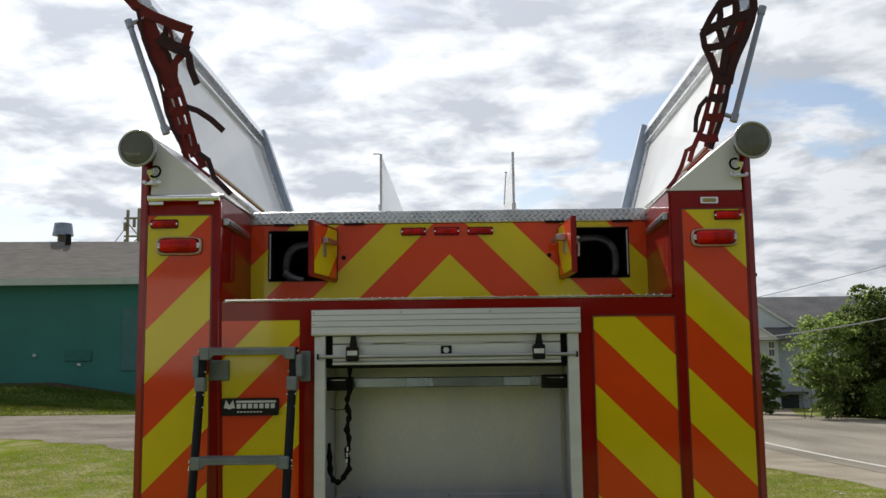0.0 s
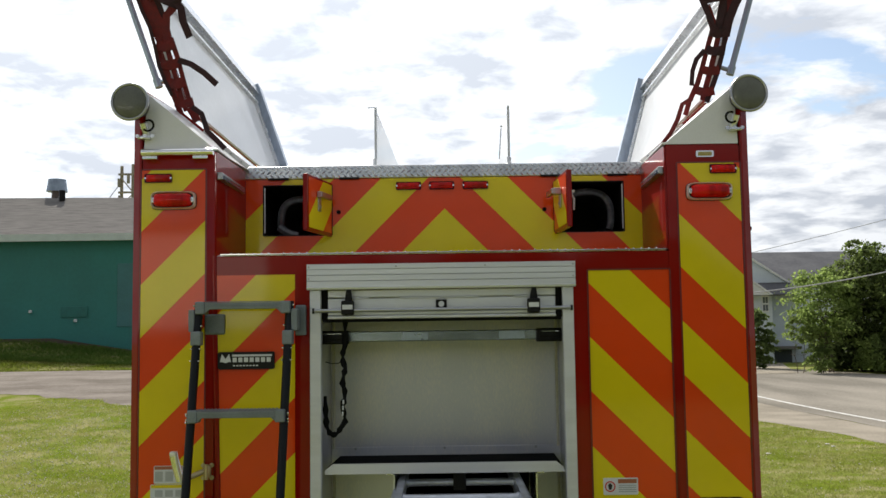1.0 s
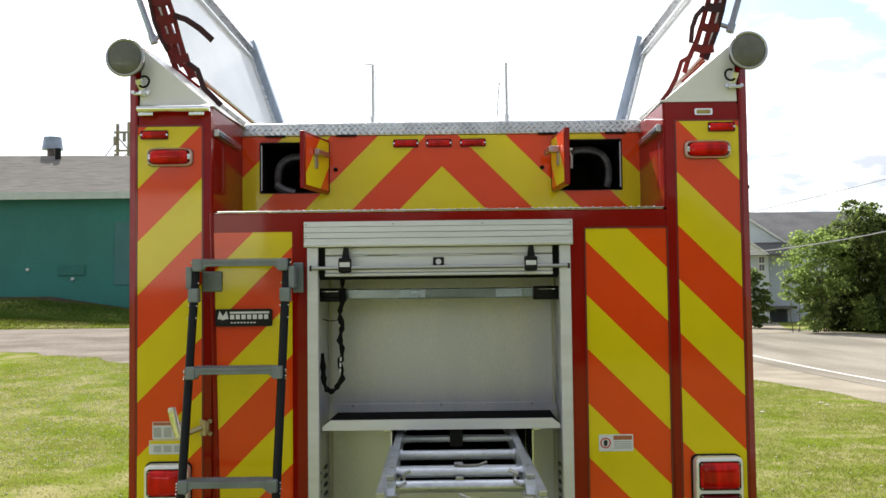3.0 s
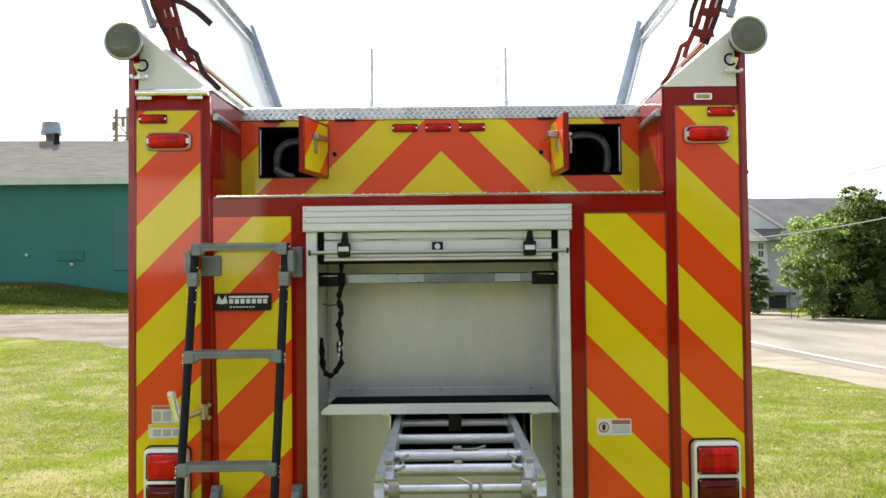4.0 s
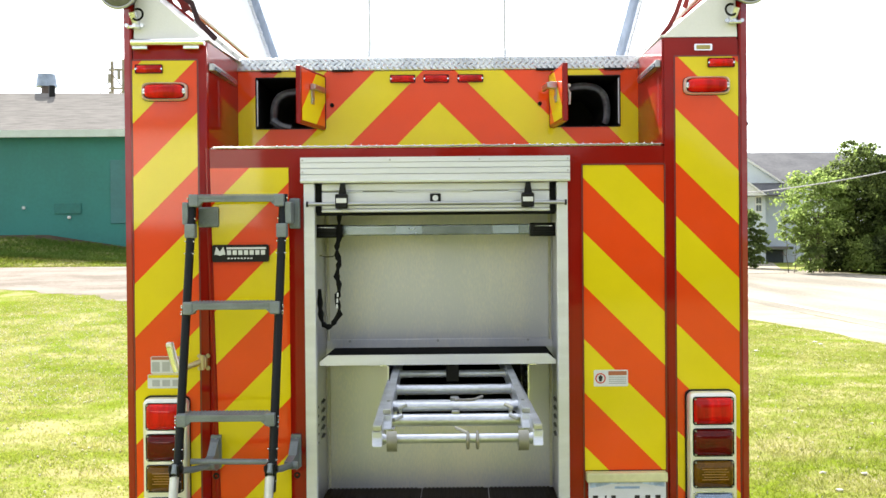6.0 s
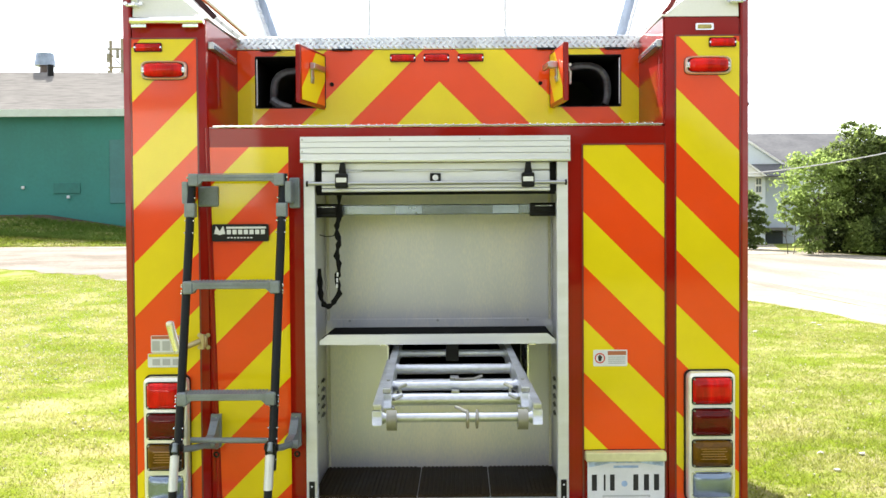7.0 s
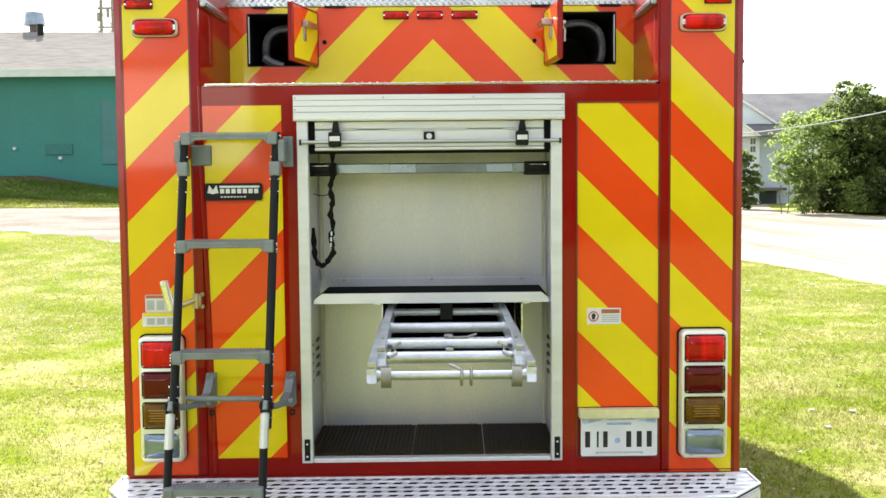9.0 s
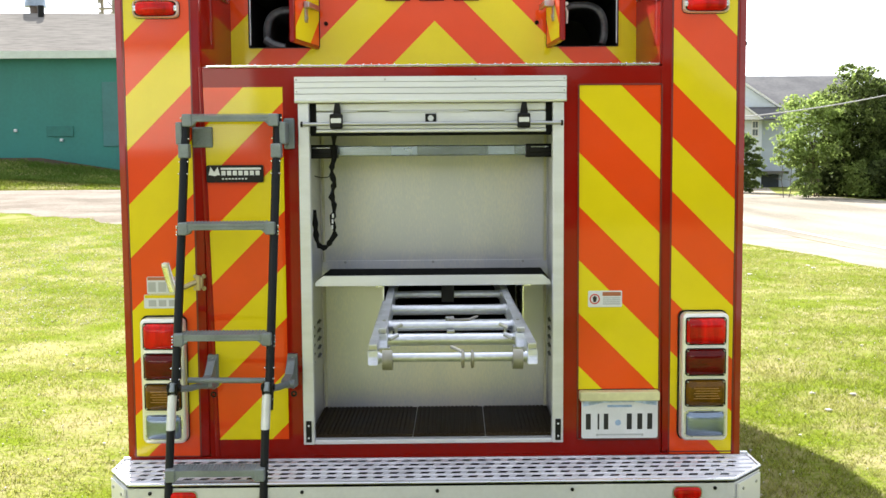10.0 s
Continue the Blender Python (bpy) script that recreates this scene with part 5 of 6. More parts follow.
# folded plates over the cut corners
for s in (-1, 1):
    p, q = (outline[1], outline[2]) if s < 0 else (outline[4], outline[3])
    p, q = Vector((*p, 0)), Vector((*q, 0))
    n = Vector((s * abs((q - p).y), -abs((q - p).x), 0)).normalized()
    p, q = p + (q - p) * 0.06 + n * 0.010, q + (p - q) * 0.10 + n * 0.010
    cs = [Vector((p.x, p.y, 0.37)), Vector((q.x, q.y, 0.37)), Vector((q.x, q.y, 0.515)), Vector((p.x, p.y, 0.515))]
    plate_ob = part("corner_plate", slab(bmesh.new(), cs, n, 0.008), WHITE, bumper, "white bolted corner plate")
    bm = bmesh.new()
    for f in (0.2, 0.8):
        for z in (0.40, 0.49):
            b = p + (q - p) * f
            rod(bm, (b.x, b.y, z), (b.x + n.x * 0.004, b.y + n.y * 0.004, z), 0.006, 8)
    part("screws", bm, STEEL, plate_ob)
for x0, x1 in ((-0.990, -0.885), (0.872, 0.982)):
    lampb = part("marker_lamp", prism(bmesh.new(), rounded(x0, x1, 0.462, 0.514, 0.020, 5), BF - 0.006, BF - 0.001), STEEL, bumper)
    lens = part("lens", pillow(bmesh.new(), x0 + 0.004, x1 - 0.004, 0.466, 0.510, 0.018, BF - 0.006, BF - 0.018, 0.2), LENS_RED, bumper, "red marker lens", smooth=True)
bm = bmesh.new()
for x in (-1.06, -0.50, 0.0, 0.50, 1.03):
    rod(bm, (x, BF - 0.006, 0.505), (x, BF + 0.002, 0.505), 0.007, 8)
part("bolts", bm, BLACK, bumper)
for s, x in ((-1, BL), (1, BR)):
    bm = boxed(min(x, x - s * 0.03), max(x, x - s * 0.03), -0.012, 0.0, BZ + 0.002, BZ + 0.014, 0.002)
    part("end_clip", bm, ALU, bumper)

# ---- wheels under the body ----
for s in (-1, 1):
    bm = bmesh.new()
    for k in range(2):
        x = s * (1.02 - 0.30 * k)
        bmesh.ops.create_cone(bm, cap_ends=True, segments=40, radius1=0.47, radius2=0.47, depth=0.26, matrix=Matrix.Translation((x, 2.4, 0.47)) @ Matrix.Rotation(radians(90), 4, "Y"))
    wheel = part("tyre", bm, RUBBER, truck, "black dual rear tyres")
    bm = bmesh.new()
    bmesh.ops.create_cone(bm, cap_ends=True, segments=40, radius1=0.47, radius2=0.47, depth=0.30, matrix=Matrix.Translation((s * 1.0, 6.6, 0.47)) @ Matrix.Rotation(radians(90), 4, "Y"))
    part("tyre", bm, RUBBER, truck, "black front tyre")

# ---- swing-down access ladder on the rear wall ----
LTOP, LKNEE, LBOT = Vector((-0.775, -0.085, 1.885)), Vector((-0.800, -0.255, 0.890)), Vector((-0.817, -0.385, 0.10))
HALF = 0.175


def on_ladder(z):
    if z > LKNEE.z:
        f = (LTOP.z - z) / (LTOP.z - LKNEE.z)
        return LTOP + (LKNEE - LTOP) * f
    f = (LKNEE.z - z) / (LKNEE.z - LBOT.z)
    return LKNEE + (LBOT - LKNEE) * f


bm = bmesh.new()
p = on_ladder(0.90)
rod(bm, p + Vector((-HALF + 0.03, 0.07, -0.004)), p + Vector((HALF - 0.01, 0.05, -0.004)), 0.011, 10)
ladder = part("access_ladder", bm, CAST, truck, "folding rear access ladder with black stiles", smooth=True)


def oval(bmx, p, q, rx, ry):
    """An upright tube of flattened section."""
    n = 12
    r0 = [bmx.verts.new(Vector(p) + Vector((rx * math.cos(k * 2 * math.pi / n), ry * math.sin(k * 2 * math.pi / n), 0))) for k in range(n)]
    r1 = [bmx.verts.new(Vector(q) + Vector((rx * math.cos(k * 2 * math.pi / n), ry * math.sin(k * 2 * math.pi / n), 0))) for k in range(n)]
    for k in range(n):
        bmx.faces.new((r0[k], r0[(k + 1) % n], r1[(k + 1) % n], r1[k]))
    bmx.faces.new(r0[::-1])
    bmx.faces.new(r1)
    return bmx


for s in (-1, 1):
    off = Vector((s * HALF, 0, 0))
    part("stile", oval(bmesh.new(), on_ladder(0.80) + off, on_ladder(1.905) + off, 0.0165, 0.020), STILE, ladder, "black oval stile", smooth=True)
    low = Vector((0, -0.020, 0))
    part("lower_stile", oval(bmesh.new(), LBOT + off + low + Vector((-0.008, 0, 0)), on_ladder(0.76) + off + low + Vector((-0.008, 0, 0)), 0.0155, 0.018), STILE, ladder, smooth=True)
    part("sleeve", oval(bmesh.new(), on_ladder(0.735) + off + low + Vector((-0.008, 0, 0)), on_ladder(0.865) + off + low + Vector((-0.006, 0, 0)), 0.0168, 0.020), ALU_H, ladder, "bright aluminium sleeve", smooth=True)
    bm = bmesh.new()
    c = on_ladder(0.885) + off
    box(bm, c.x - 0.022, c.x - 0.013, c.y - 0.045, c.y + 0.01, 0.862, 0.905, 0.003)
    box(bm, c.x + 0.008, c.x + 0.017, c.y - 0.045, c.y + 0.01, 0.862, 0.905, 0.003)
    rod(bm, (c.x - 0.027, c.y - 0.02, 0.886), (c.x + 0.024, c.y - 0.02, 0.886), 0.012, 12)
    knee = part("knee_joint", bm, BLACK, ladder, "black knee joint")
    part("pin", rod(bmesh.new(), (c.x - 0.003, c.y - 0.046, 0.875), (c.x - 0.003, c.y - 0.030, 0.905), 0.011, 10), CAST, knee)
    c = on_ladder(1.77) + off
    part("collar", boxed(c.x - 0.020, c.x + 0.020, c.y - 0.026, c.y + 0.024, 1.738, 1.792, 0.005), CAST, ladder)
    bm = bmesh.new()
    for z in (1.812, 1.772, 1.725, 1.679, 1.475, 1.450, 1.060, 1.035, 0.955, 0.915, 0.84):
        q = on_ladder(z) + off
        for side in (-1, 1):
            bmesh.ops.create_icosphere(bm, subdivisions=1, radius=0.0045, matrix=Matrix.Translation(q + Vector((side * 0.016, -0.010, 0))))
    part("rivets", bm, CHROME, ladder)
    foot = LBOT + off + low + Vector((-0.008, 0, 0))
    part("foot", boxed(foot.x - 0.022, foot.x + 0.022, foot.y - 0.03, foot.y + 0.03, foot.z - 0.02, foot.z + 0.03, 0.006), RUBBER, ladder)
for z in (1.884, 1.476, 1.066, 0.580, 0.17):
    c = on_ladder(z)
    if z < 0.7:
        c = c + Vector((-0.008, -0.02, 0))
    bm = bmesh.new()
    hx = HALF - 0.012
    slab(bm, [(c.x - hx, c.y - 0.036, z + 0.016), (c.x + hx, c.y - 0.036, z + 0.016), (c.x + hx, c.y + 0.036, z + 0.020), (c.x - hx, c.y + 0.036, z + 0.020)], (0, 0, 1), 0.010)
    box(bm, c.x - hx, c.x + hx, c.y - 0.034, c.y - 0.026, z - 0.009, z + 0.007, 0.003)
    for k in range(22):
        x = c.x - hx + 0.02 + k * (2 * hx - 0.04) / 21
        for yy in (-0.026, -0.008, 0.010, 0.028):
            bmesh.ops.create_cone(bm, cap_ends=False, segments=5, radius1=0.004, radius2=0.0025, depth=0.0025, matrix=Matrix.Translation((x, c.y + yy, z + 0.0190 + 0.004 * (yy + 0.036) / 0.072)))
    rung = part("rung", bm, CAST, ladder, "grey ribbed step rung")
    for s in (-1, 1):
        xx = c.x + s * HALF
        inner = -s * 1.0
        xa, xb = sorted((xx - inner * 0.007, xx + inner * 0.030))
        bm = boxed(xa, xb, c.y - 0.040, c.y + 0.034, z - 0.027, z + 0.021, 0.005)
        prism(bm, [(xx + inner * 0.028, z - 0.024), (xx + inner * 0.044, z - 0.010), (xx + inner * 0.044, z + 0.010), (xx + inner * 0.028, z + 0.010)], c.y - 0.033, c.y - 0.010)
        part("rung_bracket", bm, CAST, ladder)
        bm = bmesh.new()
        for zz in (-0.016, 0.006):
            rod(bm, (xx - inner * 0.014, c.y - 0.012, z + zz), (xx - inner * 0.019, c.y - 0.012, z + zz), 0.0036, 8)
        part("bolts", bm, CHROME, ladder)
# wall brackets
for s, x0, x1, z0, z1 in ((-1, -0.945, -0.866, 1.780, 1.860), (1, -0.588, -0.546, 1.772, 1.892)):
    bm = boxed(x0, x1, -0.012, 0.004, z0, z1, 0.006)
    c = on_ladder(1.84) + Vector((s * HALF, 0, 0))
    box(bm, c.x - 0.012 + s * 0.022, c.x + 0.012 + s * 0.022, c.y - 0.02, -0.008, 1.79, 1.875, 0.005)
    for z in (z0 + 0.018, z1 - 0.018):
        rod(bm, (x0 + 0.012, -0.012, z), (x0 + 0.012, -0.018, z), 0.006, 8)
    part("wall_bracket", bm, CAST, ladder, "grey cast wall bracket")
for s, x0, x1 in ((-1, -0.921, -0.855), (1, -0.599, -0.547)):
    c = on_ladder(0.88) + Vector((s * HALF, 0, 0))
    xm = (x0 + x1) / 2
    bm = bmesh.new()
    plate = [(xm - 0.016, 0.962), (xm + 0.022, 0.962), (xm + 0.022, 0.835), (xm + 0.004, 0.822), (xm - 0.030, 0.842), (xm - 0.030, 0.868)]
    prism(bm, plate, -0.016, 0.0035)
    prof = [(-0.016, 0.950), (-0.040, 0.940), (-0.085, 0.895), (-0.150, 0.884), (-0.150, 0.856), (-0.075, 0.838), (-0.016, 0.834)]
    a = [bm.verts.new((xm - 0.014 - 0.10 * max(0.0, -y - 0.05), y, z)) for y, z in prof]
    b = [bm.verts.new((xm + 0.016 - 0.10 * max(0.0, -y - 0.05), y, z)) for y, z in prof]
    bm.faces.new(a)
    bm.faces.new(b[::-1])
    for i in range(len(prof)):
        j = (i + 1) % len(prof)
        bm.faces.new((a[i], a[j], b[j], b[i]))
    rod(bm, (xm - 0.022, -0.135, 0.870), (xm + 0.026, -0.135, 0.870), 0.014, 12)
    tube(bm, [(xm, -0.14, 0.870), ((xm + c.x) / 2, (c.y - 0.15) / 2, 0.870), (c.x, c.y, 0.877)], 0.013, 8)
    arm = part("hinge_arm", bm, CAST, ladder, "grey cast hinge arm")
    bm = bmesh.new()
    for z in (0.945, 0.915):
        rod(bm, (xm + 0.003, -0.016, z), (xm + 0.003, -0.021, z), 0.006, 8)
    part("bolts", bm, STEEL, ladder)
    bm = bmesh.new()
    tube(bm, [(xm + 0.012 + 0.009 * math.cos(radians(k)), -0.06, 0.812 + 0.009 * math.sin(radians(k))) for k in range(0, 361, 30)], 0.004, 6)
    part("pull_ring", bm, BLACK, ladder)

# ladder release lever: a folded bright strap on a bent rod, pivoted in a lugged fitting
bm = bmesh.new()
tube(bm, [(-1.045, -0.085, 1.333), (-1.041, -0.083, 1.312), (-1.031, -0.079, 1.270), (-1.018, -0.072, 1.222)], 0.017, 12, 0.55)
lever = part("release_lever", bm, CHROME, truck, "bright release lever on a bent rod", smooth=True)
part("grip_edge", tube(bmesh.new(), [(-1.033, -0.096, 1.326), (-1.024, -0.092, 1.275), (-1.012, -0.084, 1.224)], 0.006, 8), SATIN, lever, smooth=True)
part("tip", boxed(-1.056, -1.030, -0.100, -0.070, 1.316, 1.338, 0.006), SATIN, lever)
part("arm", tube(bmesh.new(), [(-1.020, -0.060, 1.224), (-0.985, -0.048, 1.236), (-0.945, -0.030, 1.252), (-0.932, -0.016, 1.254)], 0.0105, 10), BRASSY, lever, "dull yellowish rod", smooth=True)
fitting = part("pivot_fitting", boxed(-0.946, -0.916, -0.026, -0.001, 1.226, 1.276, 0.008, 3), BRASSY, lever, "lugged pivot fitting", smooth=True)
for x in (-0.948, -0.915):
    for z in (1.226, 1.274):
        bm = bmesh.new()
        rod(bm, (x, -0.008, z), (x, -0.001, z), 0.0085, 12)
        rod(bm, (x, -0.013, z), (x, -0.008, z), 0.005, 6)
        part("lug", bm, BRASSY, fitting)
part("rib", rod(bmesh.new(), (-0.931, -0.030, 1.222), (-0.931, -0.030, 1.280), 0.008, 10), BRASSY, fitting, smooth=True)
bm = bmesh.new()
rod(bm, (XR - 0.004, 0.045, 2.176), (XR + 0.006, 0.045, 2.176), 0.008, 10)
part("side_button", bm, BLACK, truck, smooth=True)

EXT = mat("weathered_ladder_aluminium", (0.64, 0.67, 0.74), rough=0.34, metal=0.8, vary=0.22, scale=9, fine=120, bump=0.04, stretch=(0.4, 1, 1))

# ---- extension ladder sliding out of its tunnel ----
ext = thing("extension_ladder", (0.050, -0.88, 1.06), "two-section aluminium ladder half pulled out below the shelf", "ladder")


def ext_section(half, y_end, z_end, rung_ys, deep, tilt, drop=0.0):
    """Two channel rails with rungs that run into the tunnel, nearly level."""
    zf = lambda y: z_end + (y - y_end) * tilt
    for s in (-1, 1):
        # the rail opens to the outside: a web with two flanges
        x, t = s * half, 0.0045
        xa, xb = x - s * 0.013, x + s * 0.013
        prof = [(xa, -deep / 2), (xb, -deep / 2), (xb, -deep / 2 + t), (xa + s * t, -deep / 2 + t), (xa + s * t, deep / 2 - t), (xb, deep / 2 - t), (xb, deep / 2), (xa, deep / 2)]
        bmx = bmesh.new()
        rows = [[bmx.verts.new((px, y + 0.88, zf(y) + pz - 1.06)) for px, pz in prof] for y in (y_end, 2.6)]
        for k in range(8):
            bmx.faces.new((rows[0][k], rows[0][(k + 1) % 8], rows[1][(k + 1) % 8], rows[1][k]))
        bmx.faces.new(rows[0][::-1])
        bmx.faces.new(rows[1])
        rail = part("rail", bmx, EXT, ext)
        y = y_end + 0.88
        z = zf(y_end) - 1.06
        # bent end plate: upright above, leaning out below
        side = [(y + 0.045, z + deep * 0.22), (y - 0.004, z + deep * 0.22), (y - 0.005, z - deep * 0.08), (y - 0.014, z - deep / 2 + 0.004), (y + 0.045, z - deep / 2 + 0.004)]
        bmx = bmesh.new()
        va = [bmx.verts.new((x - 0.0155, a, b)) for a, b in side]
        vb = [bmx.verts.new((x + 0.0155, a, b)) for a, b in side]
        bmx.faces.new(va)
        bmx.faces.new(vb[::-1])
        for k in range(5):
            bmx.faces.new((va[k], vb[k], vb[(k + 1) % 5], va[(k + 1) % 5]))
        bmesh.ops.bevel(bmx, geom=list(bmx.edges), offset=0.002, segments=2, affect="EDGES")
        part("end_shoe", bmx, EXT, rail, "bright bent end plate")
        part("end_cap", boxed(x - 0.0130, x + 0.0130, y - 0.001, y + 0.030, z + deep * 0.23, z + deep / 2 - 0.002, 0.003), STEEL, rail)
    for y, r in rung_ys:
        bmx = bmesh.new()
        zr = zf(y) - 1.06 - drop
        rod(bmx, (-half + 0.012, y + 0.88, zr), (half - 0.012, y + 0.88, zr), r, 18)
        part("rung", bmx, EXT, ext, smooth=True)
        for s in (-1, 1):
            part("rung_collar", rod(bmesh.new(), (s * (half - 0.013), y + 0.88, zr), (s * (half - 0.022), y + 0.88, zr), r + 0.004, 14), EXT, ext, smooth=True)


ext_section(0.228, -0.70, 1.137, ((0.15, 0.0150), (-0.18, 0.0165), (-0.50, 0.0170)), 0.068, 0.045)
ext_section(0.250, -0.87, 1.113, ((0.07, 0.0145), (-0.235, 0.0180), (-0.54, 0.0213), (-0.845, 0.0147)), 0.068, 0.017, 0.013)
# guide blocks between the two sections, and a pawl under each rung lock
for s in (-1, 1):
    part("guide_block", boxed(s * 0.214 - 0.010, s * 0.214 + 0.010, 0.195, 0.235, 0.022, 0.044, 0.003), STEEL, ext)
    part("pawl", boxed(s * 0.190 - 0.005, s * 0.190 + 0.005, 0.345, 0.400, 0.040, 0.082, 0.003), STEEL, ext, "steel rung pawl")
    part("bolt_head", rod(bmesh.new(), (s * 0.228, 0.30, 0.117), (s * 0.228, 0.30, 0.121), 0.006, 8), STEEL, ext)
for s in (-1, 1):
    x = s * 0.205
    bm = bmesh.new()
    rows = []
    for k in range(11):
        a = radians(70 - 25 * k)
        rows.append([bm.verts.new((x + e * 0.016, 0.030 - r * math.cos(a), 0.036 + r * math.sin(a))) for r in (0.034, 0.028) for e in (-1, 1)])
    for p, q in zip(rows, rows[1:]):
        for a, b in ((0, 1), (1, 3), (3, 2), (2, 0)):
            bm.faces.new((p[a], p[b], q[b], q[a]))
    bm.faces.new((rows[0][0], rows[0][1], rows[0][3], rows[0][2]))
    bm.faces.new((rows[-1][0], rows[-1][1], rows[-1][3], rows[-1][2]))
    part("hook", bm, mat("dull_hook_metal", (0.26, 0.255, 0.22), rough=0.45, metal=0.5), ext, "curved ladder hook", smooth=True)
    bm = bmesh.new()
    tube(bm, [(s * 0.214, 0.36, 0.082), (s * 0.196, 0.34, 0.086), (s * 0.168, 0.35, 0.098)], 0.007, 8, 0.6)
    part("rung_lock", bm, STEEL, ext, "steel rung lock", smooth=True)
    bm = bmesh.new()
    tube(bm, [(s * 0.226, 0.27, 0.058), (s * 0.205, 0.26, 0.062), (s * 0.180, 0.28, 0.072)], 0.007, 8, 0.6)
    part("rung_lock", bm, STEEL, ext, "steel rung lock", smooth=True)
bm = bmesh.new()
for x in (0.032, 0.062):
    tube(bm, [(x, 0.029 + 0.022 * math.cos(radians(k)), 0.036 + 0.026 * math.sin(radians(k))) for k in range(0, 361, 30)], 0.005, 6)
tube(bm, [(-0.005, 0.07, 0.068), (0.015, 0.05, 0.062), (0.032, 0.03, 0.056)], 0.005, 6)
part("rope_clip", bm, mat("worn_steel", (0.35, 0.34, 0.30), rough=0.4, metal=0.8), ext, "steel rope clips", smooth=True)
bm = bmesh.new()
tube(bm, [(0.0, 0.50, 0.09), (0.03, 0.52, 0.085), (0.07, 0.50, 0.09), (0.10, 0.54, 0.095)], 0.005, 6)
part("halyard", bm, mat("grey_rope", (0.30, 0.29, 0.27), rough=0.9), ext, "grey halyard rope", smooth=True)
part("tunnel_bracket", boxed(-0.026, 0.026, 0.985, 1.010, 0.088, 0.164, 0.004), BLACK, ext, "dark bracket in the tunnel mouth")
part("clamp", boxed(-0.016, 0.016, 0.52, 0.55, 0.060, 0.096, 0.004), STEEL, ext)
part("clamp", boxed(-0.014, 0.014, 0.335, 0.36, 0.058, 0.078, 0.004), STEEL, ext)

# ---- the green workshop ----
shed = thing("green_workshop", (-17.5, 31.0, 1.4), "low green workshop with weathered grey shingle roof", "building")


def local(bm, ob):
    bm.transform(Matrix.Translation(-Vector(ob.location)))
    return bm


WX0, WX1 = -28.0, -9.4
part("wall", local(boxed(WX0, WX1, 31.0, 41.0, 0.8, 5.45), shed), GREEN_WALL, shed, "dark green painted siding")
bm = bmesh.new()
slab(bm, [(WX0 - 0.3, 30.6, 5.60), (WX1 + 0.3, 30.6, 5.50), (WX1 + 0.3, 36.0, 7.50), (WX0 - 0.3, 36.0, 7.70)], (0, -0.35, 1), 0.12)
slab(bm, [(WX0 - 0.3, 36.0, 7.70), (WX1 + 0.3, 36.0, 7.50), (WX1 + 0.3, 41.4, 5.40), (WX0 - 0.3, 41.4, 5.46)], (0, 0.35, 1), 0.12)
roof = part("roof", local(bm, shed), SHINGLE, shed, "weathered grey shingle roof")
part("fascia", local(boxed(WX0 - 0.3, WX1 + 0.3, 30.52, 30.60, 5.30, 5.54), shed), FASCIA, shed, "pale fascia board")
part("wall_panel", local(boxed(-11.05, -10.2, 30.96, 30.999, 2.40, 4.55, 0.01), shed), PATCH, shed, "blue-grey repair panel")
part("wall_vent", local(boxed(-12.95, -12.05, 30.95, 30.999, 2.74, 3.10, 0.01), shed), mat("dark_green_vent", (0.028, 0.178, 0.158), rough=0.6), shed)
for x, z in ((-13.98, 2.95), (-12.45, 2.62)):
    part("outlet_box", local(boxed(x - 0.05, x + 0.05, 30.90, 30.999, z - 0.05, z + 0.05, 0.02), shed), PLATE_WHITE, shed)
bm = bmesh.new()
rod(bm, (-15.22, 36.6, 7.0), (-15.22, 36.6, 7.94), 0.26, 24)
vent = part("roof_vent", local(bm, shed), mat("brown_vent_base", (0.13, 0.10, 0.09), rough=0.5, metal=0.4), shed, "round metal roof vent", smooth=True)
bm = bmesh.new()
rod(bm, (-15.28, 36.6, 7.89), (-15.28, 36.6, 8.38), 0.41, 24, 0.34)
part("cap", local(bm, shed), GALV, vent, "blue-grey cap", smooth=True)
bm = bmesh.new()
rod(bm, (-14.68, 35.55, 7.2), (-14.68, 35.55, 7.78), 0.12, 14)
part("flue", local(bm, shed), BLACK, shed, "short dark flue", smooth=True)

# ---- unseen white building added behind the viewpoint for the paint to mirror ----
backdrop = thing("unseen_white_building", (-18.0, -31.0, 0.0), "unseen white building added behind the viewpoint to brighten reflections", "building")
part("wall", boxed(-16.0, 12.0, -8.0, 0.0, 0.0, 5.9), mat("white_reflecting_wall", (0.80, 0.79, 0.76), rough=0.7, vary=0.06, scale=0.6, fine=8, bump=0.1), backdrop)
part("roof", slab(bmesh.new(), [(-16.3, 0.3, 5.9), (12.3, 0.3, 5.9), (12.3, -8.3, 6.9), (-16.3, -8.3, 6.9)], (0, 0.1, 1), 0.12), ROOF_GREY, backdrop)

# dark block added so that the mirrored white ends above it
part("dark_mirror_band", boxed(-16.0, 12.0, 0.01, 1.2, 0.0, 2.3), mat("dark_band", (0.045, 0.045, 0.048), rough=0.9, vary=0.3, scale=1.0, fine=9, bump=0.1), backdrop, "unseen dark block added to darken the lower reflections")

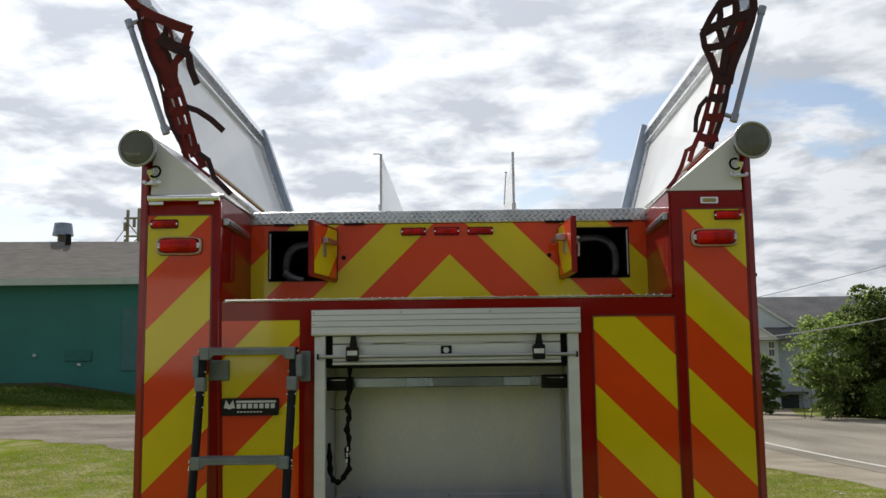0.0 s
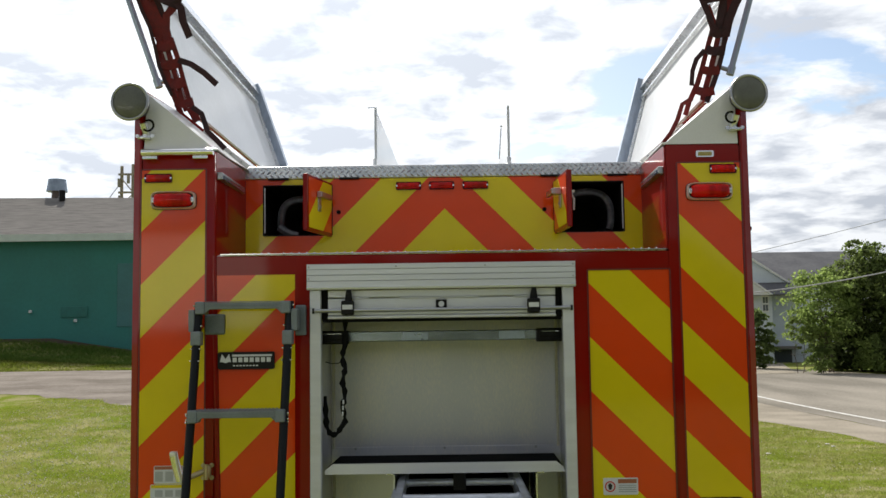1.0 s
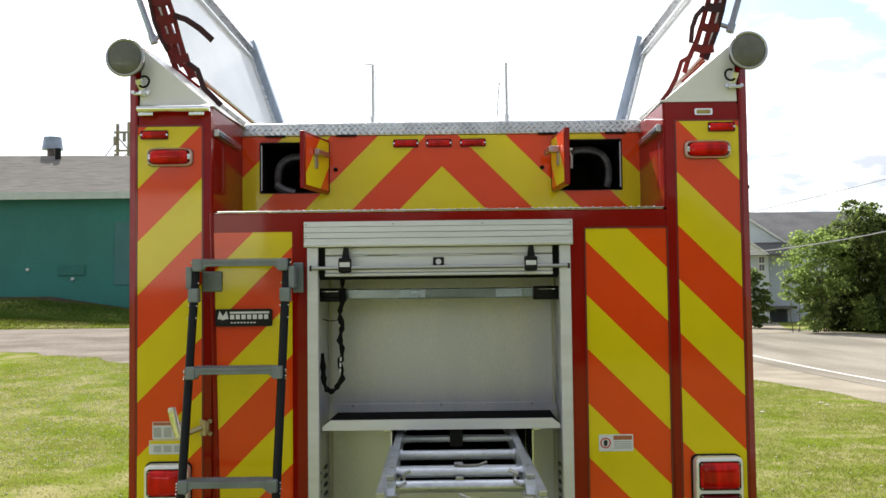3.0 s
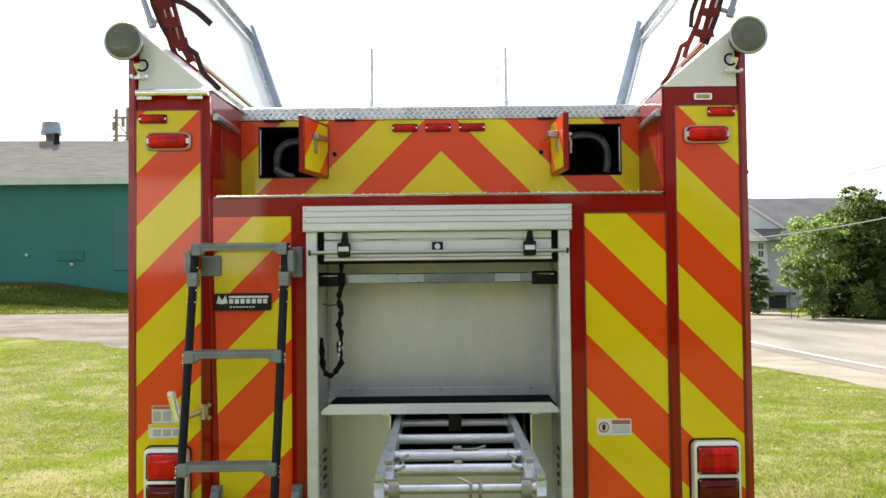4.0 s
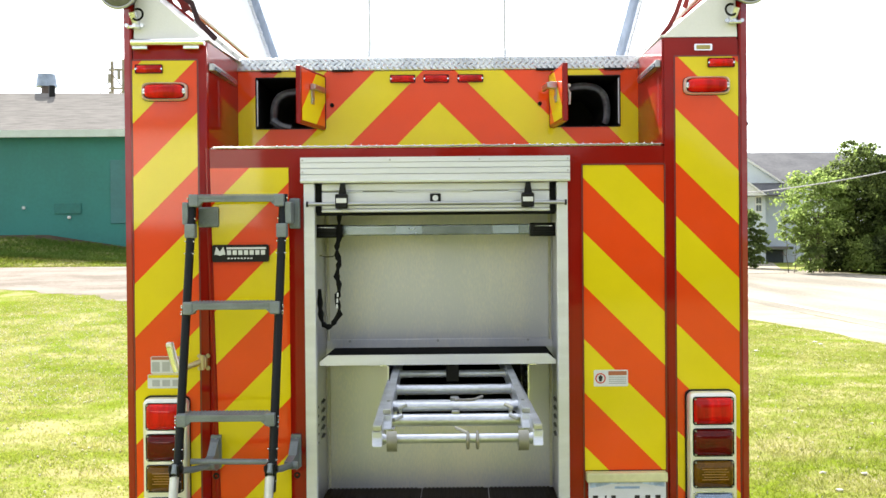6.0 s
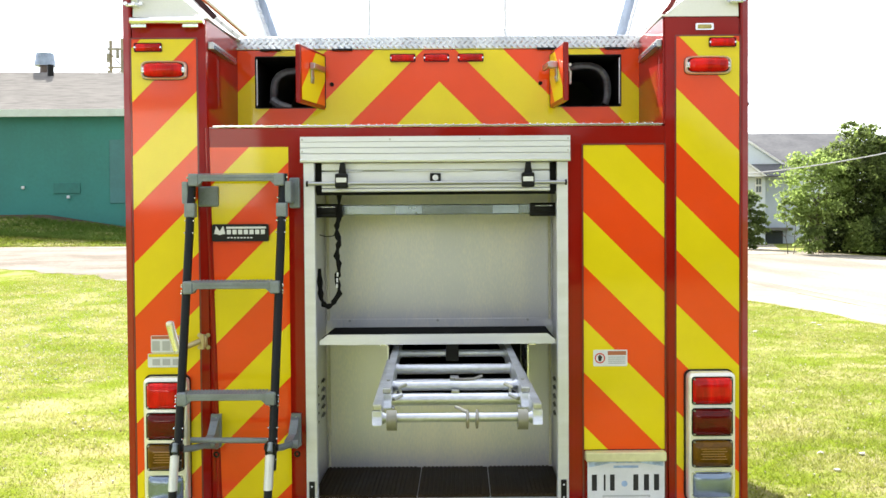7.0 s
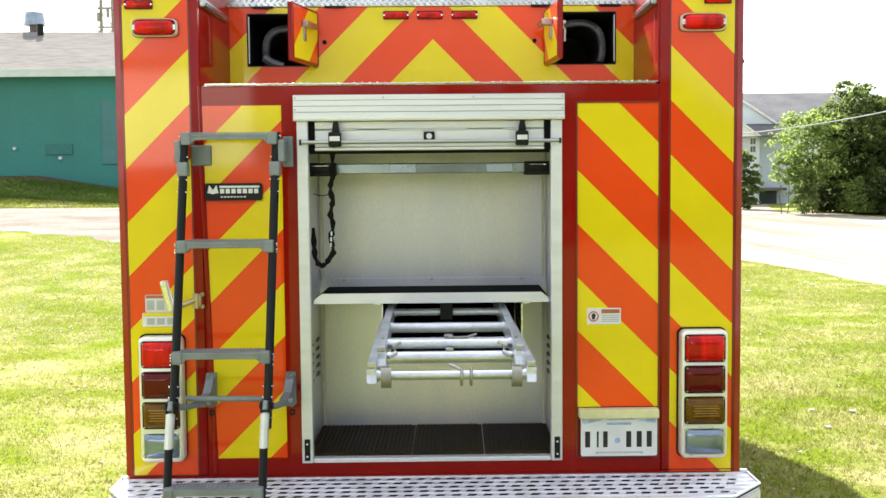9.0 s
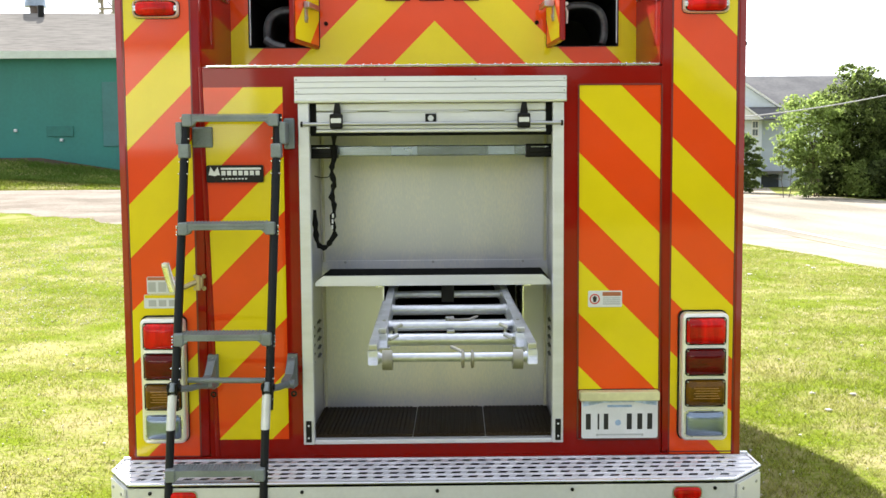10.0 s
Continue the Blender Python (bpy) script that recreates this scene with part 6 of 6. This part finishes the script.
# ---- the utility frame behind it ----
pole = thing("utility_pole", (-25.75, 80.0, 1.9), "twin wooden utility poles with cross-arms", "utility pole")
for x in (-0.50, 0.42):
    bm = bmesh.new()
    rod(bm, (x, 0, -1.0), (x, 0, 14.7 + 0.15 * x), 0.16, 10, 0.13)
    part("post", bm, WOOD_POLE, pole, smooth=True)
for z in (13.9, 12.4, 11.4):
    part("cross_arm", boxed(-0.72, 0.66, -0.26, -0.14, z - 0.08, z + 0.08), WOOD_POLE, pole)
bm = bmesh.new()
rod(bm, (-0.5, -0.2, 13.6), (0.5, -0.2, 12.4), 0.05, 6)
rod(bm, (0.5, -0.2, 12.3), (-0.5, -0.2, 11.3), 0.05, 6)
part("brace", bm, WOOD_POLE, pole)
for x, z in ((-0.66, 13.2), (0.62, 13.3), (-0.60, 11.8), (0.58, 11.9), (0.1, 13.5)):
    bm = bmesh.new()
    rod(bm, (x, -0.2, z - 0.35), (x, -0.2, z + 0.35), 0.13, 10)
    part("insulator", bm, mat("grey_insulator", (0.30, 0.27, 0.24), rough=0.5), pole, smooth=True)
bm = bmesh.new()
rod(bm, (-0.6, 0, 13.2), (-4.8, -1, 7.0), 0.03, 6)
rod(bm, (-0.6, 0, 11.8), (-3.0, -1, 7.0), 0.03, 6)
part("stay_wire", bm, INK, pole)

# ---- the house over the road ----
hz = ground_z(20, 55) + 0.38
house = thing("house", (19.0, 55.0, hz), "pale-sided house with grey roof and white gable trim", "house")


def at_house(bm):
    return local(bm, house)


part("wall", at_house(boxed(12.0, 23.5, 53.0, 61.0, -0.3, 4.66)), SIDING, house)
bm = slab(bmesh.new(), [(11.6, 52.6, 4.70), (24.0, 52.6, 4.70), (24.0, 57.0, 6.76), (11.6, 57.0, 6.76)], (0, -0.45, 1), 0.14)
slab(bm, [(11.6, 57.0, 6.76), (24.0, 57.0, 6.76), (24.0, 61.4, 4.70), (11.6, 61.4, 4.70)], (0, 0.45, 1), 0.14)
part("roof", at_house(bm), ROOF_GREY, house, "grey shingle roof")
bm = slab(bmesh.new(), [(16.1, 52.36, 6.66), (19.06, 52.36, 4.69), (19.06, 55.0, 4.69), (16.1, 55.0, 6.66)], (0.66, 0, 1), 0.06)
slab(bm, [(16.1, 52.36, 6.66), (16.1, 55.0, 6.66), (13.14, 55.0, 4.69), (13.14, 52.36, 4.69)], (-0.66, 0, 1), 0.06)
part("gable_roof", at_house(bm), ROOF_GREY, house)
part("gable_face", at_house(prism(bmesh.new(), [(13.3, 4.72), (18.86, 4.72), (16.1, 6.54)], 52.38, 52.6)), SIDING, house, "white gable face")
bm = prism(bmesh.new(), [(16.1, 6.68), (19.08, 4.70), (18.90, 4.70), (16.1, 6.53)], 52.24, 52.355)
part("barge_board", at_house(bm), TRIM, house, "white barge board")
bm = prism(bmesh.new(), [(16.1, 6.68), (16.1, 6.53), (13.30, 4.70), (13.12, 4.70)], 52.24, 52.355)
part("barge_board", at_house(bm), TRIM, house, "white barge board")
bm = slab(bmesh.new(), [(13.0, 51.0, 4.02), (19.5, 51.0, 4.02), (19.5, 52.35, 4.70), (13.0, 52.35, 4.70)], (0, -0.5, 1), 0.08)
part("porch_roof", at_house(bm), ROOF_GREY, house, "grey porch roof")
part("porch_gable", at_house(prism(bmesh.new(), [(15.0, 3.98), (17.52, 3.98), (16.3, 4.86)], 50.95, 51.6)), TRIM, house, "small white porch gable")
bm = prism(bmesh.new(), [(16.3, 4.98), (17.64, 4.00), (17.50, 4.00), (16.3, 4.88)], 50.84, 50.945)
part("barge_board", at_house(bm), TRIM, house)
part("porch_wall", at_house(boxed(14.0, 17.80, 51.62, 52.99, -0.3, 3.96)), SIDING, house, "pale porch wall")
win = part("window", at_house(boxed(17.23, 17.60, 51.56, 51.615, 3.08, 3.98)), TRIM, house)
for zz in (3.16, 3.58):
    for xx in (17.28, 17.43):
        part("pane", at_house(boxed(xx, xx + 0.12, 51.545, 51.557, zz, zz + 0.32)), DARK_GLASS, win)
part("side_wall", at_house(boxed(17.81, 19.6, 52.0, 52.99, -0.3, 4.0)), mat("blue_grey_siding", (0.50, 0.56, 0.65), rough=0.6, vary=0.06, scale=0.8, fine=12, bump=0.05), house, "blue-grey sided wall")
part("garage_door", at_house(boxed(17.83, 18.85, 51.90, 51.995, -0.2, 1.05)), GARAGE, house, "dark garage door")
part("deck", at_house(boxed(17.82, 19.2, 51.3, 51.99, 1.10, 1.24)), mat("grey_deck", (0.16, 0.15, 0.14), rough=0.8), house)


drive = strip("house_drive", lambda y: 11.0, lambda y: 14.3 + 0.285 * (y - 38.0), 38.0, 51.0, 0.5, 0.02, SHOULDER, 6)
tagged(drive, "pale gravel drive up to the garage", "driveway", kind="structure")

# ---- trees ----
def tree(name, at, height, spread, leaf_size, n_clumps, per_clump, material, label, seed, crown_base=0.25, trunks=1, flat=1.0):
    rng = np.random.default_rng(seed)
    z0 = ground_z(at[0], at[1])
    ob = thing(name, (at[0], at[1], z0), label, "tree" if "tree" in name else "bush", group="trees by the road")
    bm2 = bmesh.new()
    tips = []
    for k in range(trunks):
        lean = (rng.uniform(-1, 1) * spread * 0.30, rng.uniform(-1, 1) * spread * 0.2)
        base = Vector((rng.uniform(-0.5, 0.5) * (trunks > 1), rng.uniform(-0.4, 0.4) * (trunks > 1), -0.15))
        prev, r = base, 0.018 * height / 2.2
        for j in range(1, 6):
            f = j / 5
            nxt = base + Vector((lean[0] * f + rng.normal(0, 0.06), lean[1] * f + rng.normal(0, 0.06), height * 0.86 * f))
            rod(bm2, prev, nxt, r, 8, r * 0.78)
            if j > 1:
                for q in range(3):
                    a = rng.uniform(0, 6.28)
                    tip = nxt + Vector((math.cos(a) * spread * 0.55 * (1.1 - f * 0.6), math.sin(a) * spread * 0.5 * (1.1 - f * 0.6), rng.uniform(0.1, 0.5) * height * 0.22))
                    rod(bm2, nxt, tip, r * 0.45, 5, r * 0.15)
                    tips.append(tip)
            prev, r = nxt, r * 0.78
    part("trunk", bm2, BARK, ob, "thin brown trunk and limbs", smooth=True)
    c_mid, c_h = height * (1 + crown_base) / 2, height * (1 - crown_base) / 2
    ph = rng.uniform(0, 6.28, 4)
    blocks = []
    for c in range(n_clumps):
        d = rng.normal(0, 1, 3)
        d /= np.linalg.norm(d)
        az, el = math.atan2(d[1], d[0]), math.asin(d[2])
        lobe = 1 + 0.20 * math.sin(3 * az + ph[0]) * math.cos(3 * el + ph[1]) + 0.12 * math.sin(7 * az + ph[2]) * math.cos(6 * el + ph[3])
        p = d * min(0.96, lobe * (0.40 + 0.62 * rng.random() ** 0.5))
        slim = 1.0 if p[2] > 0 else 1 - 0.22 * p[2] ** 2
        centre = np.array([p[0] * spread * slim, p[1] * spread * slim * flat, c_mid + p[2] * c_h])
        size = (0.07 + 0.17 * rng.random() ** 2) * min(spread, 2.0)
        q = centre + np.clip(rng.normal(0, 0.75, (per_clump, 3)), -1.6, 1.6) * size * np.array([1.55, 1.55, 0.36])
        q[:, 2] -= 0.16 * size * ((q[:, :2] - centre[:2]) ** 2).sum(1) / size ** 2
        q = q[q[:, 2] > 0.06]
        nrm = d * 0.25 + np.array([0, 0, 0.45]) + rng.normal(0, 0.75, q.shape)
        nrm /= np.linalg.norm(nrm, axis=1, keepdims=True)
        u = np.cross(nrm, rng.normal(0, 1, q.shape))
        u /= np.linalg.norm(u, axis=1, keepdims=True)
        w = np.cross(nrm, u)
        sz = leaf_size * rng.uniform(0.55, 1.35, (len(q), 1))
        blocks.append(np.stack([q - u * sz, q + w * sz * 0.62, q + u * sz, q - w * sz * 0.62], 1).reshape(-1, 3))
    verts = np.concatenate(blocks)
    faces = np.arange(len(verts)).reshape(-1, 4).tolist()
    verts = verts.tolist()
    me = bpy.data.meshes.new("crown")
    me.from_pydata(verts, [], faces)
    me.materials.append(material)
    crown = new("crown", me)
    crown.parent = ob
    tagged(crown, kind="stuff")
    return ob


tree("maple_tree", (15.75, 38.5), 4.45, 1.42, 0.076, 150, 44, LEAF, "young leafy maple tree, sunlit, with several thin stems", 3, 0.27, 5)
tree("maple_tree", (17.65, 38.9), 5.60, 1.60, 0.078, 190, 44, LEAF, "taller young maple tree with thin dark stems", 8, 0.25, 4)
tree("maple_tree", (14.6, 38.2), 2.5, 0.60, 0.058, 42, 36, LEAF, "small light green maple tree beside the road", 9, 0.40, 2)
tree("roadside_tree", (18.7, 40.2), 5.3, 1.65, 0.082, 320, 44, LEAF_SHADE, "dense green tree with shade put into its leaf colour", 11, 0.05, 2)
tree("roadside_tree", (20.3, 39.2), 5.5, 1.85, 0.084, 380, 44, LEAF_SHADE, "dense green tree with shade put into its leaf colour", 12, 0.0, 1)
tree("roadside_tree", (23.0, 39.0), 5.2, 2.2, 0.09, 320, 60, LEAF_SHADE, "dense green tree with shade put into its leaf colour", 13, 0.0, 1)
tree("garden_bush", (14.45, 43.5), 2.75, 0.75, 0.08, 110, 56, LEAF_SHADE, "rounded green bush by the house drive", 21, 0.0, 1)
tree("garden_bush", (15.2, 37.7), 1.3, 0.55, 0.055, 50, 50, LEAF, "low light green bush under the maples", 22, 0.0, 1)
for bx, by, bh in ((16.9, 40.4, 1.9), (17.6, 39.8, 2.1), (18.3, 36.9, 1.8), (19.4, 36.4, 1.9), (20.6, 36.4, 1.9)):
    tree("garden_bush", (bx, by), bh, 1.0, 0.085, 80, 90, LEAF_SHADE, "undergrowth bush with shade put into its leaf colour", int(bx * 10), 0.0, 1)


def undergrowth(x0, x1, y0, y1, top, n, seed):
    """A loose thicket of leaves from the ground up, with an uneven top."""
    rng = np.random.default_rng(seed)
    x, y = rng.uniform(x0, x1, n), rng.uniform(y0, y1, n)
    ok = x > np.array([road_far(v) for v in y]) + 0.45
    x, y = x[ok], y[ok]
    n = len(x)
    limit = top * (0.72 + 0.2 * np.sin(x * 2.1 + y) + 0.14 * np.sin(x * 5.3))
    q = np.stack([x, y, 0.15 + limit * rng.random(n) ** 0.8], 1)
    q[:, 2] += 0.2
    u = rng.normal(0, 1, q.shape)
    u /= np.linalg.norm(u, axis=1, keepdims=True)
    w = np.cross(u, rng.normal(0, 1, q.shape))
    w /= np.linalg.norm(w, axis=1, keepdims=True)
    sz = 0.075 * rng.uniform(0.5, 1.3, (n, 1))
    verts = np.stack([q - u * sz, q + w * sz * 0.6, q + u * sz, q - w * sz * 0.6], 1).reshape(-1, 3)
    me = bpy.data.meshes.new("undergrowth")
    me.from_pydata(verts.tolist(), [], np.arange(n * 4).reshape(-1, 4).tolist())
    me.materials.append(LEAF)
    return tagged(new("undergrowth", me), "shaded thicket of green undergrowth below the trees", "undergrowth", kind="stuff")


undergrowth(17.0, 25.0, 36.6, 40.4, 2.0, 36000, 51)


def woods(name, n, spots, seed, leaf):
    """Far rows of trees as one mass of leaves, added out of view."""
    rng = np.random.default_rng(seed)
    verts, faces = [], []
    for x0, y0, h, r in spots:
        z0 = ground_z(x0, y0)
        for _ in range(n):
            p = rng.normal(0, 1, 3)
            p = p / np.linalg.norm(p) * rng.uniform(0.6, 1.0)
            q = np.array([x0 + p[0] * r, y0 + p[1] * r, z0 + h * 0.5 + p[2] * h * 0.5])
            u = rng.normal(0, 1, 3)
            u /= np.linalg.norm(u)
            w = np.cross(u, rng.normal(0, 1, 3))
            w /= np.linalg.norm(w)
            i = len(verts)
            verts += [tuple(q - u * leaf), tuple(q + w * leaf), tuple(q + u * leaf), tuple(q - w * leaf)]
            faces.append((i, i + 1, i + 2, i + 3))
    me = bpy.data.meshes.new(name)
    me.from_pydata(verts, [], faces)
    me.materials.append(LEAF_FAR)
    return tagged(new(name, me), "unseen rows of trees added behind the viewpoint to bound mirrored sky", "woods", kind="stuff")


# unseen trees added behind the viewpoint; their height limits the mirrored sky
woods("woods", 700, [(1.5 + 4.2 * k, -24 - 2 * math.sin(k * 1.7), 4.3 + 0.6 * math.sin(k * 2.3), 3.0) for k in range(9)]
      + [(-70 + 9 * k, -70 + 3 * math.sin(k), 7 + 1.5 * math.sin(k * 1.9), 6) for k in range(9)], 31, 0.42)

# power wires over the road
for a, b, r in (((16.4, 50, 6.2), (23.2, 50, 7.77), 0.016), ((14.5, 34, 3.75), (17.6, 34, 4.32), 0.022)):
    a, b = Vector(a), Vector(b)
    d = b - a
    path = []
    for k in range(25):
        f = -1.6 + 4.2 * k / 24
        path.append(a + d * f + Vector((0, 0, 0.10 * (f - 0.5) ** 2 - 0.025)))
    bm = bmesh.new()
    tube(bm, path, r, 6)
    wire = part("power_wire", bm, mat("grey_cable", (0.46, 0.46, 0.47), rough=0.6, bump=0), None, smooth=True)
    tagged(wire, "grey overhead cable slung across the road", "cable", group="overhead cables", kind="structure")

# ---- grass and scraps ----
def in_lawn(x, y):
    if x < 0:
        return y < drive_near(x) + 0.12 * math.sin(x * 23.0 + y * 9.0) or 24.85 < y < 30.9
    return x < road_edge(y) - 0.02


def blades(name, n, x0, x1, y0, y1, seed, tall, wide, inside, material=BLADE, label="short sunlit grass, yellow-green with dry patches"):
    """Short blades in tufts, denser close by and thinner on dry patches."""
    rng = np.random.default_rng(seed)
    x = rng.uniform(x0, x1, n)
    y = y0 + (y1 - y0) * rng.random(n) ** 1.5
    patch = (np.sin(x * 1.1 + 1.3 * np.sin(y * 0.7)) * np.sin(y * 0.9 + 1.1 * np.sin(x * 0.8)) + 0.6 * np.sin(x * 3.1 + 2 * np.sin(y * 1.9)) * np.sin(y * 2.7 + np.sin(x * 2.3))
             + 0.5 * np.sin(x * 8.3 + 2 * np.sin(y * 5.1)) * np.sin(y * 7.7 + 2 * np.sin(x * 6.1)))
    keep = (patch + rng.uniform(-0.9, 2.6, n) > -0.1) & np.array([inside(a, b) for a, b in zip(x, y)])
    x, y, patch = x[keep], y[keep], patch[keep]
    x, y, patch = np.repeat(x, 3), np.repeat(y, 3), np.repeat(patch, 3)
    m = len(x)
    x, y = x + rng.normal(0, 0.018, m), y + rng.normal(0, 0.018, m)
    z = np.array([ground_z(a, b) for a, b in zip(x, y)])
    h = tall * rng.uniform(0.45, 1.25, m) * (1.0 + 0.22 * patch)
    a = rng.uniform(0, 6.28, m)
    wx, wy = wide * np.cos(a), wide * np.sin(a)
    lx, ly = rng.normal(0, 0.9, m) * h, rng.normal(0, 0.9, m) * h
    v = np.empty((m, 3, 3))
    v[:, 0] = np.stack([x - wx, y - wy, z - 0.006], 1)
    v[:, 1] = np.stack([x + wx, y + wy, z - 0.006], 1)
    v[:, 2] = np.stack([x + lx, y + ly, z + h], 1)
    me = bpy.data.meshes.new(name)
    me.vertices.add(m * 3)
    me.vertices.foreach_set("co", v.reshape(-1))
    me.loops.add(m * 3)
    me.loops.foreach_set("vertex_index", np.arange(m * 3))
    me.polygons.add(m)
    me.polygons.foreach_set("loop_start", np.arange(m) * 3)
    me.polygons.foreach_set("loop_total", np.full(m, 3))
    me.update(calc_edges=True)
    me.materials.append(material)
    return tagged(new(name, me), label, "grass", kind="stuff")


blades("grass", 150000, -9.0, -1.30, -1.2, 20.5, 1, 0.028, 0.0045, in_lawn)
blades("grass", 150000, 1.30, 8.4, -1.2, 22.0, 2, 0.028, 0.0045, in_lawn)
blades("grass", 70000, -9.0, 8.4, -1.2, -8.0, 4, 0.032, 0.0060, in_lawn)
STRAW = leafy("dry_clipping", (0.40, 0.38, 0.20), (0.28, 0.28, 0.10), 0.30, 3.0, 0.8)
for x0, x1, n, seed in ((-8.8, -1.30, 42000, 6), (1.30, 8.2, 42000, 7)):
    blades("dry_clippings", n, x0, x1, -1.2, 18.0, seed, 0.011, 0.0050, in_lawn, STRAW, "pale dry clippings lying in the grass")
blades("grass", 6000, -18.0, -8.0, 24.8, 26.4, 5, 0.05, 0.010, in_lawn)
SOIL = mat("bare_soil", (0.120, 0.092, 0.070), rough=1.0, spec=0.0, second=(0.070, 0.055, 0.042), scale=1.4, fine=12, bump=0.6, bump_dist=0.03)


def soil_edge(x):
    return 29.75 + 0.22 * math.sin(x * 1.1) + 0.10 * math.sin(x * 3.7)


soil = strip("bare_soil", lambda y: -18.0, lambda y: -8.0, 29.4, 31.0, 0.1, 0.012, SOIL, 60)
tagged(soil, "strip of bare brown soil along the workshop wall", "soil", kind="structure")
blades("grass", 20000, -18.0, -8.0, 26.3, 30.4, 3, 0.10, 0.011, lambda x, y: 24.85 < y < soil_edge(x), BLADE_SHADE, "longer bank grass with the workshop's shade put into its dark green")


def specks(name, n, x0, x1, y0, y1, seed):
    """Scattered crumbs of pale stone and dry clippings."""
    rng = np.random.default_rng(seed)
    verts, faces = [], []
    for _ in range(n):
        x, y = rng.uniform(x0, x1), y0 + (y1 - y0) * rng.random() ** 1.2
        if not in_lawn(x, y):
            continue
        r, z = 0.0025 + 0.0085 * rng.random() ** 3, ground_z(x, y) + 0.015
        a = rng.uniform(0, 6.28)
        i = len(verts)
        for k in range(4):
            t = a + k * 1.571
            verts.append((x + r * math.cos(t) * (1.6 if k % 2 else 1.0), y + r * math.sin(t), z))
        verts += [(x, y, z + r * 0.35), (x, y, z - 0.02)]
        for k in range(4):
            faces += [(i + k, i + (k + 1) % 4, i + 4), (i + (k + 1) % 4, i + k, i + 5)]
    me = bpy.data.meshes.new(name)
    me.from_pydata(verts, [], faces)
    me.materials.append(CLUMP)
    return tagged(new(name, me), "pale gravel crumbs and clippings scattered in the grass", "gravel", kind="stuff")


specks("scattered_gravel", 2400, 1.4, 8.0, -1.0, 18.0, 41)
specks("scattered_gravel", 2600, -8.5, -1.4, -1.0, 19.0, 42)
specks("scattered_gravel", 6000, -8.6, -3.6, 7.0, 18.5, 43)

rs = random.Random(4)
for k in range(14):
    if k < 8:
        x, y = rs.uniform(2.0, 6.5), rs.uniform(2.0, 15.0)
    else:
        x, y = rs.uniform(-6.5, -2.0), rs.uniform(4.0, 17.0)
    bm = bmesh.new()
    bmesh.ops.create_icosphere(bm, subdivisions=2, radius=1.0)
    for v in bm.verts:
        v.co *= 1 + 0.35 * noise.noise(v.co * 1.7 + Vector((k, 0, 0)))
    w = rs.uniform(0.012, 0.028)
    bm.transform(Matrix.Translation((0, 0, 0.012)) @ Matrix.Diagonal((w * 1.5, w, 0.010, 1)))
    stone = part("pale_stone", bm, CLUMP, None, smooth=True)
    stone.location = (x, y, ground_z(x, y))
    tagged(stone, "small pale stone lying in the grass", "stone", group="stones in the grass")
